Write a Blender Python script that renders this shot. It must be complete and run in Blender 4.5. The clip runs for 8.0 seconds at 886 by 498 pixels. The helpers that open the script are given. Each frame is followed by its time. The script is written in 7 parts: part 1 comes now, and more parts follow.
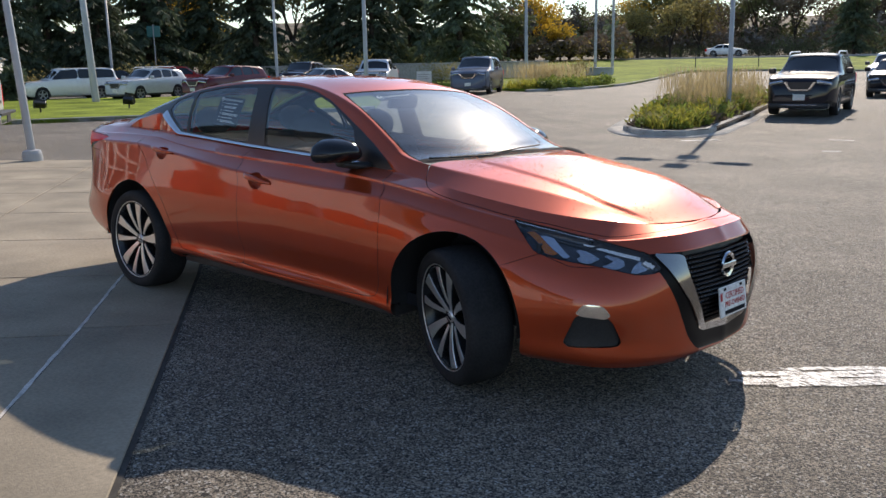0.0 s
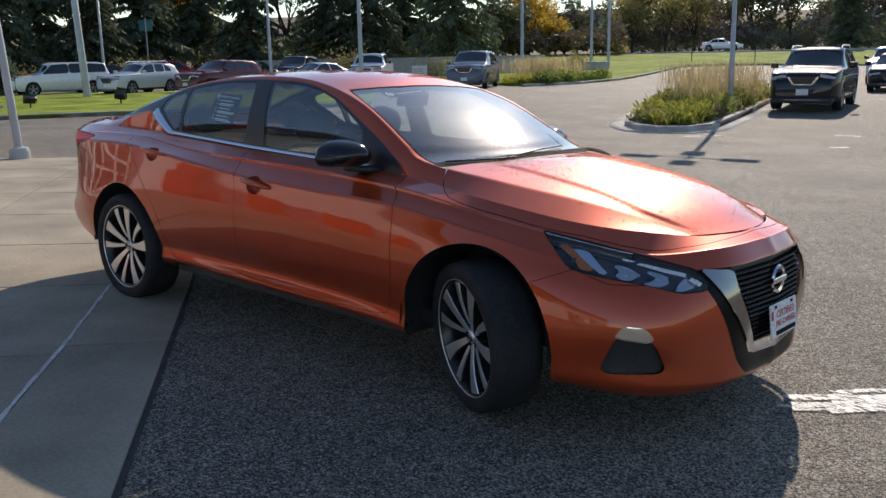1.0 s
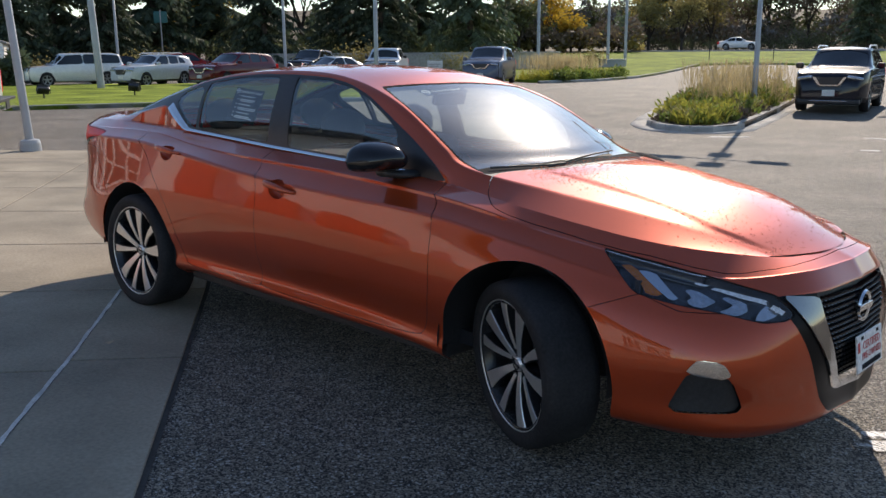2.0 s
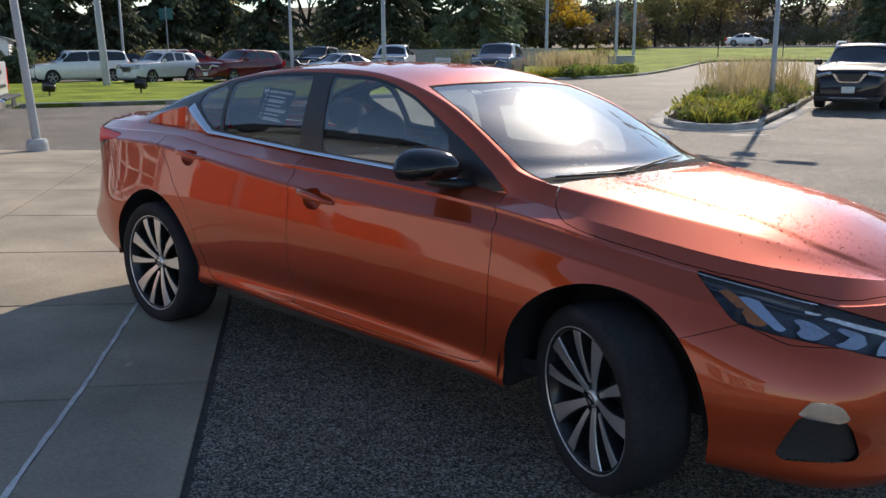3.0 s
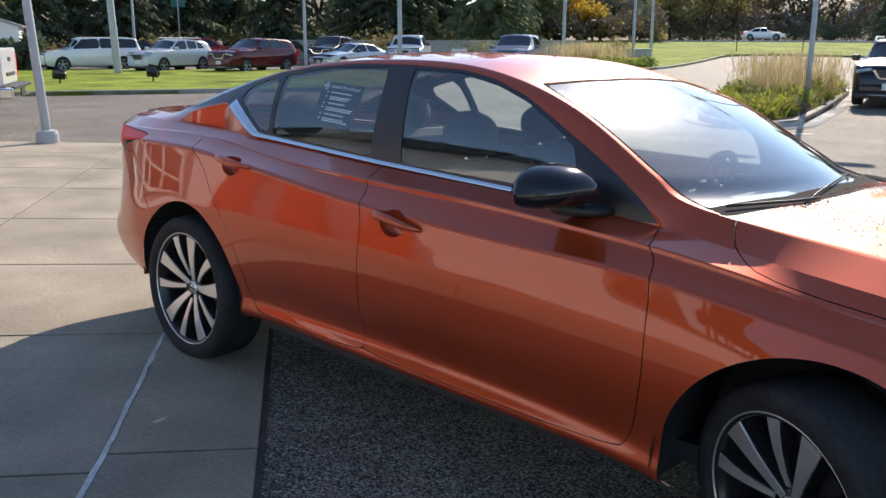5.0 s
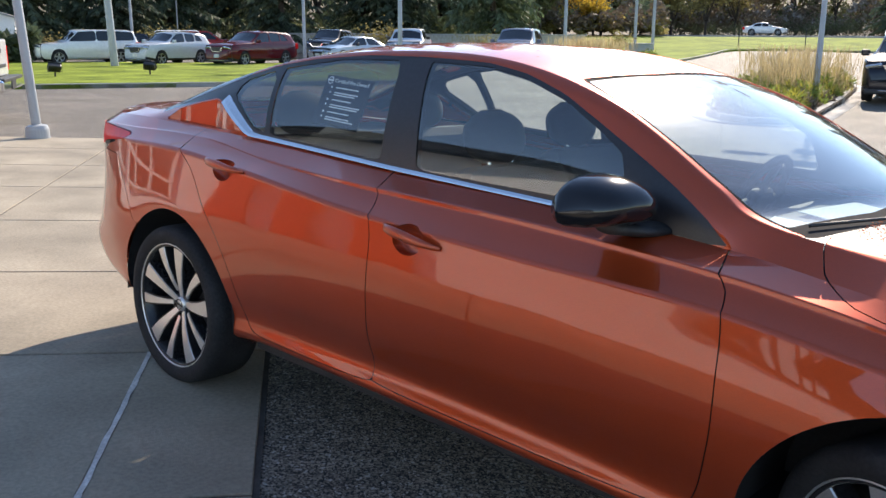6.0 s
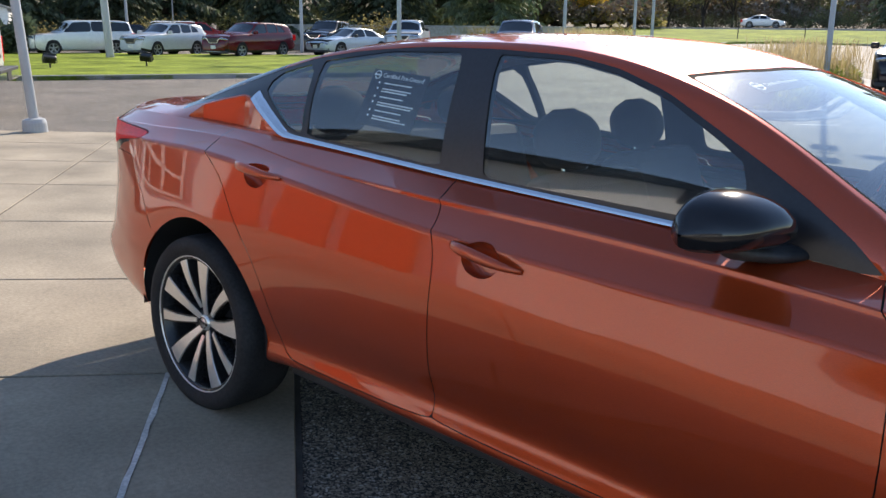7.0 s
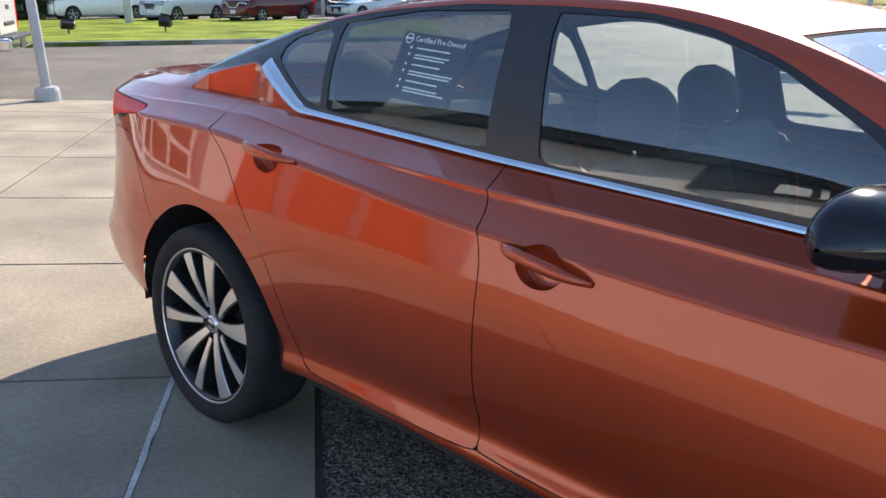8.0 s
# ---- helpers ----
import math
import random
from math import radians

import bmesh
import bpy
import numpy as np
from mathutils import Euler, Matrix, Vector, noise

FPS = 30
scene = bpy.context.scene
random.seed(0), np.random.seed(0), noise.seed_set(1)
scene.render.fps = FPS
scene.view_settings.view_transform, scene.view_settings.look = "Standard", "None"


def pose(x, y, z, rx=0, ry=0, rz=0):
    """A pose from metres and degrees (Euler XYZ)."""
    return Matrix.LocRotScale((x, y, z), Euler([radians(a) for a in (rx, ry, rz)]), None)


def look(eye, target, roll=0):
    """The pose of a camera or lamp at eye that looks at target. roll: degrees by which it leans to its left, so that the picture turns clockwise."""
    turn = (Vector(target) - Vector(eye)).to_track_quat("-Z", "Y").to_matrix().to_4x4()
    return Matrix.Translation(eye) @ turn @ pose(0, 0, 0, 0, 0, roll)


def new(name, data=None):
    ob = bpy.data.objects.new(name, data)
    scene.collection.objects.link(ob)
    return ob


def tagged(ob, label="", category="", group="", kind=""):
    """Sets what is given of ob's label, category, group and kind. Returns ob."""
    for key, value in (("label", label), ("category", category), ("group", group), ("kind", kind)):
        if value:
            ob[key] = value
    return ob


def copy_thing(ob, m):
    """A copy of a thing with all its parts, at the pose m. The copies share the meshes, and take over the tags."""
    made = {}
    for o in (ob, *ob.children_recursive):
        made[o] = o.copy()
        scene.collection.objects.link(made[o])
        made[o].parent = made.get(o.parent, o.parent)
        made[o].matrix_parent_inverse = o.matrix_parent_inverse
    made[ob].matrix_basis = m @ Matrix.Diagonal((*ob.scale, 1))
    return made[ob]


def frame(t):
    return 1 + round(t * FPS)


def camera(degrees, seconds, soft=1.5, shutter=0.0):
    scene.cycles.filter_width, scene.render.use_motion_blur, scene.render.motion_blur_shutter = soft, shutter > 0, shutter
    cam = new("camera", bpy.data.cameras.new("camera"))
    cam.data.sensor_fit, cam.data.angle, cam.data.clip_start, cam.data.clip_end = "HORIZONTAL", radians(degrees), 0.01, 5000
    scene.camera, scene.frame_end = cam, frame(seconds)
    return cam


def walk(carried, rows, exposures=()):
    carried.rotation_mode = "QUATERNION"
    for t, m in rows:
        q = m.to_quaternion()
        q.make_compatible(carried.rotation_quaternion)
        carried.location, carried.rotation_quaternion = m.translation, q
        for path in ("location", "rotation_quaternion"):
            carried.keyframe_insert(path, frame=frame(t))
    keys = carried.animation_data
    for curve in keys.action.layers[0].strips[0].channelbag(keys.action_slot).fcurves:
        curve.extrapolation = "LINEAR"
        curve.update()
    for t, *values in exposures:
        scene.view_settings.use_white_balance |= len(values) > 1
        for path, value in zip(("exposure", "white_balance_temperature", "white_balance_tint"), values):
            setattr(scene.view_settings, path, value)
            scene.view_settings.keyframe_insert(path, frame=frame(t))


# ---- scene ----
cam = camera(53.0, 8.0)
PATH = [
    (0, (4.128, -3.888, 1.527), (2.815, -2.437, 1.114), -1.15),
    (0.5, (3.958, -3.831, 1.529), (2.657, -2.371, 1.112), -1.19),
    (1, (3.767, -3.655, 1.525), (2.466, -2.197, 1.100), -1.16),
    (1.5, (3.603, -3.523, 1.525), (2.288, -2.079, 1.093), -0.53),
    (3, (2.981, -3.298, 1.521), (1.658, -1.865, 1.080), -0.51),
    (3.5, (2.819, -3.168, 1.528), (1.464, -1.766, 1.081), -0.55),
    (4, (2.610, -3.095, 1.504), (1.261, -1.688, 1.053), -0.10),
    (4.5, (2.355, -3.054, 1.513), (1.018, -1.637, 1.060), -0.01),
    (6, (1.825, -2.702, 1.491), (0.498, -1.283, 1.019), 0.31),
    (6.5, (1.588, -2.631, 1.486), (0.263, -1.210, 1.009), 0.38),
    (7, (1.413, -2.582, 1.480), (0.097, -1.157, 0.991), 0.46),
    (7.5, (1.236, -2.444, 1.457), (-0.077, -1.028, 0.939), 0.37),
    (8, (1.067, -2.297, 1.454), (-0.270, -0.921, 0.890), 0.02),
]
EXPOSURES = [(0.0, 0.20, 7150, 13), (0.5, 0.08, 7150, 13), (1.5, 0.15, 7150, 13), (3.5, 0.29, 7150, 13), (4.5, 0.50, 7150, 13), (6.0, 0.89, 7150, 13), (7.0, 0.74, 7150, 13), (8.0, 1.03, 7150, 13)]
walk(cam, [(t, look(eye, target, roll)) for t, eye, target, roll in PATH], EXPOSURES)

# ---- light ----
SUN = Vector((-0.55, 1.48, 1.0)).normalized()
world = bpy.data.worlds.new("sky")
scene.world = world
world.use_nodes = True
wn = world.node_tree.nodes
sky = wn.new("ShaderNodeTexSky")
sky.sky_type, sky.sun_disc = "NISHITA", False
sky.sun_elevation = math.asin(SUN.z)
sky.sun_rotation = math.atan2(SUN.x, SUN.y)
sky.air_density, sky.dust_density, sky.ozone_density = 1.0, 0.08, 3.8
wn["Background"].inputs["Strength"].default_value = 0.15
world.node_tree.links.new(sky.outputs["Color"], wn["Background"].inputs["Color"])
sun_data = bpy.data.lights.new("sun", "SUN")
sun_data.energy, sun_data.angle, sun_data.color = 4.4, radians(0.53), (1.0, 0.92, 0.82)
sun = new("sun", sun_data)
sun.matrix_world = Matrix.Translation((-20, 40, 40)) @ (-SUN).to_track_quat("-Z", "Y").to_matrix().to_4x4()


# ---- materials ----
def material(name, colour, rough=0.6, metal=0.0, vary=0.12, scale=6.0, fine=0.08, fine_scale=90.0, bump=0.0, bump_scale=60.0, coat=0.0,
             tint=None, random_tint=0.0, spec=0.5, coords="Object", through_light=0.0, coat_ior=1.5, bump_deep=0.01):
    """A surface with broad and fine variation of its colour, roughness and relief."""
    m = bpy.data.materials.new(name)
    m.use_nodes = True
    nt = m.node_tree
    n, link = nt.nodes, nt.links.new
    b = n["Principled BSDF"]
    b.inputs["Roughness"].default_value = rough
    b.inputs["Metallic"].default_value = metal
    b.inputs["Specular IOR Level"].default_value = spec
    b.inputs["Coat Weight"].default_value = coat
    b.inputs["Coat Roughness"].default_value = 0.03
    b.inputs["Coat IOR"].default_value = coat_ior
    tc = n.new("ShaderNodeTexCoord")
    broad = n.new("ShaderNodeTexNoise")
    broad.inputs["Scale"].default_value, broad.inputs["Detail"].default_value = scale, 5
    link(tc.outputs[coords], broad.inputs["Vector"])
    grain = n.new("ShaderNodeTexNoise")
    grain.inputs["Scale"].default_value, grain.inputs["Detail"].default_value = fine_scale, 3
    link(tc.outputs[coords], grain.inputs["Vector"])
    dark = [c * (1 - vary * 2) for c in colour]
    lite = [min(1.0, c * (1 + vary * 2)) for c in (tint or colour)]
    ramp = n.new("ShaderNodeValToRGB")
    ramp.color_ramp.elements[0].position, ramp.color_ramp.elements[1].position = 0.3, 0.7
    ramp.color_ramp.elements[0].color, ramp.color_ramp.elements[1].color = (*dark, 1), (*lite, 1)
    link(broad.outputs["Fac"], ramp.inputs["Fac"])
    mix = n.new("ShaderNodeMix")
    mix.data_type, mix.blend_type = "RGBA", "MULTIPLY"
    mix.inputs[0].default_value = 1.0
    grey = n.new("ShaderNodeMapRange")
    grey.inputs["From Min"].default_value, grey.inputs["From Max"].default_value = 0.3, 0.7
    grey.inputs["To Min"].default_value, grey.inputs["To Max"].default_value = 1 - fine * 3, 1 + fine * 3
    link(grain.outputs["Fac"], grey.inputs["Value"])
    link(ramp.outputs["Color"], mix.inputs[6])
    link(grey.outputs["Result"], mix.inputs[7])
    out = mix.outputs[2]
    if random_tint:
        info, hsv = n.new("ShaderNodeObjectInfo"), n.new("ShaderNodeHueSaturation")
        geo = n.new("ShaderNodeNewGeometry")
        add = n.new("ShaderNodeMath")
        add.operation = "ADD"
        link(info.outputs["Random"], add.inputs[0])
        link(geo.outputs["Random Per Island"], add.inputs[1])
        rr = n.new("ShaderNodeMapRange")
        rr.inputs["From Max"].default_value = 2.0
        rr.inputs["To Min"].default_value, rr.inputs["To Max"].default_value = 1 - random_tint, 1 + random_tint
        link(add.outputs[0], rr.inputs["Value"])
        link(rr.outputs["Result"], hsv.inputs["Value"])
        link(out, hsv.inputs["Color"])
        out = hsv.outputs["Color"]
    link(out, b.inputs["Base Color"])
    if bump:
        bn, bt = n.new("ShaderNodeTexNoise"), n.new("ShaderNodeBump")
        bn.inputs["Scale"].default_value, bn.inputs["Detail"].default_value = bump_scale, 6 if bump_scale > 5 else 1
        link(tc.outputs[coords], bn.inputs["Vector"])
        bt.inputs["Strength"].default_value, bt.inputs["Distance"].default_value = bump, bump_deep
        link(bn.outputs["Fac"], bt.inputs["Height"])
        link(bt.outputs["Normal"], b.inputs["Normal"])
        if coat:
            link(bt.outputs["Normal"], b.inputs["Coat Normal"])
    if through_light:
        leaf, both_ways = n.new("ShaderNodeBsdfTranslucent"), n.new("ShaderNodeMixShader")
        link(out, leaf.inputs["Color"])
        both_ways.inputs[0].default_value = through_light
        link(b.outputs[0], both_ways.inputs[1])
        link(leaf.outputs[0], both_ways.inputs[2])
        link(both_ways.outputs[0], n["Material Output"].inputs["Surface"])
    return m


def glass(name, tint, rough=0.0, film=0.0, mirror_min=0.13, film_rough=0.26, rise=4.0):
    """A thin pane: mostly see-through, with a real reflection."""
    m = bpy.data.materials.new(name)
    m.use_nodes = True
    nt = m.node_tree
    n, link = nt.nodes, nt.links.new
    n.remove(n["Principled BSDF"])
    see, shine, mix, fres = (n.new("ShaderNodeBsdfTransparent"), n.new("ShaderNodeBsdfGlossy"), n.new("ShaderNodeMixShader"), n.new("ShaderNodeLayerWeight"))
    power, scale = n.new("ShaderNodeMath"), n.new("ShaderNodeMapRange")
    power.operation = "POWER"
    power.inputs[1].default_value = rise
    scale.inputs["To Min"].default_value = mirror_min
    see.inputs["Color"].default_value = (*tint, 1)
    shine.inputs["Roughness"].default_value = rough
    fres.inputs["Blend"].default_value = 0.5
    link(fres.outputs["Facing"], power.inputs[0])
    link(power.outputs[0], scale.inputs["Value"])
    link(scale.outputs["Result"], mix.inputs[0])
    link(see.outputs[0], mix.inputs[1])
    link(shine.outputs[0], mix.inputs[2])
    out = mix.outputs[0]
    if film:
        # a thin film of road dust scatters a little light
        dust, dusty = n.new("ShaderNodeBsdfGlossy"), n.new("ShaderNodeMixShader")
        dust.inputs["Roughness"].default_value = film_rough
        dusty.inputs[0].default_value = film
        link(out, dusty.inputs[1])
        link(dust.outputs[0], dusty.inputs[2])
        out = dusty.outputs[0]
    link(out, n["Material Output"].inputs["Surface"])
    return m


M = {
    "paint": material("orange_paint", (0.47, 0.064, 0.016), rough=0.42, metal=0.66, spec=0.10, vary=0.01, fine=0.06, fine_scale=900, coat=1.0, coat_ior=1.58, bump=0.35, bump_scale=2.2, bump_deep=0.018),
    "black_gloss": material("gloss_black", (0.010, 0.010, 0.012), rough=0.12, vary=0.05, coat=0.3, spec=0.4),
    "black_satin": material("satin_black", (0.016, 0.015, 0.018), rough=0.36, vary=0.1, spec=0.65),
    "black_lacquer": material("black_lacquer", (0.007, 0.007, 0.008), rough=0.3, vary=0.05, spec=0.12),
    "black_plastic": material("black_plastic", (0.028, 0.028, 0.030), rough=0.5, vary=0.1, bump=0.15, bump_scale=700),
    "seam": material("panel_gap", (0.012, 0.006, 0.005), rough=0.8),
    "chrome": material("chrome", (0.76, 0.77, 0.79), rough=0.10, metal=1.0, vary=0.02, fine=0.01),
    "smoke_chrome": material("smoked_chrome", (0.36, 0.35, 0.34), rough=0.12, metal=1.0, vary=0.02, fine=0.01),
    "machined": material("machined_alloy", (0.80, 0.79, 0.77), rough=0.34, metal=0.85, vary=0.04, fine=0.03, fine_scale=300),
    "tyre": material("tyre_rubber", (0.026, 0.026, 0.028), spec=0.2, rough=0.75, vary=0.15, bump=0.2, bump_scale=120),
    "wheel_black": material("wheel_black", (0.018, 0.018, 0.020), rough=0.25, vary=0.05),
    "glass": glass("clear_glass", (0.80, 0.89, 0.86), film=0.03, film_rough=0.36, mirror_min=0.15, rise=3.2),
    "tint_glass": glass("door_glass", (0.91, 0.98, 0.97), film=0.015, mirror_min=0.17),
    "rear_glass": glass("rear_glass", (0.30, 0.33, 0.33), film=0.02),
    "lamp_glass": glass("lamp_cover", (0.9, 0.92, 0.95), mirror_min=0.04),
    "trim": material("interior_dark", (0.012, 0.013, 0.018), rough=0.7, vary=0.15, bump=0.2, bump_scale=300),
    "seat": material("seat_cloth", (0.012, 0.013, 0.018), rough=0.8, vary=0.15, bump=0.3, bump_scale=500),
    "headliner": material("headliner", (0.06, 0.06, 0.065), rough=0.9, vary=0.05),
    "red_lens": material("red_lens", (0.85, 0.008, 0.008), rough=0.35, vary=0.05, spec=0.1),
    "amber": material("amber_reflector", (0.40, 0.12, 0.02), rough=0.25, vary=0.05, coat=0.3),
    "lamp_silver": material("lamp_reflector", (0.50, 0.53, 0.57), rough=0.25, metal=0.8, vary=0.03),
    "lamp_bowl": material("lamp_bowl", (0.045, 0.05, 0.06), rough=0.2, vary=0.08, coat=0.5),
    "white": material("white_plastic", (0.80, 0.80, 0.79), rough=0.4, vary=0.02),
    "paper": material("paper", (0.72, 0.74, 0.72), rough=0.7, vary=0.05),
    "print_white": material("white_print", (0.78, 0.79, 0.80), rough=0.5, vary=0.01),
    "print_red": material("red_print", (0.55, 0.03, 0.03), rough=0.5, vary=0.02),
    "card": material("black_card", (0.015, 0.016, 0.020), rough=0.9, vary=0.05, spec=0.1),
    "concrete": material("concrete", (0.290, 0.246, 0.182), rough=0.85, vary=0.15, scale=1.3, fine=0.05, fine_scale=60, bump=0.25, bump_scale=160, random_tint=0.06, coords="Object"),
    "kerb": material("kerb_concrete", (0.38, 0.36, 0.33), rough=0.85, vary=0.12, scale=2.0, fine=0.07, bump=0.3, bump_scale=90),
    "caulk": material("joint_sealant", (0.52, 0.50, 0.47), rough=0.7, vary=0.12, scale=9, bump=0.3, bump_scale=60),
    "joint": material("joint_dirt", (0.05, 0.045, 0.04), rough=0.95, vary=0.2),
    "galv": material("painted_pole", (0.40, 0.41, 0.42), rough=0.45, vary=0.06, scale=2, fine=0.02),
    "dark_metal": material("dark_metal", (0.03, 0.03, 0.032), rough=0.4, vary=0.1),
    "line": material("road_paint", (0.62, 0.62, 0.60), rough=0.7, vary=0.2, scale=3, fine=0.12),
    "bark": material("bark", (0.06, 0.045, 0.035), rough=0.95, vary=0.25, scale=8, bump=0.8, bump_scale=25),
}


# ---- building helpers ----
def part(name, bm, mat, parent=None, label="", smooth=False):
    """Links a bmesh as one mesh object, under a thing or a part."""
    me = bpy.data.meshes.new(name)
    if smooth:
        for f in bm.faces:
            f.smooth = True
    bm.to_mesh(me)
    bm.free()
    me.materials.append(mat)
    ob = new(name, me)
    if parent is not None:
        ob.parent = parent
    if label:
        ob["label"] = label
    return ob


def thing(name, m, label, category, group="", kind=""):
    ob = new(name)
    ob.matrix_world = m
    ob.empty_display_size = 0.2
    return tagged(ob, label, category, group, kind)


def box(bm, lo, hi, bevel=0.0, m=None):
    made = bmesh.ops.create_cube(bm, size=1.0, matrix=Matrix.LocRotScale([(a + b) / 2 for a, b in zip(lo, hi)], None, [max(b - a, 1e-4) for a, b in zip(lo, hi)]))
    verts = made["verts"]
    if bevel:
        edges = list({e for v in verts for e in v.link_edges})
        res = bmesh.ops.bevel(bm, geom=edges, offset=bevel, segments=2, affect="EDGES", profile=0.5)
        verts = list({v for f in res["faces"] for v in f.verts} | {v for v in verts if v.is_valid})
    if m is not None:
        bmesh.ops.transform(bm, matrix=m, verts=verts)
    return verts


def tube(bm, rings, sides=16, caps=True):
    """Rings: (centre, radius x, radius y, turn matrix or None). A skin of round rings."""
    loops = []
    for c, rx, ry, turn in rings:
        loop = []
        for k in range(sides):
            a = 2 * math.pi * k / sides
            p = Vector((rx * math.cos(a), ry * math.sin(a), 0))
            loop.append(bm.verts.new(Vector(c) + (turn @ p if turn is not None else p)))
        loops.append(loop)
    for a, b in zip(loops, loops[1:]):
        for k in range(sides):
            bm.faces.new((a[k], a[(k + 1) % sides], b[(k + 1) % sides], b[k]))
    if caps:
        bm.faces.new(loops[0][::-1])
        bm.faces.new(loops[-1])
    return loops


def lathe(bm, profile, sides=48, m=Matrix.Identity(4)):
    """Profile: (radius, along y). Turned about the y axis."""
    rings = []
    for r, y in profile:
        rings.append([bm.verts.new(m @ Vector((r * math.cos(2 * math.pi * k / sides), y, r * math.sin(2 * math.pi * k / sides)))) for k in range(sides)])
    for a, b in zip(rings, rings[1:]):
        for k in range(sides):
            bm.faces.new((a[k], a[(k + 1) % sides], b[(k + 1) % sides], b[k]))
    return rings


def prism(bm, outline, depth, m=Matrix.Identity(4)):
    """A flat outline in x, z given a thickness along y."""
    a = [bm.verts.new(m @ Vector((x, 0, z))) for x, z in outline]
    b = [bm.verts.new(m @ Vector((x, depth, z))) for x, z in outline]
    bm.faces.new(a)
    bm.faces.new(b[::-1])
    for k in range(len(a)):
        j = (k + 1) % len(a)
        bm.faces.new((a[k], b[k], b[j], a[j]))
    return a + b


def spline(points, t):
    """A smooth curve through points; t runs from 0 to their count less one."""
    n = len(points)
    i = min(max(int(t), 0), n - 2)
    f = t - i
    p1, p2 = np.array(points[i]), np.array(points[i + 1])
    p0 = np.array(points[i - 1]) if i else 2 * p1 - p2
    p3 = np.array(points[i + 2]) if i + 2 < n else 2 * p2 - p1
    # chord-length tangents keep uneven stations from bulging
    d0, d1, d2 = (max(np.linalg.norm(b - a), 1e-6) ** 0.5 for a, b in ((p0, p1), (p1, p2), (p2, p3)))
    m1 = (p1 - p0) / d0 - (p2 - p0) / (d0 + d1) + (p2 - p1) / d1
    m2 = (p2 - p1) / d1 - (p3 - p1) / (d1 + d2) + (p3 - p2) / d2
    m1, m2 = m1 * d1, m2 * d1
    return (2 * f**3 - 3 * f**2 + 1) * p1 + (f**3 - 2 * f**2 + f) * m1 + (-2 * f**3 + 3 * f**2) * p2 + (f**3 - f**2) * m2


def rounded(poly, times=2, keep=0.25):
    """Cuts the corners of a closed outline."""
    for _ in range(times):
        out = []
        for a, b in zip(poly, poly[1:] + poly[:1]):
            a, b = Vector(a), Vector(b)
            out += [tuple(a.lerp(b, keep)), tuple(a.lerp(b, 1 - keep))]
        poly = out
    return poly


def outline_distance(poly):
    """Signed distance to a closed outline: negative inside."""
    a = np.array(poly, float)
    b = np.roll(a, -1, 0)
    d = b - a
    dd = np.maximum((d * d).sum(1), 1e-12)

    def at(u, v):
        p = np.array((u, v))
        w = p - a
        h = np.clip((w * d).sum(1) / dd, 0, 1)
        dist = np.sqrt(((w - d * h[:, None]) ** 2).sum(1).min())
        cross = (a[:, 1] > v) != (b[:, 1] > v)
        xs = a[:, 0] + (v - a[:, 1]) * d[:, 0] / np.where(d[:, 1] == 0, 1e-12, d[:, 1])
        return -dist if (cross & (u < xs)).sum() % 2 else dist

    return at


def cut(bm, faces, fn):
    """Splits faces along fn(place) = 0. Returns those inside (fn < 0) and those outside."""
    faces = [f for f in faces if f.is_valid]
    value = {}
    for f in faces:
        for v in f.verts:
            if v not in value:
                d = fn(v.co)
                value[v] = 0.0 if abs(d) < 3e-4 else d
    edges = {e for f in faces for e in f.edges}
    for e in edges:
        a, b = e.verts
        if value[a] * value[b] < 0:
            _, v = bmesh.utils.edge_split(e, a, value[a] / (value[a] - value[b]))
            value[v] = 0.0
    out = []
    for f in faces:
        vs = list(f.verts)
        signs = [value[v] for v in vs]
        if min(signs) < 0 < max(signs):
            zero = [k for k, s in enumerate(signs) if s == 0]
            if len(zero) >= 2:
                pairs = [(i, j) for i in zero for j in zero if i < j and (j - i) not in (1, len(vs) - 1)]
                if pairs:
                    i, j = pairs[0]
                    try:
                        new_face, _ = bmesh.utils.face_split(f, vs[i], vs[j])
                        out.append(new_face)
                    except ValueError:
                        pass
        out.append(f)
    inside, outside = [], []
    for f in out:
        s = sum(value[v] for v in f.verts)
        (inside if s < 0 else outside).append(f)
    return inside, outside


def take(bm, faces, push=0.0):
    """A new bmesh of some faces of another, moved inwards along their normals."""
    other = bmesh.new()
    made = {}
    for f in faces:
        for v in f.verts:
            if v not in made:
                made[v] = other.verts.new(v.co - v.normal * push)
        try:
            other.faces.new([made[v] for v in f.verts]).smooth = True
        except ValueError:
            pass
    return other


def mirrored(bm):
    """Adds the mirror image across y = 0."""
    got = bmesh.ops.duplicate(bm, geom=list(bm.verts) + list(bm.edges) + list(bm.faces))["geom"]
    verts = [g for g in got if isinstance(g, bmesh.types.BMVert)]
    for v in verts:
        v.co.y = -v.co.y
    bmesh.ops.reverse_faces(bm, faces=[g for g in got if isinstance(g, bmesh.types.BMFace)])
    return bm


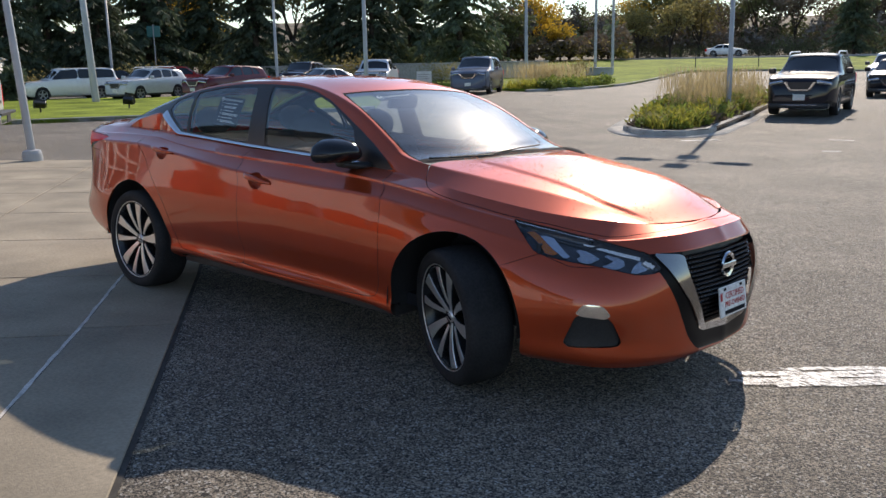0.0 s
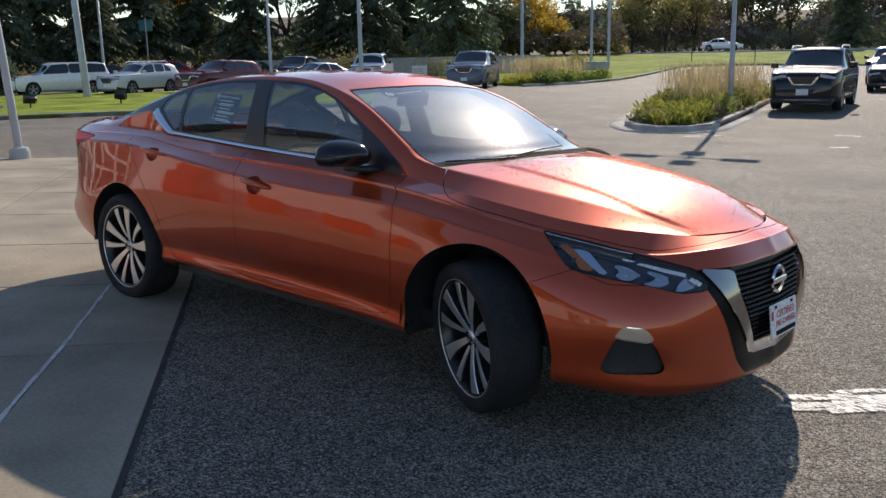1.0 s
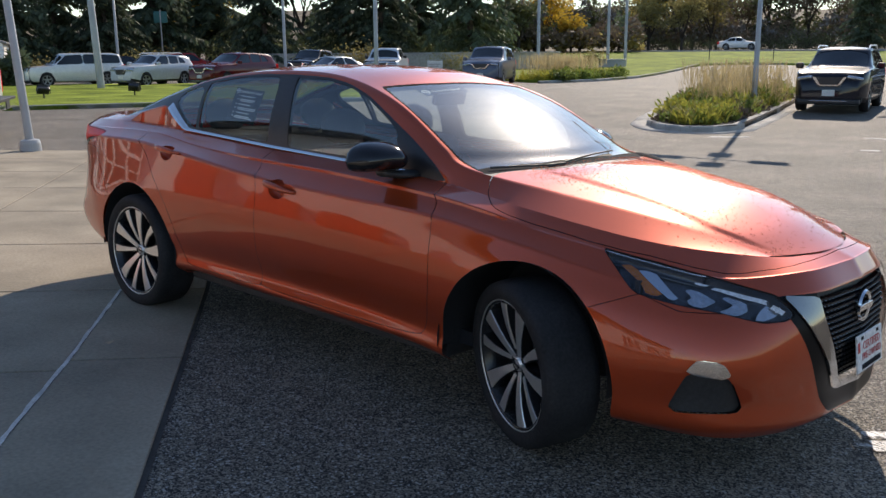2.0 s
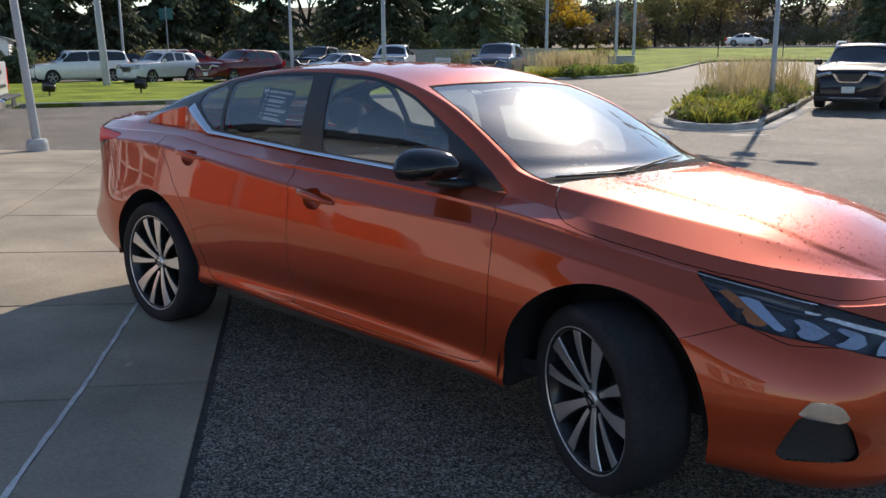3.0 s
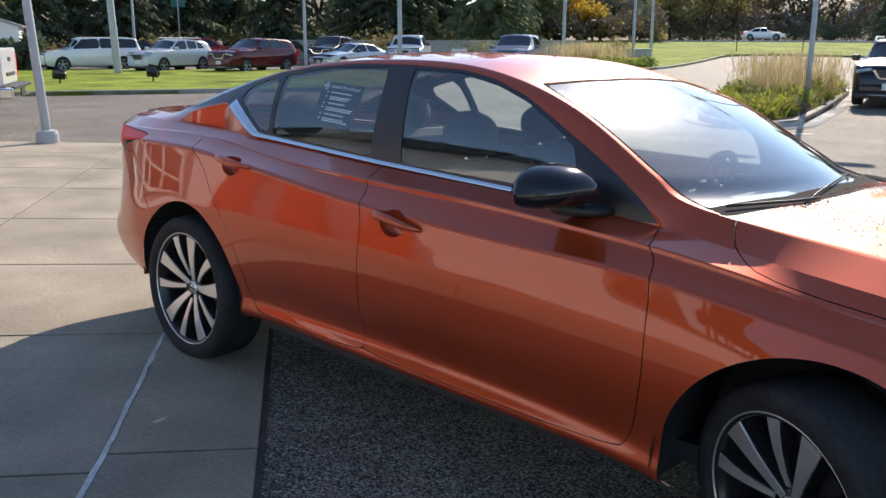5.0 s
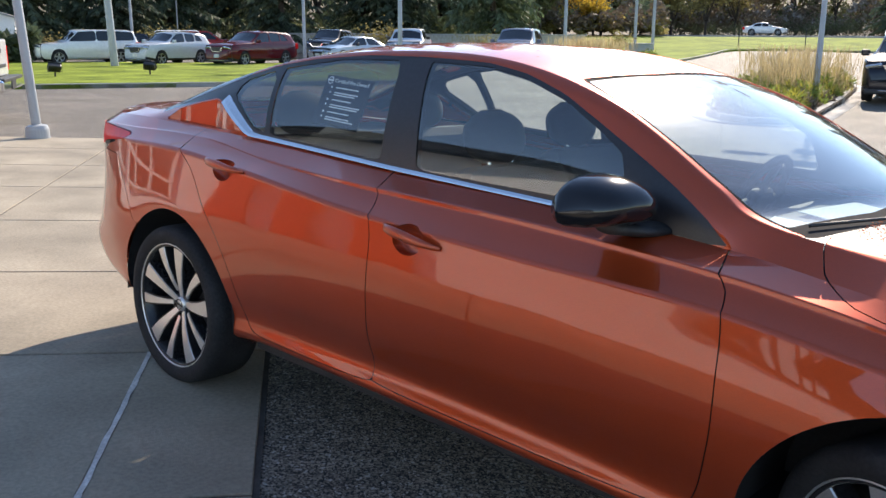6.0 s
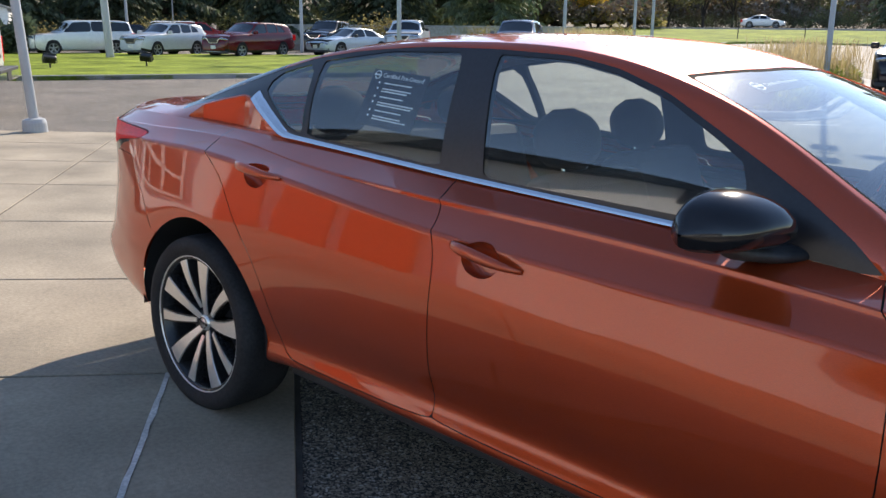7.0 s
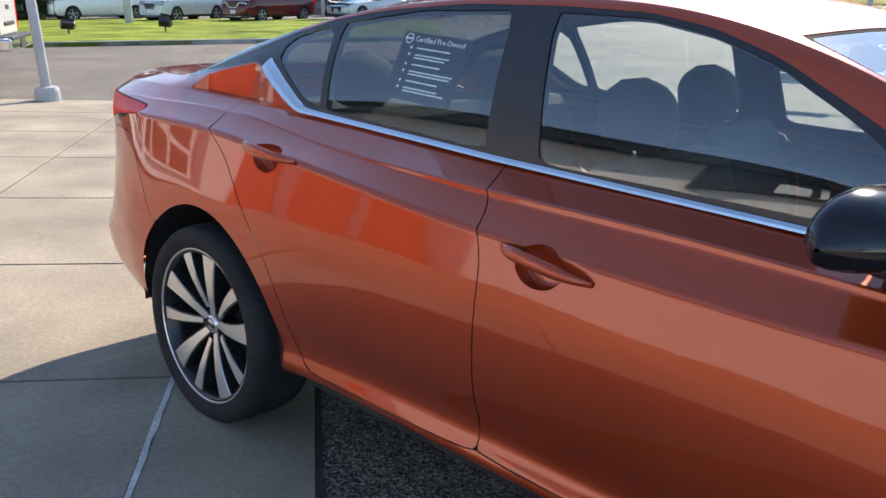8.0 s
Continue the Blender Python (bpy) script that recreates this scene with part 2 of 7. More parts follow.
def text(name, words, size, m, mat, parent, align="CENTER"):
    cu = bpy.data.curves.new(name, "FONT")
    cu.body, cu.size, cu.align_x, cu.align_y, cu.extrude, cu.resolution_u = words, size, align, "CENTER", 0.0005, 2
    tmp = bpy.data.objects.new(name, cu)
    scene.collection.objects.link(tmp)
    me = bpy.data.meshes.new_from_object(tmp.evaluated_get(bpy.context.evaluated_depsgraph_get()))
    bpy.data.objects.remove(tmp)
    me.materials.clear()
    me.materials.append(mat)
    ob = new(name, me)
    ob.parent = parent
    ob.matrix_local = m
    return ob


def smoothstep(a, b, x):
    t = min(max((x - a) / (b - a), 0.0), 1.0)
    return t * t * (3 - 2 * t)


# The car stands on a gently sloping apron.
SLOPE = Matrix(((0.99985, -0.00029, 0.01714), (-0.00029, 0.99944, 0.03351), (-0.01714, -0.03351, 0.99929))).to_4x4()


def ground_height(x, y):
    near = -(0.01715 * x + 0.03353 * y)
    d = math.hypot(x, y)
    far = -0.14 + 1.3 * smoothstep(45, 95, 0.5 * (-x) * 0.9 + y * 0.85) + 0.6 * smoothstep(100, 400, d)
    w = smoothstep(9, 24, d)
    return near * (1 - w) + far * w


# ---- the ground ----
def ground_sheet():
    bm = bmesh.new()
    axis = sorted({s * round(0.5 * 1.11 ** k - 0.5, 3) for k in range(0, 77) for s in (-1, 1)})
    grid = {}
    for i, x in enumerate(axis):
        for j, y in enumerate(axis):
            grid[i, j] = bm.verts.new((x, y, ground_height(x, y)))
    for i in range(len(axis) - 1):
        for j in range(len(axis) - 1):
            bm.faces.new((grid[i, j], grid[i + 1, j], grid[i + 1, j + 1], grid[i, j + 1]))
    return bm


def asphalt_material():
    m = material("asphalt", (0.127, 0.117, 0.104), rough=0.77, spec=0.32, vary=0.15, scale=0.6, fine=0.07, fine_scale=9, bump=1.0, bump_scale=190)
    nt = m.node_tree
    n, link = nt.nodes, nt.links.new
    b = n["Principled BSDF"]
    vor, ramp, mix = n.new("ShaderNodeTexVoronoi"), n.new("ShaderNodeValToRGB"), n.new("ShaderNodeMix")
    vor.inputs["Scale"].default_value = 145
    tc = [k for k in n if k.type == "TEX_COORD"][0]
    link(tc.outputs["Object"], vor.inputs["Vector"])
    ramp.color_ramp.elements[0].color, ramp.color_ramp.elements[1].color = (0.19, 0.20, 0.22, 1), (2.55, 2.38, 2.12, 1)
    ramp.color_ramp.elements[0].position, ramp.color_ramp.elements[1].position = 0.25, 0.95
    sep = n.new("ShaderNodeSeparateColor")
    link(vor.outputs["Color"], sep.inputs[0])
    link(sep.outputs[0], ramp.inputs["Fac"])
    mix.data_type, mix.blend_type = "RGBA", "MULTIPLY"
    mix.inputs[0].default_value = 1.0
    old = b.inputs["Base Color"].links[0].from_socket
    link(old, mix.inputs[6])
    link(ramp.outputs["Color"], mix.inputs[7])
    # scattered pale chips among the darker stone
    chips, pale, lift = n.new("ShaderNodeTexVoronoi"), n.new("ShaderNodeMapRange"), n.new("ShaderNodeMix")
    chips.inputs["Scale"].default_value = 115
    link(tc.outputs["Object"], chips.inputs["Vector"])
    parts = n.new("ShaderNodeSeparateColor")
    link(chips.outputs["Color"], parts.inputs[0])
    pale.inputs["From Min"].default_value, pale.inputs["From Max"].default_value = 0.90, 0.95
    pale.inputs["To Max"].default_value = 0.8
    link(parts.outputs[1], pale.inputs["Value"])
    lift.data_type = "RGBA"
    lift.inputs[7].default_value = (0.50, 0.48, 0.44, 1)
    link(pale.outputs["Result"], lift.inputs[0])
    link(mix.outputs[2], lift.inputs[6])
    link(lift.outputs[2], b.inputs["Base Color"])
    return m


M["asphalt"] = asphalt_material()
ground = tagged(part("ground", ground_sheet(), M["asphalt"], smooth=True), "coarse grey asphalt car park ground with pale aggregate", "ground", kind="structure")

# Concrete apron: slabs in a skewed grid, with open joints between them.
ALONG, ACROSS = Vector((-0.80, 0.60, 0)), Vector((0.60, 0.80, 0))
apron = tagged(new("pavement"), "pale concrete apron of cast slabs with dark joints", "pavement", kind="structure")
A_LINES = [-5.2, -3.3, -0.59, 0.92, 2.39, 3.95, 5.51, 6.94, 8.4, 9.65]
C_LINES = [-14.05, -12.5, -10.95, -9.4, -7.85, -6.3, -4.8, -3.27, -1.73, -1.19]


def skew(a, c):
    """The joints nearest the walk run slightly askew."""
    bend = float(np.interp(a, [-5.0, -1.8, -1.3, -0.4, 0.95, 3.0], [-0.25, -0.085, -0.059, -0.015, 0.020, 0.0]))
    edge = float(np.interp(a, [-5.0, -2.6, 0.65, 3.0], [-0.075, -0.040, 0.011, 0.0]))
    return c + float(np.interp(c, [-14.05, -4.8, -1.73, -1.19], [0.0, bend * 0.5, bend, edge]))


def slab(bm, a0, a1, c0, c1, gap=0.005, top=0.012):
    rows = []
    for inset, h in ((0.0, -0.05), (0.0, top - 0.004), (0.004, top)):
        ring = []
        for a, c in ((a0 + gap + inset, c0 + gap + inset), (a0 + gap + inset, c1 - gap - inset), (a1 - gap - inset, c1 - gap - inset), (a1 - gap - inset, c0 + gap + inset)):
            p = ALONG * a + ACROSS * skew(a, c)
            ring.append(bm.verts.new((p.x, p.y, ground_height(p.x, p.y) + h)))
        rows.append(ring)
    for r, q in zip(rows, rows[1:]):
        for k in range(4):
            bm.faces.new((r[k], r[(k + 1) % 4], q[(k + 1) % 4], q[k]))
    bm.faces.new(rows[-1])
    bmesh.ops.recalc_face_normals(bm, faces=bm.faces)


bed = bmesh.new()
for a0, a1 in zip(A_LINES, A_LINES[1:]):
    for c0, c1 in zip(C_LINES, C_LINES[1:]):
        bm = bmesh.new()
        last = c1 > -1.3
        e0, e1 = (a0 + 0.14 if last and a0 == -0.59 else a0), (a1 + 0.14 if last and a1 == -0.59 else a1)
        slab(bm, e0, e1, c0, c1 - (0.010 if last else 0.0), 0.008)
        part("slab", bm, M["concrete"], apron)
        ring = []
        for a, c in ((a0, c0), (a0, c1), (a1, c1), (a1, c0)):
            p = ALONG * a + ACROSS * (skew(a, c) + (0.006 if c > -1.3 else 0.0))
            ring.append(bed.verts.new((p.x, p.y, ground_height(p.x, p.y) + 0.004)))
        bed.faces.new(ring)
bmesh.ops.recalc_face_normals(bed, faces=bed.faces)
part("joint_bed", bed, M["joint"], apron, "dark dirt in the joints")


# Pale sealant in one joint, and streaks of white residue and painted wet sheen beyond the car's nose.
def ribbon(bm, points, width, lift, wobble, seed):
    rng = random.Random(seed)
    prev = None
    for k, (a, b) in enumerate(zip(points, points[1:])):
        a, b = Vector((*a, 0)), Vector((*b, 0))
        side = (b - a).normalized().cross(Vector((0, 0, 1)))
        n = max(2, int((b - a).length / 0.09))
        for j in range(n + 1):
            p = a.lerp(b, j / n)
            o = rng.uniform(-wobble, wobble)
            w = width * rng.uniform(0.75, 1.2)
            pair = [bm.verts.new((p.x + side.x * (o + w * s), p.y + side.y * (o + w * s), ground_height(p.x, p.y) + lift)) for s in (-0.5, 0.5)]
            if prev:
                bm.faces.new((prev[0], prev[1], pair[1], pair[0]))
            prev = pair


bm = bmesh.new()
joint = [ALONG * a + ACROSS * skew(a, -1.73) for a in (-5.0, -3.0, -1.8, -1.3, -0.4, 0.3, 0.92)]
ribbon(bm, [(p.x, p.y) for p in joint], 0.022, 0.0145, 0.003, 3)
part("joint_sealant", bm, M["caulk"], apron, "pale sealant squeezed into one joint")


def residue_sheen_material():
    # one white stands for the residue and for the sheen on wet asphalt
    m = material("residue_and_sheen", (0.78, 0.78, 0.76), rough=0.6, vary=0.05)
    n, link = m.node_tree.nodes, m.node_tree.links.new
    tc, mp, nz, rp, clear, mix = (n.new(k) for k in ("ShaderNodeTexCoord", "ShaderNodeMapping", "ShaderNodeTexNoise", "ShaderNodeMapRange", "ShaderNodeBsdfTransparent", "ShaderNodeMixShader"))
    mp.inputs["Rotation"].default_value = (0, 0, radians(-48))
    mp.inputs["Scale"].default_value = (9, 55, 1)
    nz.inputs["Scale"].default_value, nz.inputs["Detail"].default_value = 2.2, 8
    rp.inputs["From Min"].default_value, rp.inputs["From Max"].default_value = 0.42, 0.54
    link(tc.outputs["Object"], mp.inputs["Vector"])
    link(mp.outputs[0], nz.inputs["Vector"])
    link(nz.outputs["Fac"], rp.inputs["Value"])
    link(rp.outputs["Result"], mix.inputs[0])
    link(clear.outputs[0], mix.inputs[1])
    link(n["Principled BSDF"].outputs[0], mix.inputs[2])
    link(mix.outputs[0], n["Material Output"].inputs["Surface"])
    return m


M["residue"] = residue_sheen_material()
bm = bmesh.new()
for pts, wide, seed in (([(2.36, 0.27), (2.60, 0.50), (2.98, 0.90)], 0.045, 5), ([(2.40, 0.25), (2.62, 0.46), (3.05, 0.90)], 0.035, 9), ([(2.42, 0.19), (2.66, 0.41), (3.0, 0.76)], 0.05, 10), ([(2.38, 0.13), (2.66, 0.36), (2.95, 0.66)], 0.030, 11), ([(2.45, 0.13), (2.70, 0.36), (3.1, 0.78)], 0.03, 12), ([(2.50, 0.48), (3.2, 1.22), (5.2, 3.36)], 0.045, 6), ([(2.55, 0.35), (3.2, 1.03), (5.2, 3.2)], 0.030, 7), ([(2.58, 0.22), (3.1, 0.80), (4.4, 2.2)], 0.055, 8)):
    ribbon(bm, pts, wide, 0.004 + seed * 0.0003, 0.012, seed)
tagged(part("residue", bm, M["residue"]), "white residue streaks with wet sheen painted in, running over the asphalt", "residue", kind="structure")


# ---- the orange saloon ----
# Lengthwise lines of the flank, from the middle of the tail round to the middle of the nose: x, half width, height.
SIDE_LINES = [
    [(-2.36, 0, 0.34), (-2.33, 0.42, 0.335), (-2.20, 0.69, 0.32), (-1.90, 0.80, 0.265), (-1.41, 0.80, 0.19), (-0.90, 0.80, 0.272), (-0.35, 0.80, 0.272), (0.30, 0.80, 0.268), (0.90, 0.80, 0.260), (1.36, 0.80, 0.19), (1.87, 0.81, 0.222), (2.16, 0.69, 0.216), (2.30, 0.38, 0.198), (2.33, 0, 0.195)],
    [(-2.42, 0, 0.41), (-2.39, 0.44, 0.405), (-2.28, 0.735, 0.388), (-1.90, 0.86, 0.335), (-1.41, 0.885, 0.27), (-0.90, 0.874, 0.318), (-0.35, 0.873, 0.317), (0.30, 0.873, 0.312), (0.90, 0.876, 0.300), (1.36, 0.88, 0.235), (1.87, 0.872, 0.262), (2.18, 0.712, 0.256), (2.34, 0.38, 0.238), (2.385, 0, 0.236)],
    [(-2.47, 0, 0.50), (-2.45, 0.46, 0.50), (-2.328, 0.750, 0.495), (-1.93, 0.882, 0.44), (-1.41, 0.895, 0.38), (-0.90, 0.870, 0.388), (-0.35, 0.855, 0.39), (0.30, 0.853, 0.385), (0.90, 0.868, 0.375), (1.36, 0.895, 0.36), (1.87, 0.885, 0.35), (2.18, 0.715, 0.34), (2.345, 0.38, 0.335), (2.39, 0, 0.335)],
    [(-2.48, 0, 0.60), (-2.45, 0.47, 0.60), (-2.312, 0.728, 0.60), (-1.95, 0.887, 0.58), (-1.41, 0.915, 0.54), (-0.90, 0.898, 0.52), (-0.35, 0.895, 0.52), (0.30, 0.895, 0.52), (0.90, 0.905, 0.52), (1.36, 0.92, 0.52), (1.88, 0.89, 0.50), (2.20, 0.735, 0.49), (2.36, 0.39, 0.48), (2.405, 0, 0.48)],
    [(-2.47, 0, 0.80), (-2.44, 0.46, 0.80), (-2.335, 0.695, 0.78), (-1.97, 0.855, 0.77), (-1.41, 0.908, 0.75), (-0.90, 0.915, 0.72), (-0.35, 0.912, 0.71), (0.30, 0.912, 0.70), (0.90, 0.915, 0.69), (1.36, 0.92, 0.68), (1.88, 0.86, 0.63), (2.18, 0.71, 0.60), (2.35, 0.39, 0.60), (2.395, 0, 0.60)],
    [(-2.49, 0, 0.96), (-2.47, 0.45, 0.955), (-2.385, 0.675, 0.945), (-1.97, 0.825, 0.972), (-1.41, 0.866, 0.984), (-0.90, 0.880, 0.953), (-0.35, 0.885, 0.904), (0.30, 0.884, 0.877), (0.90, 0.880, 0.864), (1.36, 0.880, 0.815), (1.88, 0.80, 0.73), (2.12, 0.67, 0.700), (2.315, 0.38, 0.718), (2.365, 0, 0.724)],
    [(-2.50, 0, 1.03), (-2.48, 0.44, 1.02), (-2.42, 0.650, 1.005), (-1.97, 0.765, 1.020), (-1.41, 0.772, 1.030), (-0.90, 0.795, 0.986), (-0.35, 0.810, 0.959), (0.30, 0.817, 0.949), (0.90, 0.822, 0.920), (1.36, 0.815, 0.869), (1.86, 0.73, 0.80), (2.08, 0.62, 0.763), (2.27, 0.37, 0.780), (2.325, 0, 0.786)],
    [(-2.46, 0, 1.09), (-2.44, 0.42, 1.08), (-2.36, 0.60, 1.055), (-1.95, 0.70, 1.062), (-1.41, 0.715, 1.055), (-0.90, 0.700, 1.040), (-0.35, 0.696, 1.0155), (0.30, 0.696, 0.998), (0.90, 0.710, 0.968), (1.36, 0.745, 0.919), (1.82, 0.662, 0.858), (2.05, 0.515, 0.833), (2.19, 0.31, 0.812), (2.25, 0, 0.815)],
]
# Roof rail (hood crease ahead of the screen) and middle line of the top, from the deck's edge to the nose.
RAIL = [(-2.44, 0.42, 1.08), (-2.22, 0.56, 1.085), (-1.92, 0.62, 1.10), (-1.48, 0.585, 1.24), (-1.02, 0.56, 1.352), (-0.45, 0.555, 1.405), (0.05, 0.565, 1.390), (0.45, 0.605, 1.290), (0.79, 0.655, 1.113), (0.90, 0.675, 1.052), (1.36, 0.62, 0.983), (1.80, 0.52, 0.918), (2.15, 0.36, 0.816)]
MIDDLE = [(-2.46, 0, 1.09), (-2.22, 0, 1.10), (-1.92, 0, 1.12), (-1.45, 0, 1.30), (-1.0, 0, 1.402), (-0.40, 0, 1.447), (0.18, 0, 1.418), (0.64, 0, 1.262), (0.98, 0, 1.104), (1.09, 0, 1.052), (1.40, 0, 1.03), (1.85, 0, 0.955), (2.25, 0, 0.815)]
WHEEL_R, WHEEL_F, HUB, ARCH = -1.4125, 1.4125, 0.331, 0.398


def flank():
    """The right side from the tail to the nose."""
    bm = bmesh.new()
    stations = [k * 13 / 195 for k in range(196)]
    lines = [[spline(line, t) for t in stations] for line in SIDE_LINES]
    verts = []
    levels = [k / 7 for k in range(0, 34)] + [4.92, 5.0, 5.08, 5.2, 5.35, 5.5, 5.65, 5.8, 5.92, 6.0, 6.04, 6.1, 6.16, 6.2, 6.25, 6.4, 6.6, 6.8, 7.0]
    for r in levels:
        row = []
        for k in range(len(stations)):
            # two hard creases: at the handles and along the shoulder
            if r <= 5:
                x, y, z = spline([line[k] for line in lines[:6]], r)
            else:
                i = min(int(r), 6)
                f = r - i
                a, b = lines[i][k], lines[i + 1][k]
                if i == 6:
                    # a narrow upright face under the ledge of the belt
                    step = np.array((0, -0.002, (0.004 + 0.010 * smoothstep(-0.9, -0.2, a[0])) * smoothstep(1.45, 1.15, abs(a[0]))))
                    x, y, z = a + step * (f / 0.2) if f < 0.2 else a + step + (b - a - step) * ((f - 0.2) / 0.8)
                    y -= 0.003 * math.sin(math.pi * max(0, (f - 0.2) / 0.8)) * smoothstep(1.9, 1.3, abs(x))
                else:
                    x, y, z = a + (b - a) * f
                    y -= 0.006 * math.sin(math.pi * f) * smoothstep(1.9, 1.3, abs(x))
            row.append(bm.verts.new((x, -max(y, 0.0), z)))
        verts.append(row)
    for a, b in zip(verts, verts[1:]):
        for k in range(len(stations) - 1):
            bm.faces.new((a[k], a[k + 1], b[k + 1], b[k]))
    bm.normal_update()
    return bm


BELT = np.array([spline(SIDE_LINES[-1], t) for t in np.linspace(0, 13, 400)])


def belt(x):
    k = np.searchsorted(BELT[:, 0], x)
    k = min(max(k, 1), len(BELT) - 1)
    a, b = BELT[k - 1], BELT[k]
    f = (x - a[0]) / (b[0] - a[0] + 1e-9)
    return a + (b - a) * min(max(f, 0), 1)


def top_shell():
    """Deck, roof and hood: from the belt over the rail to the middle. Returns the mesh, the faces beside and the faces above the rail."""
    bm = bmesh.new()
    steps = [k / 12 for k in range(12 * 12 + 1)]
    LOW = [0, 0.015, 0.03, 0.045, 0.06, 0.075, 0.09, 0.11, 0.15, 0.24, 0.36, 0.50, 0.64, 0.78, 0.90]
    low, high = len(LOW), 48
    grid = []
    for t in steps:
        rail, mid = spline(RAIL, t), spline(MIDDLE, t)
        base = belt(rail[0])
        row = []
        for k in range(low):
            f = LOW[k]
            p = base + (rail - base) * f
            bulge = 0.018 * smoothstep(9.2, 8.6, t) * math.sin(math.pi * f) * smoothstep(0.02, 0.2, rail[2] - base[2])
            row.append((p[0], p[1] + bulge, p[2]))
        for k in range(high + 1):
            f = 1 - k / high
            e = 2.6 - 1.0 * smoothstep(8.8, 9.8, t)
            crease = min(0.405, 0.86 * rail[1])
            rise = 0.007 * smoothstep(crease + 0.020, crease - 0.018, rail[1] * f) * smoothstep(9.2, 9.8, t) * smoothstep(12.0, 11.5, t)
            row.append((mid[0] + (rail[0] - mid[0]) * f**2, rail[1] * f, mid[2] + (rail[2] - mid[2]) * f**e + rise))
        grid.append([bm.verts.new((x, -y, z)) for x, y, z in row])
    sides, above = [], []
    for a, b in zip(grid, grid[1:]):
        for k in range(low + high):
            f = bm.faces.new((a[k], b[k], b[k + 1], a[k + 1]))
            (sides if k < low else above).append(f)
    bm.normal_update()
    return bm, sides, above


def side_view(poly):
    d = outline_distance(poly)
    return lambda p: d(p.x, p.z)


def plan_view(poly):
    d = outline_distance(poly)
    return lambda p: d(p.x, p.y)


def front_view(poly, turn=0.0):
    """Seen from ahead, turned by some degrees towards the right flank: across, height."""
    d, c, s = outline_distance(poly), math.cos(radians(turn)), math.sin(radians(turn))
    return lambda p: d(p.y * c + p.x * s, p.z)


car = thing("car", SLOPE, "metallic burnt-orange four-door saloon parked across the apron", "car")


def arch(x):
    return lambda p: math.hypot(p.x - x - (0.025 if x > 0 else 0.008), p.z - HUB - 0.01) - (ARCH + (0.012 if x > 0 else 0.0))


DOOR_F = rounded([(0.86, 0.985), (0.90, 0.94), (0.955, 0.875), (0.976, 0.63), (0.955, 0.47), (0.92, 0.365), (0.88, 0.327), (-0.222, 0.333), (-0.233, 0.362), (-0.222, 0.60), (-0.216, 0.80), (-0.235, 0.88), (-0.28, 0.965), (-0.335, 1.02), (-0.335, 1.2), (0.86, 1.2)], 2)
DOOR_R = rounded([(-0.335, 1.2), (-0.335, 1.02), (-0.28, 0.965), (-0.235, 0.88), (-0.216, 0.80), (-0.222, 0.60), (-0.233, 0.362), (-0.222, 0.333), (-0.85, 0.334), (-0.905, 0.356), (-0.945, 0.42), (-0.985, 0.55), (-1.05, 0.677), (-1.16, 0.785), (-1.25, 0.895), (-1.31, 0.94), (-1.41, 0.995), (-1.427, 1.06), (-1.43, 1.2)], 2)
HEADLAMP = rounded([(1.172, 0.829), (1.382, 0.798), (1.59, 0.758), (1.775, 0.714), (1.845, 0.652), (1.82, 0.632), (1.74, 0.630), (1.598, 0.662), (1.418, 0.684), (1.300, 0.704)], 1, 0.06)
MOUTH = rounded([(-0.53, 0.712), (-0.50, 0.635), (-0.466, 0.571), (-0.392, 0.437), (-0.30, 0.30), (-0.235, 0.245), (0.08, 0.240), (0.08, 0.720), (-0.30, 0.713)], 2, 0.12)
VEE = [(-0.500, 0.712), (-0.456, 0.644), (-0.402, 0.562), (-0.308, 0.443), (-0.225, 0.335), (0.08, 0.318), (0.08, 0.352), (-0.205, 0.366), (-0.285, 0.486), (-0.337, 0.583), (-0.352, 0.634), (-0.356, 0.700)]
FOG = rounded([(1.18, 0.470), (1.325, 0.456), (1.392, 0.318), (1.12, 0.312)], 2, 0.12)
FOG_TRIM = rounded([(1.168, 0.462), (1.205, 0.515), (1.295, 0.508), (1.338, 0.446)], 1, 0.15)
HOOD = rounded([(1.215, 0.2), (1.195, -0.30), (1.07, -0.57), (1.09, -0.70), (1.19, -0.79), (1.30, -0.803), (1.71, -0.757), (1.97, -0.666), (2.115, -0.571), (2.225, -0.394), (2.258, -0.20), (2.27, 0.2)], 1, 0.2)
BUMPER_F = [(1.725, 0.635), (1.885, 0.703), (2.02, 0.66), (2.9, 0.66), (2.9, 0.05), (1.5, 0.05), (1.5, 0.635)]
BUMPER_R = [(-1.70, 0.638), (-1.80, 0.755), (-1.95, 0.90), (-2.9, 0.90), (-2.9, 0.05), (-1.5, 0.05), (-1.5, 0.638)]
TAIL_LAMP = rounded([(-2.7, 1.01), (-2.2, 1.005), (-1.86, 1.002), (-1.90, 0.972), (-2.06, 0.952), (-2.18, 0.938), (-2.28, 0.905), (-2.7, 0.895)], 1, 0.15)
TAIL_DARK = [(-2.7, 0.92), (-2.02, 0.96), (-1.985, 0.945), (-2.10, 0.925), (-2.20, 0.89), (-2.29, 0.82), (-2.34, 0.77), (-2.40, 0.74), (-2.7, 0.72)]


def divide(bm, faces, fn, gap=0.0016):
    """Parts faces into those inside an outline, the gap along it and those outside."""
    inside, rest = cut(bm, faces, lambda p: fn(p) + gap)
    seam, outside = cut(bm, rest, lambda p: fn(p) - gap)
    return inside, seam, outside


def apart(faces, test):
    yes = [f for f in faces if test(f.calc_center_median())]
    no = [f for f in faces if not test(f.calc_center_median())]
    return yes, no


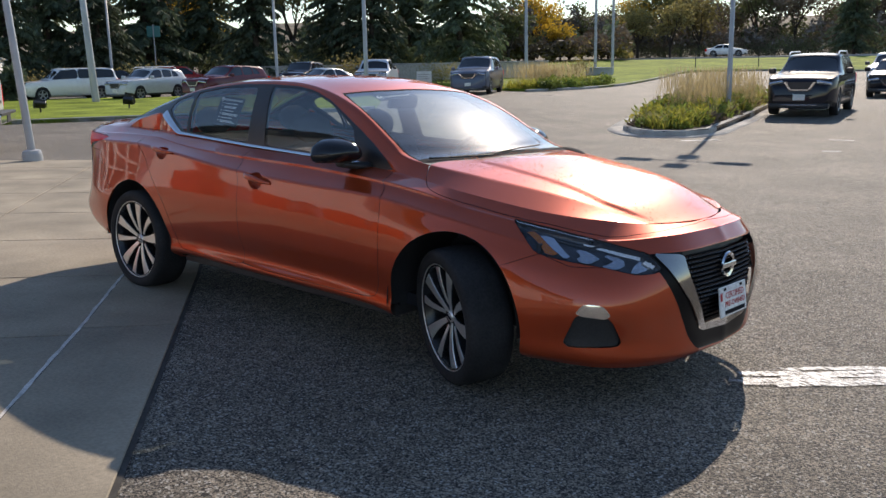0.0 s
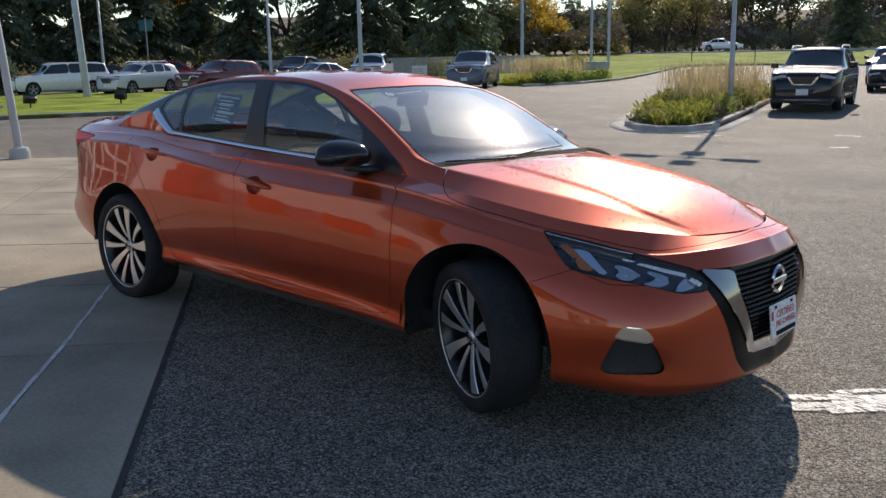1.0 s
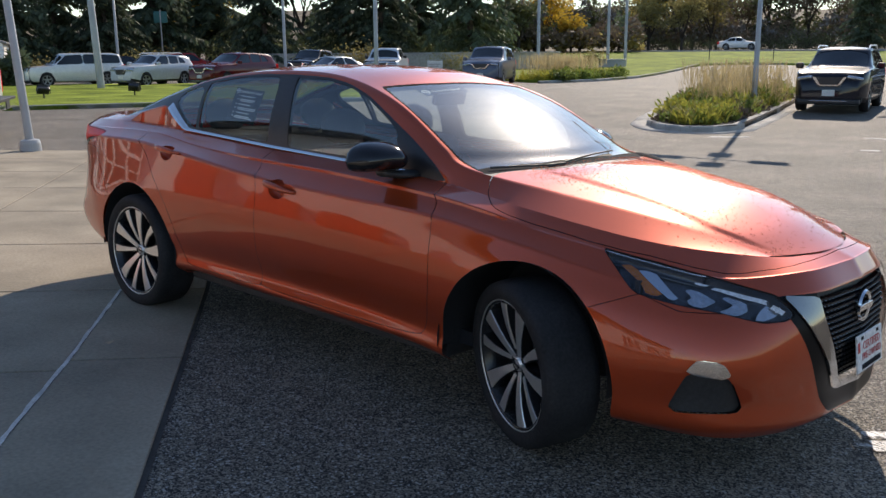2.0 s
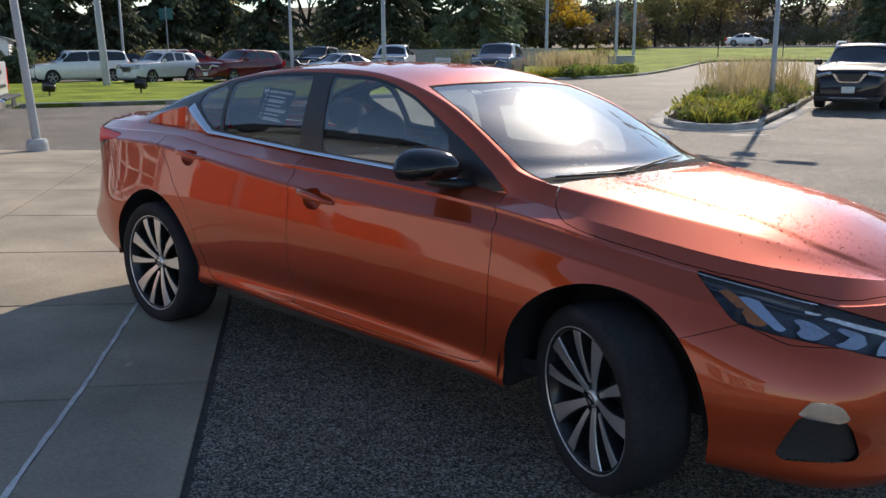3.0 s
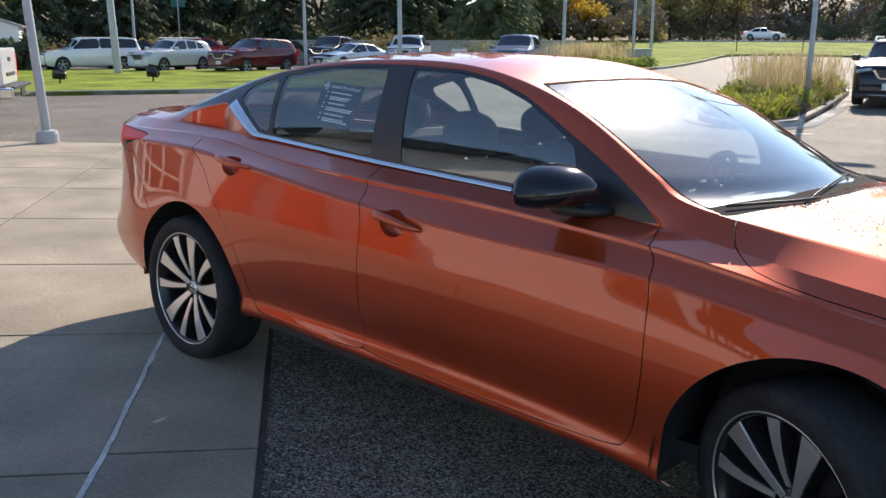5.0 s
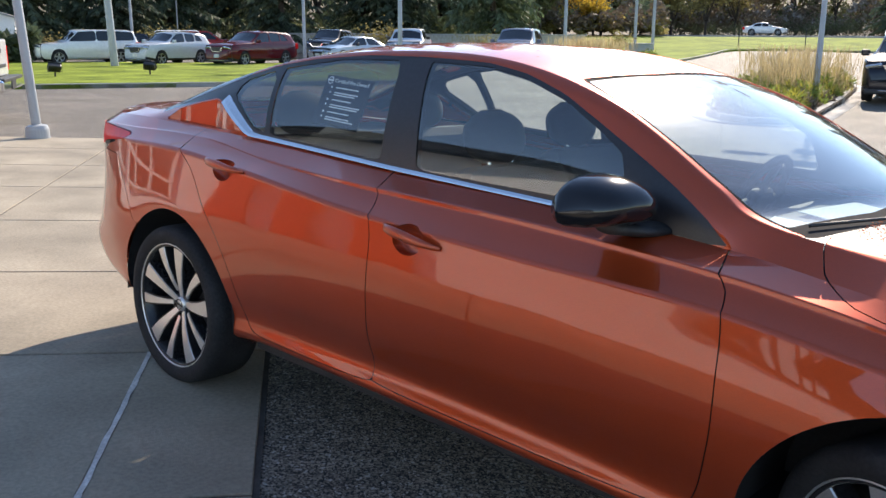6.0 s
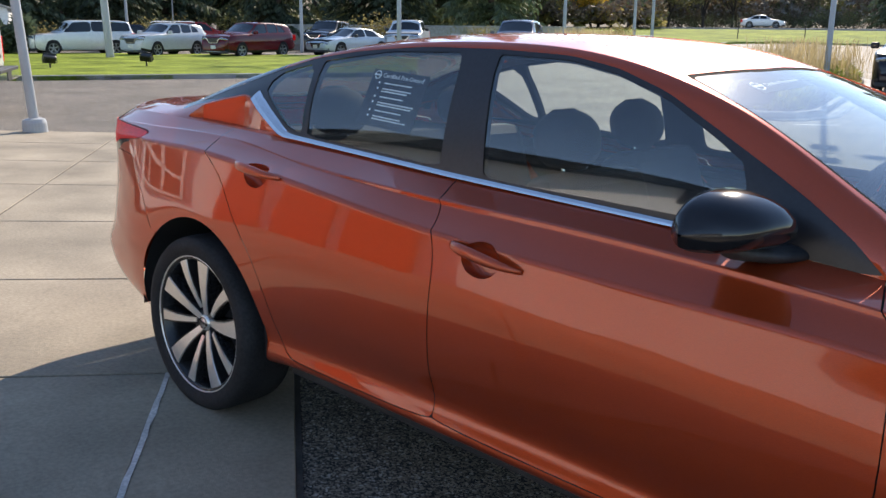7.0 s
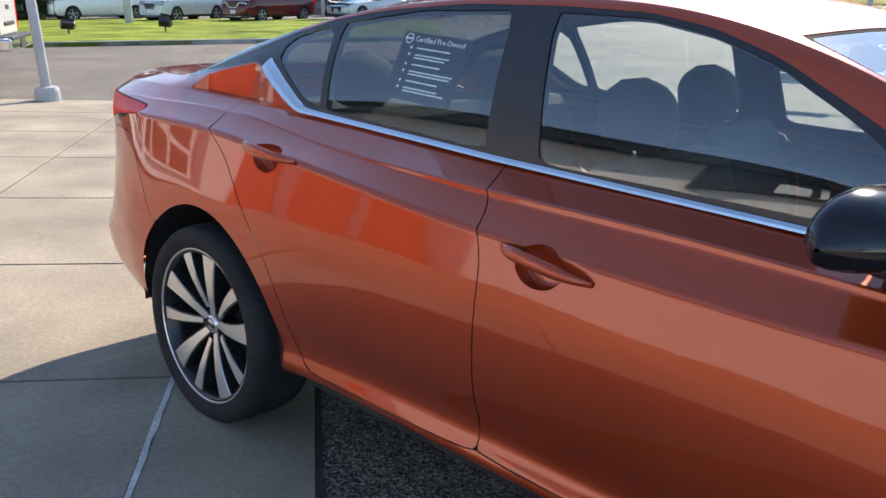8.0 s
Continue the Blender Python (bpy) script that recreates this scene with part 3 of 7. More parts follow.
flank_bm = flank()
rest = list(flank_bm.faces)
for hub in (WHEEL_R, WHEEL_F):
    _, rest = cut(flank_bm, rest, arch(hub))
door_f, seam_a, rest = divide(flank_bm, rest, side_view(DOOR_F))
door_r, seam_b, rest = divide(flank_bm, rest, side_view(DOOR_R))
HANDLES = ((-0.040, 0.863, 0.245, 0.032), (-1.045, 0.957, 0.245, 0.022))


def bowl(p, x, z):
    """Distance from the middle of a handle's recess, 1 at its edge."""
    up = p.z + 0.8 * max(0.0, 0.872 - abs(p.y)) - z + 0.008
    return math.hypot((p.x - x + 0.018) / 0.066, up / (0.044 if up > 0 else 0.050))


SCOOPS = []
for (hx, hz, hl, hd), which in zip(HANDLES, ("front", "rear")):
    oval = (lambda cx, cz: lambda p: (bowl(p, cx, cz) - 1) * 0.045)(hx, hz)
    panel = door_f if which == "front" else door_r
    near, panel = apart(panel, lambda c: abs(c.x - hx + 0.018) < 0.10 and abs(c.z - hz) < 0.08)
    others = set(flank_bm.faces) - set(near)
    bmesh.ops.subdivide_edges(flank_bm, edges=list({e for f in near for e in f.edges}), cuts=3, use_grid_fill=True)
    near = [f for f in flank_bm.faces if f not in others]
    inside, outside = cut(flank_bm, near, oval)
    outside += [f for f in panel if f.is_valid]
    if which == "front":
        door_f = outside
    else:
        door_r = outside
    SCOOPS.append(inside)
ahead, behind = apart(rest, lambda c: c.x > 0.9)
lamp, seam_c, ahead = divide(flank_bm, ahead, front_view(HEADLAMP, 63.4))
nose, ahead = apart(ahead, lambda c: c.x > 1.95)
mouth, nose = cut(flank_bm, nose, front_view(MOUTH))
vee, mouth = cut(flank_bm, mouth, front_view(VEE))
mesh_zone, surround = apart(mouth, lambda c: outline_distance([(0.1, 0.73), (-0.36, 0.73), (-0.35, 0.634), (-0.337, 0.583), (-0.285, 0.486), (-0.205, 0.366), (0.1, 0.35)])(c.y, c.z) < 0)
fog_trim, nose = cut(flank_bm, nose, front_view(FOG_TRIM, 53.13))
fog, nose = cut(flank_bm, nose, front_view(FOG, 53.13))
ahead += nose
high, low_faces = apart(ahead, lambda c: c.z > 0.72)
hood_a, seam_d, high = divide(flank_bm, high, plan_view(HOOD))
bumper_f, seam_e, fender = divide(flank_bm, high + low_faces, side_view(BUMPER_F), 0.0012)
tail, seam_f, behind = divide(flank_bm, behind, side_view(TAIL_LAMP), 0.0016)
tail_dark, behind = cut(flank_bm, behind, side_view(TAIL_DARK))
bumper_r, seam_g, quarter = divide(flank_bm, behind, side_view(BUMPER_R), 0.0016)
flank_bm.normal_update()
from mathutils.bvhtree import BVHTree
FLANK = BVHTree.FromBMesh(flank_bm)


def both(name, sources, mat, push=0.0, label="", parent=None):
    """One mesh across the whole car, mirrored; sources: pairs of a mesh and faces."""
    bm = bmesh.new()
    for src, faces in sources:
        made = {}
        for f in faces:
            if not f.is_valid:
                continue
            for v in f.verts:
                if v not in made:
                    made[v] = bm.verts.new(v.co - v.normal * push)
            try:
                bm.faces.new([made[v] for v in f.verts]).smooth = True
            except ValueError:
                pass
    bmesh.ops.remove_doubles(bm, verts=bm.verts, dist=0.0008)
    mirrored(bm)
    bmesh.ops.remove_doubles(bm, verts=[v for v in bm.verts if abs(v.co.y) < 0.002], dist=0.0015)
    return part(name, bm, mat, parent or car, label)


def sides(name, src, faces, mat, push=0.0, label="", parents=(None, None)):
    """The part on the right side and its twin on the left."""
    out = []
    for s, parent in zip((1, -1), parents):
        bm = take(src, faces, push)
        if s < 0:
            for v in bm.verts:
                v.co.y = -v.co.y
            bmesh.ops.reverse_faces(bm, faces=bm.faces)
        out.append(part(name, bm, mat, parent or car, label))
    return out


# Glasshouse.
shell, side_faces, top_faces = top_shell()
GLASS_F = rounded([(0.565, 1.022), (0.53, 1.160), (0.44, 1.213), (0.28, 1.294), (0.12, 1.345), (-0.04, 1.372), (-0.298, 1.376), (-0.232, 1.030)], 1, 0.03)
GLASS_R = rounded([(-0.402, 1.040), (-0.428, 1.376), (-0.757, 1.365), (-1.078, 1.318), (-1.022, 1.068)], 1, 0.03)
GLASS_Q = rounded([(-1.052, 1.074), (-1.108, 1.310), (-1.22, 1.285), (-1.322, 1.254), (-1.330, 1.204), (-1.12, 1.082)], 1, 0.05)
STRIP = [(0.62, 0.988), (0.371, 0.994), (-0.344, 1.014), (-0.9, 1.039), (-1.165, 1.054), (-1.43, 1.196), (-1.392, 1.216), (-1.145, 1.080), (-0.9, 1.060), (-0.344, 1.036), (0.371, 1.014), (0.62, 1.006)]
DLO = rounded([(0.875, 0.972), (0.80, 1.035), (0.70, 1.098), (0.60, 1.152), (0.44, 1.232), (0.28, 1.308), (0.12, 1.358), (-0.04, 1.383), (-0.30, 1.390), (-0.6, 1.386), (-0.9, 1.360), (-1.13, 1.324), (-1.30, 1.278), (-1.60, 1.180), (-1.80, 1.112), (-1.43, 1.185), (-1.27, 1.105), (-1.17, 1.054), (-0.9, 1.039), (-0.344, 1.014), (0.371, 0.994)], 1, 0.1)
SCREEN = rounded([(1.05, -0.66), (1.14, -0.30), (1.16, 0.2), (0.345, 0.2), (0.345, 0.0), (0.34, -0.20), (0.31, -0.38), (0.28, -0.535), (0.44, -0.578), (0.56, -0.598), (0.69, -0.615), (0.86, -0.640)], 1, 0.06)
BACKLIGHT = rounded([(-1.08, 0.2), (-1.06, -0.35), (-1.10, -0.49), (-1.45, -0.51), (-1.84, -0.54), (-1.88, -0.3), (-1.90, 0.2)], 1, 0.12)
strip, rest_s = cut(shell, side_faces, side_view(STRIP))
win_f, rest_s = cut(shell, rest_s, side_view(GLASS_F))
win_r, rest_s = cut(shell, rest_s, side_view(GLASS_R))
win_q, rest_s = cut(shell, rest_s, side_view(GLASS_Q))
frame_black, rest_s = cut(shell, rest_s, side_view(DLO))
pillar_b, frame_black = apart(frame_black, lambda c: -0.46 < c.x < -0.2)
screen, rest_t = cut(shell, top_faces, plan_view(SCREEN))
SCREEN_CLEAR = [(0.985, -0.635), (1.065, -0.29), (1.085, 0.2), (0.356, 0.2), (0.356, 0.0), (0.351, -0.20), (0.322, -0.374), (0.296, -0.522), (0.44, -0.566), (0.56, -0.586), (0.69, -0.603), (0.86, -0.628)]
screen, screen_rim = cut(shell, screen, plan_view(SCREEN_CLEAR))
back, rest_t = cut(shell, rest_t, plan_view(BACKLIGHT))
PILLAR_C = [(-1.86, 1.085), (-1.765, 1.112), (-1.704, 1.124), (-1.566, 1.155), (-1.428, 1.182), (-1.31, 1.272), (-1.26, 1.30), (-1.28, 1.45), (-2.0, 1.30)]
outer, inner_top = apart(rest_t, lambda c: c.y < -0.40 and -2.0 < c.x < -1.2)
pillar_c, rest_u = cut(shell, rest_s + outer, side_view(PILLAR_C))
PATCH = [(-1.192, 1.064), (-1.425, 1.176), (-1.566, 1.149), (-1.704, 1.118), (-1.759, 1.068), (-1.56, 1.064), (-1.35, 1.060)]
patch_faces, rest_u = cut(shell, rest_u, side_view(PATCH))
tops, rest_s2 = apart(rest_u + inner_top, lambda c: c.x > 0.8)
hood_b, seam_h, tops = divide(shell, tops, plan_view(HOOD))
cowl, tops = apart(tops, lambda c: abs(c.y) < 0.66 and 1.0 < c.x < 1.3)
shell.normal_update()
SHELL = BVHTree.FromBMesh(shell)

front_doors = sides("front_door", flank_bm, door_f, M["paint"])
rear_doors = sides("rear_door", flank_bm, door_r, M["paint"])
both("body", [(flank_bm, fender + quarter), (shell, rest_s2 + tops)], M["paint"])
both("bonnet", [(flank_bm, hood_a), (shell, hood_b)], M["paint"], label="bonnet beaded with water")
both("front_bumper", [(flank_bm, bumper_f)], M["paint"])
both("rear_bumper", [(flank_bm, bumper_r)], M["paint"])
both("panel_gap", [(flank_bm, seam_a + seam_b + seam_c + seam_d + seam_e + seam_f + seam_g), (shell, seam_h)], M["seam"], 0.004)
sides("cowl", shell, cowl, M["black_plastic"], 0.002)
sides("front_window", shell, win_f, M["tint_glass"], 0.004, parents=front_doors)
sides("rear_window", shell, win_r, M["tint_glass"], 0.004, parents=rear_doors)
sides("quarter_window", shell, win_q, M["tint_glass"], 0.004)
both("windscreen", [(shell, screen)], M["glass"], 0.003)
both("screen_border", [(shell, screen_rim)], M["card"], 0.002, "black border round the windscreen")
both("rear_screen", [(shell, back)], M["rear_glass"], 0.003)
sides("window_surround", shell, frame_black, M["black_satin"], 0.001, "satin black window surround")
sides("rear_pillar", shell, pillar_c, M["black_gloss"], 0.0, "gloss black rear roof pillar")
sides("door_pillar", shell, pillar_b, M["black_satin"], 0.001, "satin black door pillar")
STRIP_PATH = [(0.62, 0.997, 0.007), (0.371, 1.004, 0.0075), (0.0, 1.0145, 0.0075), (-0.344, 1.025, 0.0075), (-0.62, 1.0375, 0.0075), (-0.9, 1.050, 0.0075), (-1.07, 1.0585, 0.008), (-1.12, 1.0620, 0.011), (-1.155, 1.073, 0.014), (-1.21, 1.101, 0.017), (-1.30, 1.146, 0.019), (-1.372, 1.181, 0.019)]
reach = np.cumsum([0] + [math.hypot(q[0] - p[0], q[1] - p[1]) for p, q in zip(STRIP_PATH, STRIP_PATH[1:])])
STRIP_PATH = [tuple(float(np.interp(d, reach, [p[k] for p in STRIP_PATH])) for k in range(3)) for d in np.linspace(0, reach[-1], 90)]
for s in (1, -1):
    # a moulding along the belt that kicks up behind the quarter window; its face leans up and catches the sky
    bm = bmesh.new()
    prev = None
    for k, (px, pz, half_w) in enumerate(STRIP_PATH):
        q, r = STRIP_PATH[min(k + 1, len(STRIP_PATH) - 1)], STRIP_PATH[max(k - 1, 0)]
        along = Vector((q[0] - r[0], 0, q[1] - r[1])).normalized()
        up = Vector((along.z, 0, -along.x))
        loop = []
        for e, out in ((-1.0, -0.004), (-0.92, 0.012), (-0.2, 0.011), (0.75, 0.006), (1.0, -0.004)):
            at_p = Vector((px, 0, pz)) + up * half_w * e
            near = SHELL.ray_cast(Vector((at_p.x, -3, at_p.z)), Vector((0, 1, 0)))
            y = near[0].y if near[0] is not None and near[0].y < 0 else -0.70
            loop.append(bm.verts.new((at_p.x, (y - out) * s, at_p.z)))
        if prev:
            for j in range(4):
                bm.faces.new((prev[j], prev[j + 1], loop[j + 1], loop[j]))
        prev = loop
    bmesh.ops.recalc_face_normals(bm, faces=bm.faces)
    part("window_strip", bm, M["chrome"], car, "bright chrome window strip", smooth=False)
for s in (1, -1):
    # a flat upright facet set in under the pillar, with a ledge along its foot
    bm = take(shell, patch_faces, 0.0)
    rim = bmesh.ops.extrude_edge_only(bm, edges=[e for e in bm.edges if e.is_boundary])["geom"]
    outer_rim = {v for v in rim if isinstance(v, bmesh.types.BMVert)}
    for v in bm.verts:
        if v in outer_rim:
            continue
        top_z = float(np.interp(v.co.x, [-1.759, -1.704, -1.566, -1.425, -1.192], [1.068, 1.118, 1.149, 1.176, 1.064]))
        on_top = SHELL.ray_cast(Vector((v.co.x, -3, top_z)), Vector((0, 1, 0)))
        v.co.y = max(v.co.y, on_top[0].y - 0.10 * (top_z - v.co.z)) + 0.002
    for v in bm.verts:
        v.co.y *= s
    for f in bm.faces:
        f.smooth = False
    bmesh.ops.recalc_face_normals(bm, faces=bm.faces)
    part("quarter_facet", bm, M["paint"], car)
sides("strip_backing", shell, strip, M["black_satin"], 0.0)
sides("tail_lamp", flank_bm, tail, M["red_lens"], 0.001, "red tail lamp lens")
sides("tail_lamp_housing", flank_bm, tail_dark, M["black_gloss"], 0.002, "gloss black tail lamp housing")

# Headlamps: clear cover, dark bowl, bright chevrons and an amber reflector.
for s, holder in zip((1, -1), sides("headlamp", flank_bm, lamp, M["lamp_glass"], 0.001, "clear headlamp cover")):
    bm = take(flank_bm, lamp, 0.045)
    edge = [e for e in bm.edges if e.is_boundary]
    ring = bmesh.ops.extrude_edge_only(bm, edges=edge)["geom"]
    for v in ring:
        if isinstance(v, bmesh.types.BMVert):
            near = FLANK.find_nearest(v.co)
            v.co = near[0] - near[1] * 0.003
    for v in bm.verts:
        v.co.y *= s
    part("lamp_bowl", bm, M["lamp_bowl"], holder)
    pieces = [("reflector", "amber", [(1.222, 0.803), (1.290, 0.789), (1.418, 0.696), (1.340, 0.708), (1.318, 0.742)], 0.012),
              ("side_panel", "chrome", [(1.294, 0.787), (1.368, 0.774), (1.466, 0.692), (1.424, 0.696)], 0.016),
              ("projector_lens", "lamp_silver", [(1.455, 0.745), (1.530, 0.730), (1.585, 0.704), (1.540, 0.682), (1.470, 0.690), (1.500, 0.716)], 0.024),
              ("light_guide", "lamp_silver", [(1.570, 0.727), (1.660, 0.706), (1.708, 0.680), (1.660, 0.659), (1.580, 0.668), (1.645, 0.688)], 0.018),
              ("light_guide", "lamp_silver", [(1.690, 0.702), (1.765, 0.682), (1.808, 0.655), (1.745, 0.640), (1.675, 0.648), (1.748, 0.664)], 0.016),
              ("running_light", "print_white", [(1.50, 0.754), (1.74, 0.704), (1.833, 0.652), (1.815, 0.645), (1.73, 0.692), (1.50, 0.747)], 0.008)]
    for name, mat, poly, deep in pieces:
        patch = flank_bm.copy()
        patch.normal_update()
        inside, _ = cut(patch, [f for f in patch.faces if f.calc_center_median().x > 1.6 and 0.6 < f.calc_center_median().z < 0.85], front_view(poly, 63.4))
        bm = take(patch, inside, deep)
        patch.free()
        for v in bm.verts:
            v.co.y *= s
        part(name, bm, M[mat], holder)

# Grille: gloss black surround, chrome vee, hexagon mesh on a dark backing.
both("grille_surround", [(flank_bm, surround)], M["black_lacquer"], 0.0, "gloss black grille surround")
both("grille_backing", [(flank_bm, mesh_zone)], M["black_plastic"], 0.035)
bm = take(flank_bm, vee, -0.008)
mirrored(bm)
grille_vee = part("grille_vee", bm, M["smoke_chrome"], car, "smoked chrome vee round the grille")
bm = bmesh.new()
inner = outline_distance([(0.345, 0.715), (-0.345, 0.715), (-0.335, 0.583), (-0.28, 0.486), (-0.20, 0.366), (0.20, 0.366), (0.28, 0.486), (0.335, 0.583)])
for row in range(17):
    z = 0.352 + row * 0.0205
    for col in range(-13, 14):
        y = (col + (row % 2) * 0.5) * 0.0265
        if inner(y, z) > -0.006:
            continue
        hit = FLANK.ray_cast(Vector((3.2, -abs(y), z)), Vector((-1, 0, 0)))
        if hit[0] is None:
            continue
        x = hit[0].x - 0.012
        ring = [bm.verts.new((x - (0.0 if k % 3 else 0.006), y + 0.0115 * math.cos(k * math.pi / 3), z + 0.0072 * math.sin(k * math.pi / 3))) for k in range(6)]
        top = [bm.verts.new((x - 0.02, y + 0.013 * math.cos(k * math.pi / 3), z + 0.0095 * math.sin(k * math.pi / 3))) for k in range(6)]
        bm.faces.new(ring)
        for k in range(6):
            bm.faces.new((ring[k], top[k], top[(k + 1) % 6], ring[(k + 1) % 6]))
tagged(part("grille_mesh", bm, M["black_gloss"], car, "gloss black hexagon grille mesh"), kind="stuff")

# Fog lamp pockets.
sides("fog_pocket", flank_bm, fog, M["black_plastic"], 0.018, "matt black fog lamp pocket")
sides("fog_trim", flank_bm, fog_trim, M["chrome"], -0.003, "satin chrome fog lamp brow")


# Badge on the nose: a plain ring with a bar.
def badge(at, turn, scale, parent):
    base = part("badge", bmesh.new(), M["chrome"], parent, "chrome ring badge with a plain bar")
    bm = bmesh.new()
    lathe(bm, [(0.040, 0.0), (0.052, -0.004), (0.056, 0.004), (0.052, 0.012), (0.040, 0.008)], 40)
    box(bm, (-0.062, -0.008, -0.011), (0.062, 0.006, 0.011), 0.003)
    bm.to_mesh(base.data)
    bm.free()
    base.matrix_local = Matrix.Translation(at) @ turn @ Matrix.Scale(scale, 4)
    return base


badge((2.385, 0, 0.612), pose(0, 0, 0, 0, 0, 90), 1.12, car)

# Card in the plate holder.
plate = part("plate_card", bmesh.new(), M["white"], car, "white card with red lettering in the plate holder")
bm = bmesh.new()
box(bm, (-0.152, -0.004, -0.076), (0.152, 0.004, 0.076), 0.003)
bm.to_mesh(plate.data)
bm.free()
plate.matrix_local = pose(2.420, 0, 0.452, -8, 0, 90) @ Matrix.Scale(0.93, 4)
text("lettering", "CERTIFIED", 0.046, pose(0.016, -0.0052, 0.026, 90, 0, 0), M["print_red"], plate)
text("lettering", "PRE-OWNED", 0.040, pose(0.016, -0.0052, -0.016, 90, 0, 0), M["print_red"], plate)
for x0, x1, z0, z1, mat in ((-0.145, -0.125, 0.008, 0.048, "print_red"), (-0.10, 0.125, -0.066, -0.046, "card"), (-0.105, -0.08, 0.055, 0.068, "card"), (0.08, 0.105, 0.055, 0.068, "card")):
    bm = bmesh.new()
    box(bm, (x0, -0.006, z0), (x1, -0.0035, z1))
    part("bar", bm, M[mat], plate)


# Wheels: tyre, black rim barrel, ten machined spokes in five pairs, cap.
def wheel(m, out):
    """out: -1 where the outer face looks to the right of the car."""
    holder = new("wheel")
    holder.parent, holder.matrix_local = car, m
    flip = Matrix.Diagonal((1, -out, 1, 1))
    bm = bmesh.new()
    lathe(bm, [(0.255, -0.098), (0.268, -0.112), (0.295, -0.118), (0.318, -0.112), (0.330, -0.095), (0.334, -0.06), (0.334, 0.06), (0.330, 0.095), (0.31, 0.11), (0.26, 0.108), (0.247, 0.095)], 56, flip)
    part("tyre", bm, M["tyre"], holder, smooth=True)
    bm = bmesh.new()
    lathe(bm, [(0.260, -0.100), (0.254, -0.104), (0.246, -0.098), (0.243, -0.04), (0.225, 0.02), (0.215, 0.09)], 56, flip)
    part("rim", bm, M["wheel_black"], holder, smooth=True)
    bm = bmesh.new()
    lathe(bm, [(0.2640, -0.099), (0.2615, -0.1065), (0.2575, -0.1055), (0.2565, -0.099)], 56, flip)
    part("rim_edge", bm, M["machined"], holder, "machined rim edge", smooth=True)
    bm = bmesh.new()
    lathe(bm, [(0.0, -0.02), (0.15, -0.02), (0.152, 0.0), (0.0, 0.0)], 40, flip)
    part("brake_disc", bm, M["dark_metal"], holder)
    bm = bmesh.new()
    lathe(bm, [(0.0, -0.066), (0.045, -0.064), (0.062, -0.05), (0.065, 0.03)], 32, flip)
    part("hub", bm, M["wheel_black"], holder, smooth=True)
    bm = bmesh.new()
    lathe(bm, [(0.0, -0.076), (0.024, -0.075), (0.030, -0.070), (0.032, -0.06)], 28, flip)
    cap = part("hub_cap", bm, M["machined"], holder, "silver hub cap with a plain ring", smooth=True)
    bm = bmesh.new()
    lathe(bm, [(0.018, -0.0762), (0.0235, -0.0785), (0.0215, -0.0745)], 28, flip)
    box(bm, (-0.026, -0.079, -0.004), (0.026, -0.074, 0.004), m=flip)
    part("cap_ring", bm, M["wheel_black"], cap)
    for k in range(5):
        for wide, ang, skew in ((1, 0, 0.0), (0, 30, 0.0)):
            a = radians(k * 72 + ang)
            w0, w1 = (0.011, 0.034) if wide else (0.008, 0.021)
            inner_r = 0.034 if wide else 0.058
            bend = 0.007 if wide else -0.004
            turn = flip @ Matrix.Rotation(-a, 4, "Y")
            face = bmesh.new()
            black = bmesh.new()
            prev = None
            stations = [inner_r, 0.10, 0.16, 0.21, 0.252]
            for target, drop, grow in ((face, 0.0, 0.0), (black, 0.004, 0.006)):
                loops = []
                for r in stations:
                    f = (r - inner_r) / (0.252 - inner_r)
                    w = w0 + (w1 - w0) * f**1.4 + grow
                    off = bend * math.sin(f * 2.6)
                    y = -0.068 - 0.030 * f - 0.008 * math.sin(math.pi * f) + drop
                    deep = 0.006 if target is face else 0.05
                    loops.append([target.verts.new(turn @ Vector(p)) for p in ((off - w, y, r), (off + w, y, r), (off + w * 1.1, y + deep, r), (off - w * 1.1, y + deep, r))])
                for p, q in zip(loops, loops[1:]):
                    for j in range(4):
                        target.faces.new((p[j], p[(j + 1) % 4], q[(j + 1) % 4], q[j]))
                target.faces.new(loops[0])
                target.faces.new(loops[-1])
                bmesh.ops.recalc_face_normals(target, faces=target.faces)
            spoke = part("spoke", black, M["wheel_black"], holder)
            part("spoke_face", face, M["machined"], spoke, "machined spoke face")
    return holder


TRACK = 0.795
wheel(pose(WHEEL_R, -TRACK, HUB, 0, 8, 0), -1)
wheel(pose(WHEEL_R, TRACK, HUB, 0, 30, 0), 1)
STEER = -24.5
wheel(pose(WHEEL_F + 0.005, -TRACK + 0.02, HUB + 0.002, 0, 0, STEER) @ pose(0, 0, 0, 5.5, 0, 0) @ pose(0, 0, 0, 0, 20, 0), -1)
wheel(pose(WHEEL_F + 0.03, TRACK, HUB, 0, 0, STEER), 1)

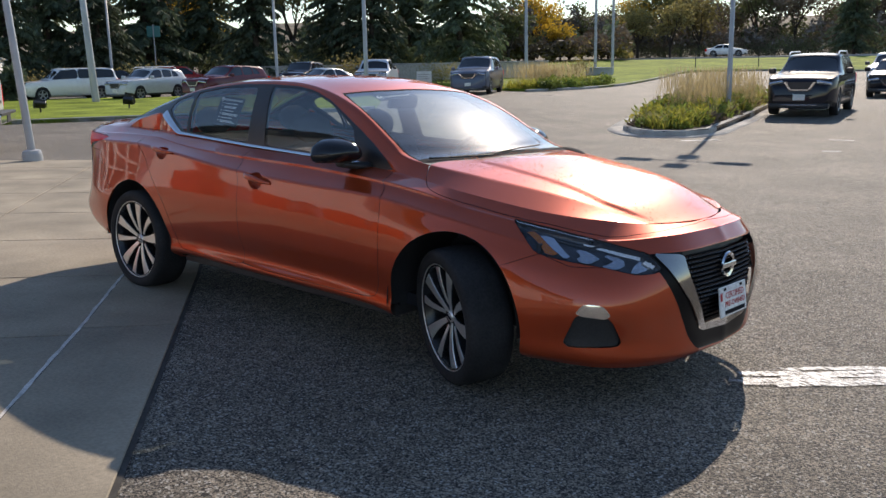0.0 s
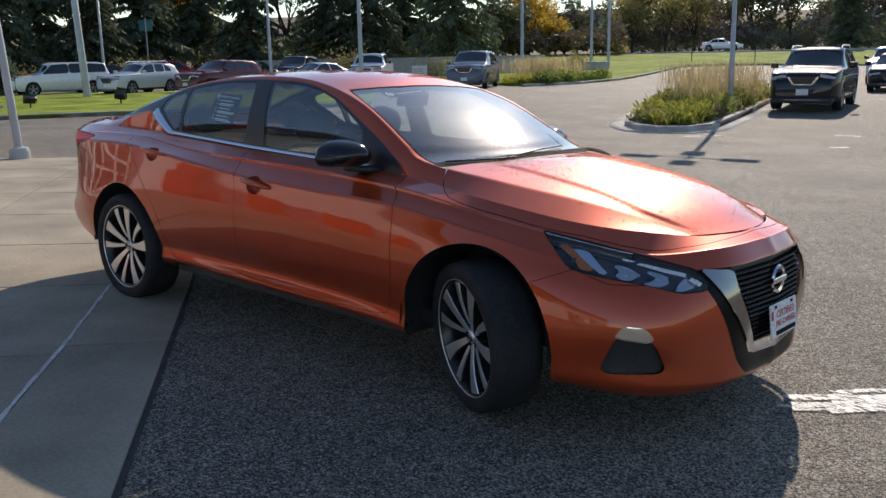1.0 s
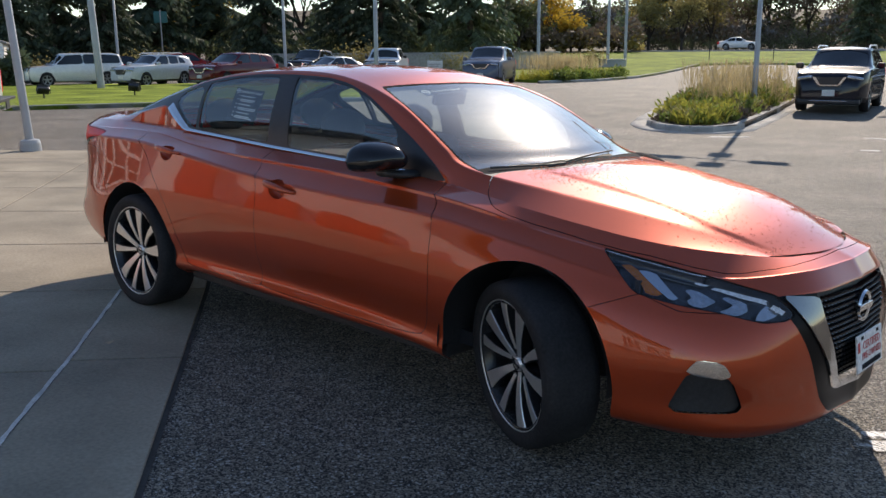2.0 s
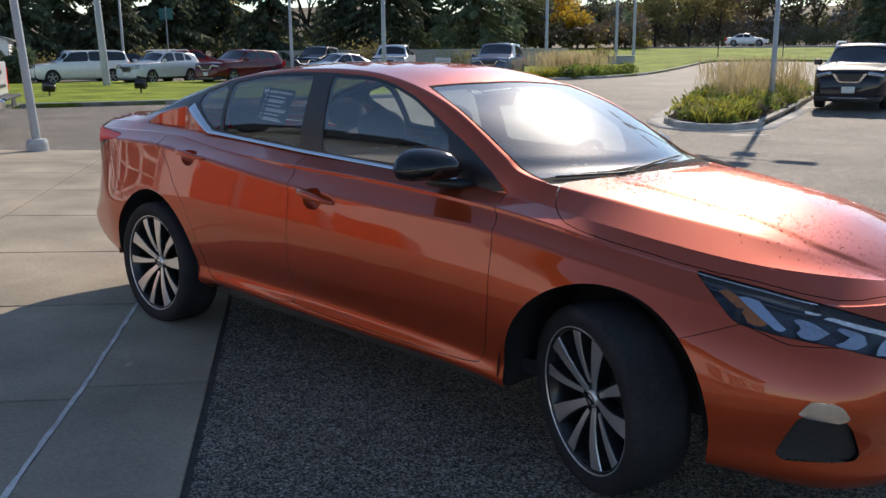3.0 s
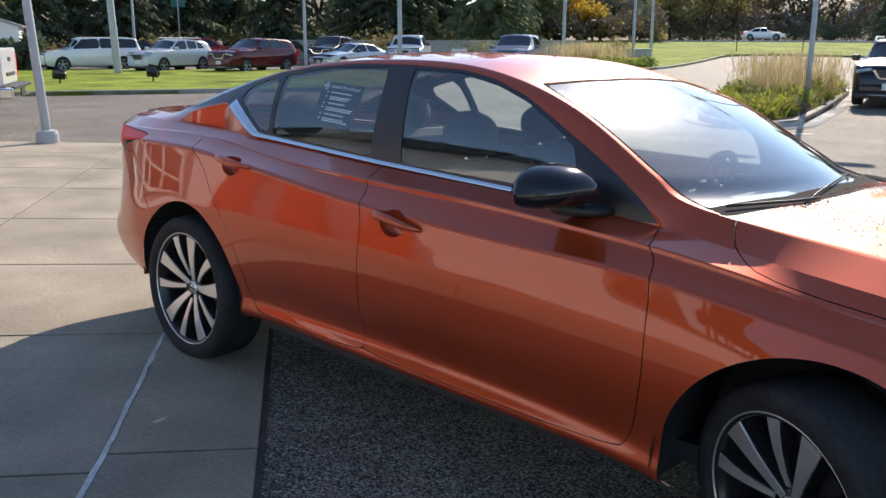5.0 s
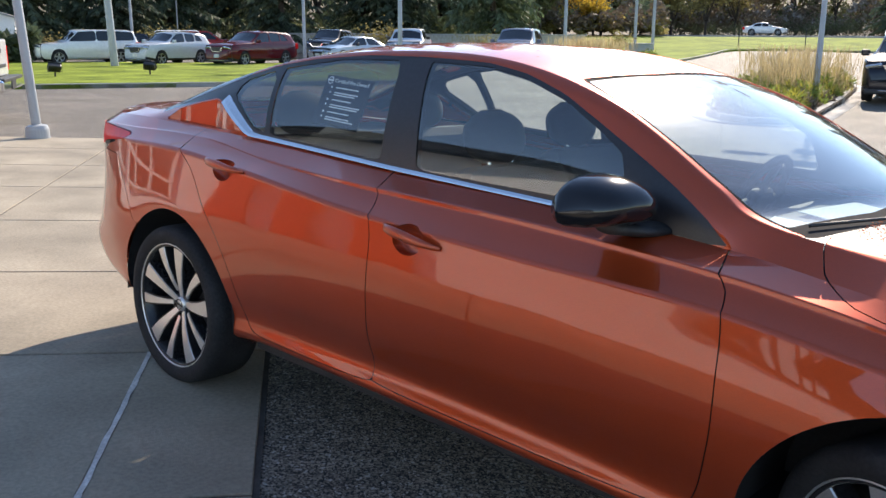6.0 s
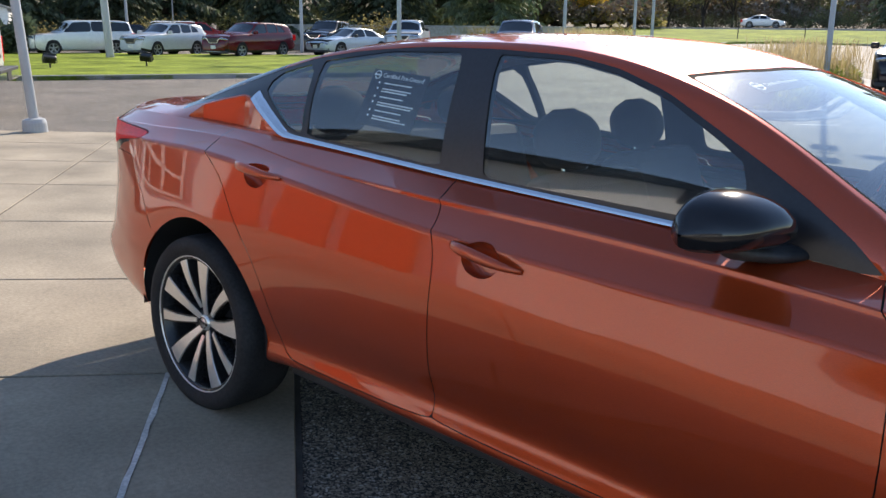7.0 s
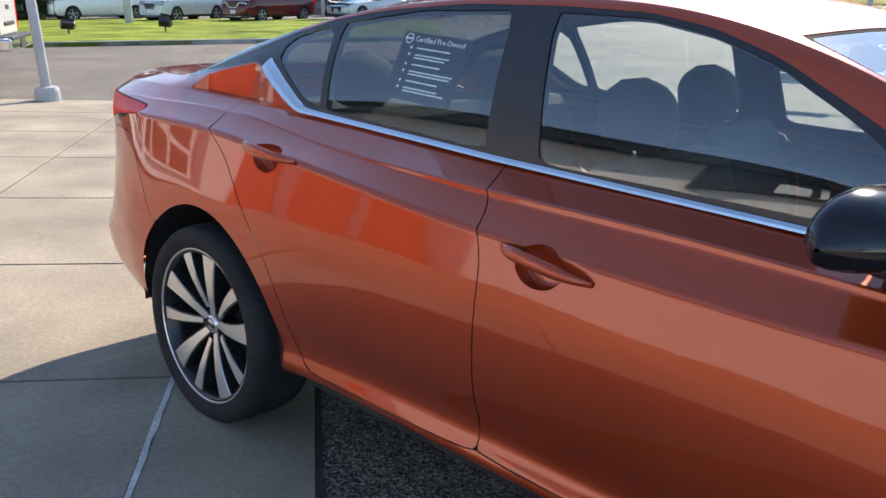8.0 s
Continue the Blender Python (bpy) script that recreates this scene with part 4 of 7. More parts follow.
# Wheel wells and underside.
for hub in (WHEEL_R, WHEEL_F):
    for s in (-1, 1):
        prev = None
        bm = bmesh.new()
        for k in range(25):
            a = math.pi * (-0.02 + 1.04 * k / 24)
            x, z = hub + (ARCH + 0.012) * math.cos(a), HUB + 0.01 + (ARCH + 0.012) * math.sin(a)
            pair = [bm.verts.new((x, s * 0.885, z)), bm.verts.new((x, s * 0.48, z))]
            if prev:
                bm.faces.new((prev[0], pair[0], pair[1], prev[1]))
            prev = pair
        part("wheel_well", bm, M["black_plastic"], car, "black plastic wheel arch liner", smooth=True)
for lo, hi in (((-0.98, -0.79, 0.235), (0.98, 0.79, 0.30)), ((1.85, -0.50, 0.23), (2.18, 0.50, 0.40)), ((-2.22, -0.62, 0.335), (-1.85, 0.62, 0.45)), ((0.98, -0.47, 0.24), (1.85, 0.47, 0.34)), ((-1.85, -0.47, 0.24), (-0.98, 0.47, 0.34))):
    bm = bmesh.new()
    box(bm, lo, hi, 0.01)
    part("underbody", bm, M["black_plastic"], car)
for x in (-1.86, -0.975, 0.995, 1.86):
    bm = bmesh.new()
    box(bm, (x - 0.01, -0.79, 0.30), (x + 0.01, 0.79, 0.74))
    part("bulkhead", bm, M["black_plastic"], car)


for s in (-1, 1):
    bm = bmesh.new()
    box(bm, (0.99, s * 0.49 - 0.012, 0.24), (1.85, s * 0.49 + 0.012, 0.78))
    part("inner_wing", bm, M["black_plastic"], car)


# Door handles: a bar over a scooped recess.
def handle(x, z, length, drop, parent, s):
    near = FLANK.ray_cast(Vector((x, -3, z)), Vector((0, 1, 0)))
    y, nrm = near[0].y, near[1]
    slope = math.degrees(math.atan2(-drop, length))
    up = math.degrees(math.atan2(nrm.z, -nrm.y))
    m = pose(x, y, z) @ pose(0, 0, 0, 0, -slope, 0) @ pose(0, 0, 0, -up, 0, 0)
    scoop = take(flank_bm, SCOOPS[0 if x > -0.5 else 1])
    bmesh.ops.subdivide_edges(scoop, edges=list(scoop.edges), cuts=1, use_grid_fill=True)
    for v in scoop.verts:
        deep = max(0.0, 1 - bowl(v.co, x, z) ** 5)
        v.co.y, v.co.z = (v.co.y + 0.042 * deep) * s, v.co.z - 0.024 * deep
    if s < 0:
        bmesh.ops.reverse_faces(scoop, faces=scoop.faces)
    part("handle_recess", scoop, M["paint"], parent, smooth=True)
    bar = bmesh.new()
    loops = []
    for k in range(13):
        f = k / 12
        px = (f - 0.5) * length
        bow = 0.006 + 0.030 * (1 - (2 * f - 1) ** 4)
        h = 0.0195 * (1 - 0.35 * f) * (math.sin(math.pi * min(max(f, 0.04), 0.96)) ** 0.35)
        t = 0.009 * (math.sin(math.pi * min(max(f, 0.04), 0.96)) ** 0.4)
        loops.append([bar.verts.new(m @ Vector((px, -bow + t * math.sin(a), h * math.cos(a)))) for a in (2 * math.pi * j / 12 for j in range(12))])
    for p, q in zip(loops, loops[1:]):
        for j in range(12):
            bar.faces.new((p[j], p[(j + 1) % 12], q[(j + 1) % 12], q[j]))
    bar.faces.new(loops[0])
    bar.faces.new(loops[-1])
    for v in bar.verts:
        v.co.y *= s
    bmesh.ops.recalc_face_normals(bar, faces=bar.faces)
    part("door_handle", bar, M["paint"], parent, smooth=True)


for s, k in ((1, 0), (-1, 1)):
    handle(*HANDLES[0], front_doors[k], s)
    handle(*HANDLES[1], rear_doors[k], s)


# Door mirrors: gloss black cap, dark lower shell, arm to the sail panel.
def mirror(s):
    cap, lower, arm, glass_face = bmesh.new(), bmesh.new(), bmesh.new(), bmesh.new()
    loops = []
    n = 14
    for k in range(n + 1):
        f = k / n
        y = -0.735 - 0.245 * f
        fat = (1 - abs(2 * f - 1) ** 3.2) ** 0.5 if 0 < f < 1 else 0.02
        fat = max(fat, 0.05) * (1 - 0.12 * f)
        cx, cz = 0.592 - 0.050 * f, 1.045 + 0.018 * (1 - (2 * f - 1) ** 2) - 0.004 * f
        loop = []
        for j in range(20):
            a = 2 * math.pi * j / 20
            c, q = math.cos(a), math.sin(a)
            dx = 0.085 * c * (1.75 if c > 0 else 0.65)
            dz = 0.082 * q * (0.92 if q > 0 else 0.78) * (1 if c > 0 else 1.0)
            loop.append((cx + dx * fat, s * y, cz + dz * fat))
        loops.append(loop)
    split = 1.018
    for target, test in ((cap, lambda z: z >= split), (lower, lambda z: z < split)):
        grid = [[target.verts.new(p) for p in loop] for loop in loops]
        for a, b in zip(grid, grid[1:]):
            for j in range(20):
                q = (a[j], a[(j + 1) % 20], b[(j + 1) % 20], b[j])
                if test(sum(v.co.z for v in q) / 4):
                    target.faces.new(q)
        bmesh.ops.recalc_face_normals(target, faces=target.faces)
        bmesh.ops.delete(target, geom=[v for v in target.verts if not v.link_faces], context="VERTS")
    holder = part("door_mirror", cap, M["black_gloss"], front_doors[0 if s > 0 else 1], "gloss black door mirror", smooth=True)
    part("mirror_shell", lower, M["black_plastic"], holder, smooth=True)
    tube(arm, [((0.665, s * -0.70, 0.985), 0.05, 0.022, Matrix.Rotation(radians(90), 4, "X")), ((0.635, s * -0.76, 0.985), 0.045, 0.018, Matrix.Rotation(radians(90), 4, "X")), ((0.60, s * -0.83, 0.995), 0.04, 0.018, Matrix.Rotation(radians(90), 4, "X"))], 16)
    part("mirror_arm", arm, M["black_plastic"], holder, smooth=True)


mirror(1)
mirror(-1)

# Wipers lie along the foot of the screen.
for pts in ([(1.02, -0.60), (1.06, -0.50), (1.12, -0.34), (1.14, -0.22)], [(1.15, -0.36), (1.11, -0.15), (1.07, 0.10), (1.02, 0.36)]):
    bm = bmesh.new()
    rings = []
    for px, py in pts:
        hit = SHELL.ray_cast(Vector((px, -abs(py), 3)), Vector((0, 0, -1)))
        rings.append(((px, py, hit[0].z + 0.008), 0.003, 0.0045, Matrix.Rotation(radians(90), 4, "X")))
    tube(bm, rings, 8)
    part("wiper", bm, M["black_plastic"], car, smooth=True)

# Black end of the cowl beyond the bonnet's far rear corner.
bm = bmesh.new()
rings = []
for k in range(9):
    f = k / 8
    px, py = 0.98 + 0.22 * f, 0.665 - 0.10 * f
    hit = SHELL.ray_cast(Vector((px, -py, 3)), Vector((0, 0, -1)))
    g = math.sin(math.pi * (0.06 + 0.90 * f)) ** 0.6
    rings.append(((px, py, (hit[0].z if hit[0] else 1.0) - 0.004), 0.018 * g, 0.050 * g, Matrix.Rotation(radians(90), 4, "Y")))
tube(bm, rings, 14)
part("cowl_end", bm, M["card"], car, "black cowl end cover", smooth=True)

# Cabin.
bm = take(shell, rest_s2, 0.03)
mirrored(bm)
bmesh.ops.delete(bm, geom=[f for f in bm.faces if f.calc_center_median().z < 1.06 or f.calc_center_median().x < -1.9], context="FACES")
part("headlining", bm, M["headliner"], car)
sill_faces = [f for f in rest_s2 + strip if f.calc_center_median().z < 1.07 and -1.45 < f.calc_center_median().x < 1.0]
for s in (1, -1):
    bm = take(shell, frame_black + pillar_b + pillar_c + sill_faces, 0.025)
    for v in bm.verts:
        v.co.y *= s
    part("pillar_trim", bm, M["trim"], car)
for d, faces in zip((front_doors, rear_doors), (door_f, door_r)):
    for s, holder in zip((1, -1), d):
        bm = take(flank_bm, faces, 0.07)
        for v in bm.verts:
            v.co.y *= s
        part("door_trim", bm, M["trim"], holder)
bm = bmesh.new()
box(bm, (-1.0, -0.74, 0.30), (1.1, 0.74, 0.36))
box(bm, (0.55, -0.69, 0.62), (1.12, 0.69, 0.93), 0.06)
box(bm, (0.70, -0.62, 0.86), (1.10, 0.62, 0.965), 0.04)
box(bm, (0.46, -0.16, 0.45), (0.78, 0.16, 0.88), 0.04)
part("dashboard", bm, M["trim"], car)
bm = bmesh.new()
box(bm, (-1.90, -0.66, 0.96), (-1.36, 0.66, 1.0), 0.015)
box(bm, (-1.42, -0.66, 0.36), (-1.36, 0.66, 0.98))
part("parcel_shelf", bm, M["trim"], car)


def seat(x, y, width, rear=False):
    holder = part("rear_seat" if rear else "front_seat", bmesh.new(), M["seat"], car)
    bm = bmesh.new()
    box(bm, (x - 0.05, y - width / 2, 0.36), (x + 0.48, y + width / 2, 0.56), 0.06)
    bm.to_mesh(holder.data)
    bm.free()
    for name, lo, hi, lean, bev in (("seat_back", (-0.09, -width / 2, 0.0), (0.07, width / 2, 0.60), -20, 0.06),):
        bm = bmesh.new()
        box(bm, lo, hi, bev, pose(x, y, 0.48, 0, lean, 0))
        part(name, bm, M["seat"], holder, smooth=False)
    for hy in ((-0.36, 0.36) if rear else (0,)):
        bm = bmesh.new()
        rings = []
        for f in [0.5 - 0.5 * math.cos(math.pi * j / 14) for j in range(15)]:
            g = max(0.12, 1 - abs(2 * f - 1) ** 2.4) ** 0.5
            rings.append(((0.0 - 0.015 * f, 0, f * 0.19), 0.085 * g, 0.135 * g, None))
        tube(bm, rings, 28)
        bmesh.ops.transform(bm, matrix=pose(x - 0.245, y + hy, 1.035 if not rear else 1.03, 0, -10, 0), verts=bm.verts)
        part("headrest", bm, M["seat"], holder, smooth=True)
        bm = bmesh.new()
        for dy in (-0.06, 0.06):
            tube(bm, [((0, dy, -0.08), 0.007, 0.007, None), ((0, dy, 0.03), 0.007, 0.007, None)], 8)
        bmesh.ops.transform(bm, matrix=pose(x - 0.24, y + hy, 1.06, 0, -10, 0), verts=bm.verts)
        part("headrest_posts", bm, M["chrome"], holder)


seat(0.10, -0.37, 0.54)
seat(-0.10, 0.37, 0.54)
seat(-0.98, 0.0, 1.28, True)
bm = bmesh.new()
R_W, r_w = 0.185, 0.016
rings = []
for k in range(36):
    a = 2 * math.pi * k / 36
    rings.append([bm.verts.new(((R_W + r_w * math.cos(b)) * math.cos(a), (R_W + r_w * math.cos(b)) * math.sin(a), r_w * math.sin(b))) for b in (2 * math.pi * j / 8 for j in range(8))])
for a, b in zip(rings, rings[1:] + rings[:1]):
    for j in range(8):
        bm.faces.new((a[j], a[(j + 1) % 8], b[(j + 1) % 8], b[j]))
box(bm, (-0.17, -0.02, -0.012), (0.17, 0.02, 0.012), 0.008)
box(bm, (-0.02, -0.17, -0.012), (0.02, 0.03, 0.012), 0.008)
box(bm, (-0.07, -0.06, -0.03), (0.07, 0.06, 0.02), 0.02)
bmesh.ops.transform(bm, matrix=pose(0.46, 0.37, 0.92, 0, -64, 0) @ pose(0, 0, 0, 0, 0, 90), verts=bm.verts)
part("steering_wheel", bm, M["trim"], car, smooth=False)
bm = bmesh.new()
box(bm, (-0.015, -0.12, -0.035), (0.015, 0.12, 0.035), 0.012, pose(0.24, 0.0, 1.29, 0, 15, 0))
part("interior_mirror", bm, M["black_plastic"], car)

# Certified card in the rear door window, and the decal in the windscreen.
def card(name, m, w, h, big):
    holder = part(name, bmesh.new(), M["card"], car, "black sales card with white print behind the glass")
    bm = bmesh.new()
    box(bm, (-w / 2, -0.001, -h / 2), (w / 2, 0.001, h / 2))
    bm.to_mesh(holder.data)
    bm.free()
    holder.matrix_local = m
    bm = bmesh.new()
    r = h * (0.075 if big else 0.3)
    lathe(bm, [(r * 0.8, -0.0018), (r, -0.0022), (r * 1.05, -0.0012)], 28, pose(-w * 0.40, 0, h * (0.40 if big else 0.0)))
    box(bm, (-r * 1.15, -0.0024, -r * 0.18), (r * 1.15, -0.0012, r * 0.18), m=pose(-w * 0.40, 0, h * (0.40 if big else 0.0)))
    part("ring_mark", bm, M["print_white"], holder)
    text("lettering", "Certified Pre-Owned", h * (0.115 if big else 0.30), pose(w * 0.06, -0.0016, h * (0.40 if big else 0.0), 90, 0, 0), M["print_white"], holder)
    rng = random.Random(4)
    z = 0.27
    while big and z > -0.46:
        for line in range(rng.choice((1, 2, 2))):
            bm = bmesh.new()
            x1 = -0.24 + rng.uniform(0.42, 0.66)
            box(bm, (w * -0.24, -0.0016, h * (z - 0.010)), (w * x1, -0.0008, h * (z + 0.012)))
            part("bar", bm, M["print_white"], holder)
            if line == 0:
                bm = bmesh.new()
                lathe(bm, [(0.0, -0.0016), (h * 0.022, -0.0016)], 12, pose(-w * 0.33, 0, h * z))
                part("dot", bm, M["print_white"], holder)
            z -= 0.045
        z -= 0.055
    return holder


near = SHELL.ray_cast(Vector((-0.67, -3, 1.215)), Vector((0, 1, 0)))
lean = math.degrees(math.atan2(near[1].z, -near[1].y))
card("sales_card", pose(-0.685, near[0].y + 0.022, 1.212, -lean, 0, 0) @ pose(0, 0, 0, 0, 3, 0), 0.258, 0.192, True)
near = SHELL.ray_cast(Vector((0.40, -0.22, 3)), Vector((0, 0, -1)))
n_up = near[1]
x_ax = (Vector((0, 1, 0)) - n_up * n_up.y).normalized()
z_ax = x_ax.cross(-n_up)
turn = Matrix((x_ax, -n_up, z_ax)).transposed().to_4x4()
card("screen_decal", Matrix.Translation(near[0] - n_up * 0.014) @ turn, 0.30, 0.075, False)

# Papers on the dashboard.
for x, y, turn, w in ((0.90, -0.34, 12, 0.34), (0.90, 0.12, -8, 0.36)):
    bm = bmesh.new()
    box(bm, (-0.10, -w / 2, 0), (0.10, w / 2, 0.003), m=pose(x, y, 0.97, 0, 4, turn))
    part("dash_paper", bm, M["paper"], car, "pale paper lying on the dashboard")

# Beads of water on the bonnet and roof.
rng = random.Random(9)
verts, faces = [], []
def bead(p, nrm, r):
    t = nrm.orthogonal().normalized()
    b = nrm.cross(t)
    k = len(verts)
    for j in range(6):
        a = j * math.pi / 3
        verts.append(p + (t * math.cos(a) + b * math.sin(a)) * r)
    for j in range(6):
        a = j * math.pi / 3
        verts.append(p + (t * math.cos(a) + b * math.sin(a)) * r * 0.62 + nrm * r * 0.45)
    verts.append(p + nrm * r * 0.62)
    for j in range(6):
        i = (j + 1) % 6
        faces.append((k + j, k + i, k + 6 + i, k + 6 + j))
        faces.append((k + 6 + j, k + 6 + i, k + 12))
for _ in range(6800):
    if rng.random() < 0.86:
        x, y = rng.uniform(1.10, 2.2), rng.choice((rng.gauss(0.40, 0.08), rng.gauss(0.40, 0.10), rng.gauss(0.35, 0.18), rng.uniform(-0.55, 0.6), rng.gauss(-0.35, 0.1)))
        if rng.random() < 0.4:
            x = 1.10 + abs(rng.gauss(0, 0.16))
    else:
        x, y = rng.uniform(-1.0, 0.08), max(-0.46, min(0.46, rng.gauss(0.0, 0.26)))
    hit = SHELL.ray_cast(Vector((x, -abs(y), 3)), Vector((0, 0, -1)))
    if hit[0] is None or abs(y) > 0.62:
        continue
    p, nrm = hit[0].copy(), hit[1].copy()
    if y > 0:
        p.y, nrm.y = -p.y, -nrm.y
    bead(p - nrm * 0.0004, nrm, rng.uniform(0.0014, 0.0034))
water = bpy.data.materials.new("water")
water.use_nodes = True
wb = water.node_tree.nodes["Principled BSDF"]
wb.inputs["Base Color"].default_value = (0.55, 0.14, 0.05, 1)
wb.inputs["Roughness"].default_value, wb.inputs["IOR"].default_value, wb.inputs["Specular IOR Level"].default_value = 0.06, 1.33, 0.7
me = bpy.data.meshes.new("rain_water")
me.from_pydata([tuple(v) for v in verts], [], faces)
me.materials.append(water)
me.polygons.foreach_set("use_smooth", [True] * len(me.polygons))
beads = new("rain_water", me)
beads.parent = car
tagged(beads, "beads of water on the paint", "", "", "stuff")


# ---- surroundings: materials ----
M.update({
    "lawn": material("lawn", (0.145, 0.205, 0.018), rough=0.9, vary=0.18, scale=0.6, fine=0.16, fine_scale=25, bump=1.0, bump_scale=30, tint=(0.20, 0.25, 0.030), spec=0.1),
    "mulch": material("mulch", (0.05, 0.033, 0.022), rough=0.95, vary=0.3, scale=6, bump=0.9, bump_scale=40),
    "blade_green": material("leaf_blade", (0.27, 0.30, 0.045), rough=0.7, vary=0.1, random_tint=0.5, tint=(0.42, 0.38, 0.07), through_light=0.5),
    "leaf_green": material("leaf_green", (0.11, 0.17, 0.035), rough=0.7, vary=0.15, random_tint=0.5, tint=(0.20, 0.24, 0.05), through_light=0.45),
    "blade_tan": material("dry_plume", (0.41, 0.33, 0.18), rough=0.8, vary=0.1, random_tint=0.35, through_light=0.5),
    "needle": material("spruce_needle", (0.085, 0.112, 0.062), rough=0.8, vary=0.2, random_tint=0.6, through_light=0.3),
    "leaf_olive": material("leaf_olive", (0.13, 0.14, 0.055), rough=0.7, vary=0.15, random_tint=0.6, through_light=0.28),
    "leaf_straw": material("leaf_straw", (0.30, 0.25, 0.09), rough=0.75, vary=0.2, random_tint=0.5, through_light=0.4),
    "leaf_gold": material("leaf_gold", (0.50, 0.33, 0.04), rough=0.7, vary=0.15, random_tint=0.5, through_light=0.5),
    "leaf_brown": material("leaf_brown", (0.17, 0.125, 0.085), rough=0.8, vary=0.15, random_tint=0.5, through_light=0.18),
    "twig": material("bare_twig", (0.19, 0.165, 0.14), rough=0.9, vary=0.2, random_tint=0.4),
    "dark_glass": material("vehicle_glass", (0.012, 0.015, 0.018), rough=0.05, vary=0.05, spec=0.7),
    "sign_white": material("sign_board", (0.72, 0.72, 0.68), rough=0.6, vary=0.04),
    "teal": material("teal_sign", (0.015, 0.14, 0.14), rough=0.5, vary=0.05),
    "wall_white": material("white_panel", (0.86, 0.85, 0.82), rough=0.5, vary=0.03, scale=0.7),
    "wall_black": material("black_fascia", (0.015, 0.015, 0.016), rough=0.3, vary=0.05),
    "wall_red": material("red_panel", (0.55, 0.035, 0.02), rough=0.4, vary=0.04),
    "shop_glass": material("shop_glass", (0.03, 0.035, 0.04), rough=0.03, vary=0.05, spec=0.6),
    "alloy_grey": material("grey_alloy", (0.30, 0.31, 0.32), rough=0.4, metal=0.6, vary=0.05),
    "far_road": material("far_road", (0.34, 0.33, 0.31), rough=0.8, vary=0.08, scale=0.3),
    "wall_beige": material("beige_wall", (0.42, 0.39, 0.33), rough=0.9, vary=0.08),
})
for key, colour in {"white": (0.78, 0.78, 0.77), "silver": (0.50, 0.53, 0.56), "maroon": (0.10, 0.004, 0.008), "red": (0.35, 0.02, 0.015), "black": (0.008, 0.010, 0.018), "slate": (0.10, 0.12, 0.17), "ice": (0.55, 0.60, 0.65), "navy": (0.015, 0.02, 0.035)}.items():
    M["paint_" + key] = material("vehicle_paint_" + key, colour, rough=0.35, metal=0.0 if sum(colour) < 0.6 else 0.15, vary=0.03, coat=0.8, spec=0.04 if sum(colour) < 0.6 else 0.25)


# ---- sheets laid on the ground ----
def sheet(name, outline, mat, lift, label, category, step=1.2, kind="structure"):
    """A flat area with a body, that follows the ground."""
    d = outline_distance(outline)
    xs, ys = [p[0] for p in outline], [p[1] for p in outline]
    bm = bmesh.new()
    nx, ny = max(2, int((max(xs) - min(xs)) / step)), max(2, int((max(ys) - min(ys)) / step))
    grid = {}
    for i in range(nx + 1):
        for j in range(ny + 1):
            x, y = min(xs) + (max(xs) - min(xs)) * i / nx, min(ys) + (max(ys) - min(ys)) * j / ny
            grid[i, j] = bm.verts.new((x, y, 0))
    for i in range(nx):
        for j in range(ny):
            bm.faces.new((grid[i, j], grid[i + 1, j], grid[i + 1, j + 1], grid[i, j + 1]))
    inside, outside = cut(bm, list(bm.faces), lambda p: d(p.x, p.y))
    bmesh.ops.delete(bm, geom=outside, context="FACES")
    for v in bm.verts:
        v.co.z = ground_height(v.co.x, v.co.y) + lift
    edges = [e for e in bm.edges if e.is_boundary]
    for v in bmesh.ops.extrude_edge_only(bm, edges=edges)["geom"]:
        if isinstance(v, bmesh.types.BMVert):
            v.co.z -= lift + 0.06
    return tagged(part(name, bm, mat, smooth=True), label, category, kind=kind)


def kerb(name, line, label, width=0.16, height=0.14, closed=False):
    """A cast kerb along a line of points, with a rounded top edge."""
    pts = [Vector((x, y, 0)) for x, y in line]
    fine = []
    for a, b in zip(pts, pts[1:] + (pts[:1] if closed else [])):
        n = max(1, int((b - a).length / 0.8))
        fine += [a.lerp(b, k / n) for k in range(n)]
    if not closed:
        fine.append(pts[-1])
    bm = bmesh.new()
    profile = [(0, -0.08), (0, height - 0.03), (0.03, height), (width, height), (width, -0.08)]
    loops = []
    count = len(fine)
    for k, p in enumerate(fine):
        q, r = fine[(k + 1) % count] if closed or k + 1 < count else p, fine[k - 1] if closed or k else p
        side = (q - r).normalized().cross(Vector((0, 0, 1)))
        loops.append([bm.verts.new((p.x - side.x * u, p.y - side.y * u, ground_height(p.x, p.y) + h)) for u, h in profile])
    pairs = list(zip(loops, loops[1:])) + ([(loops[-1], loops[0])] if closed else [])
    for a, b in pairs:
        for k in range(4):
            bm.faces.new((a[k], b[k], b[k + 1], a[k + 1]))
    bmesh.ops.recalc_face_normals(bm, faces=bm.faces)
    return tagged(part(name, bm, M["kerb"]), label, "kerb", kind="structure")


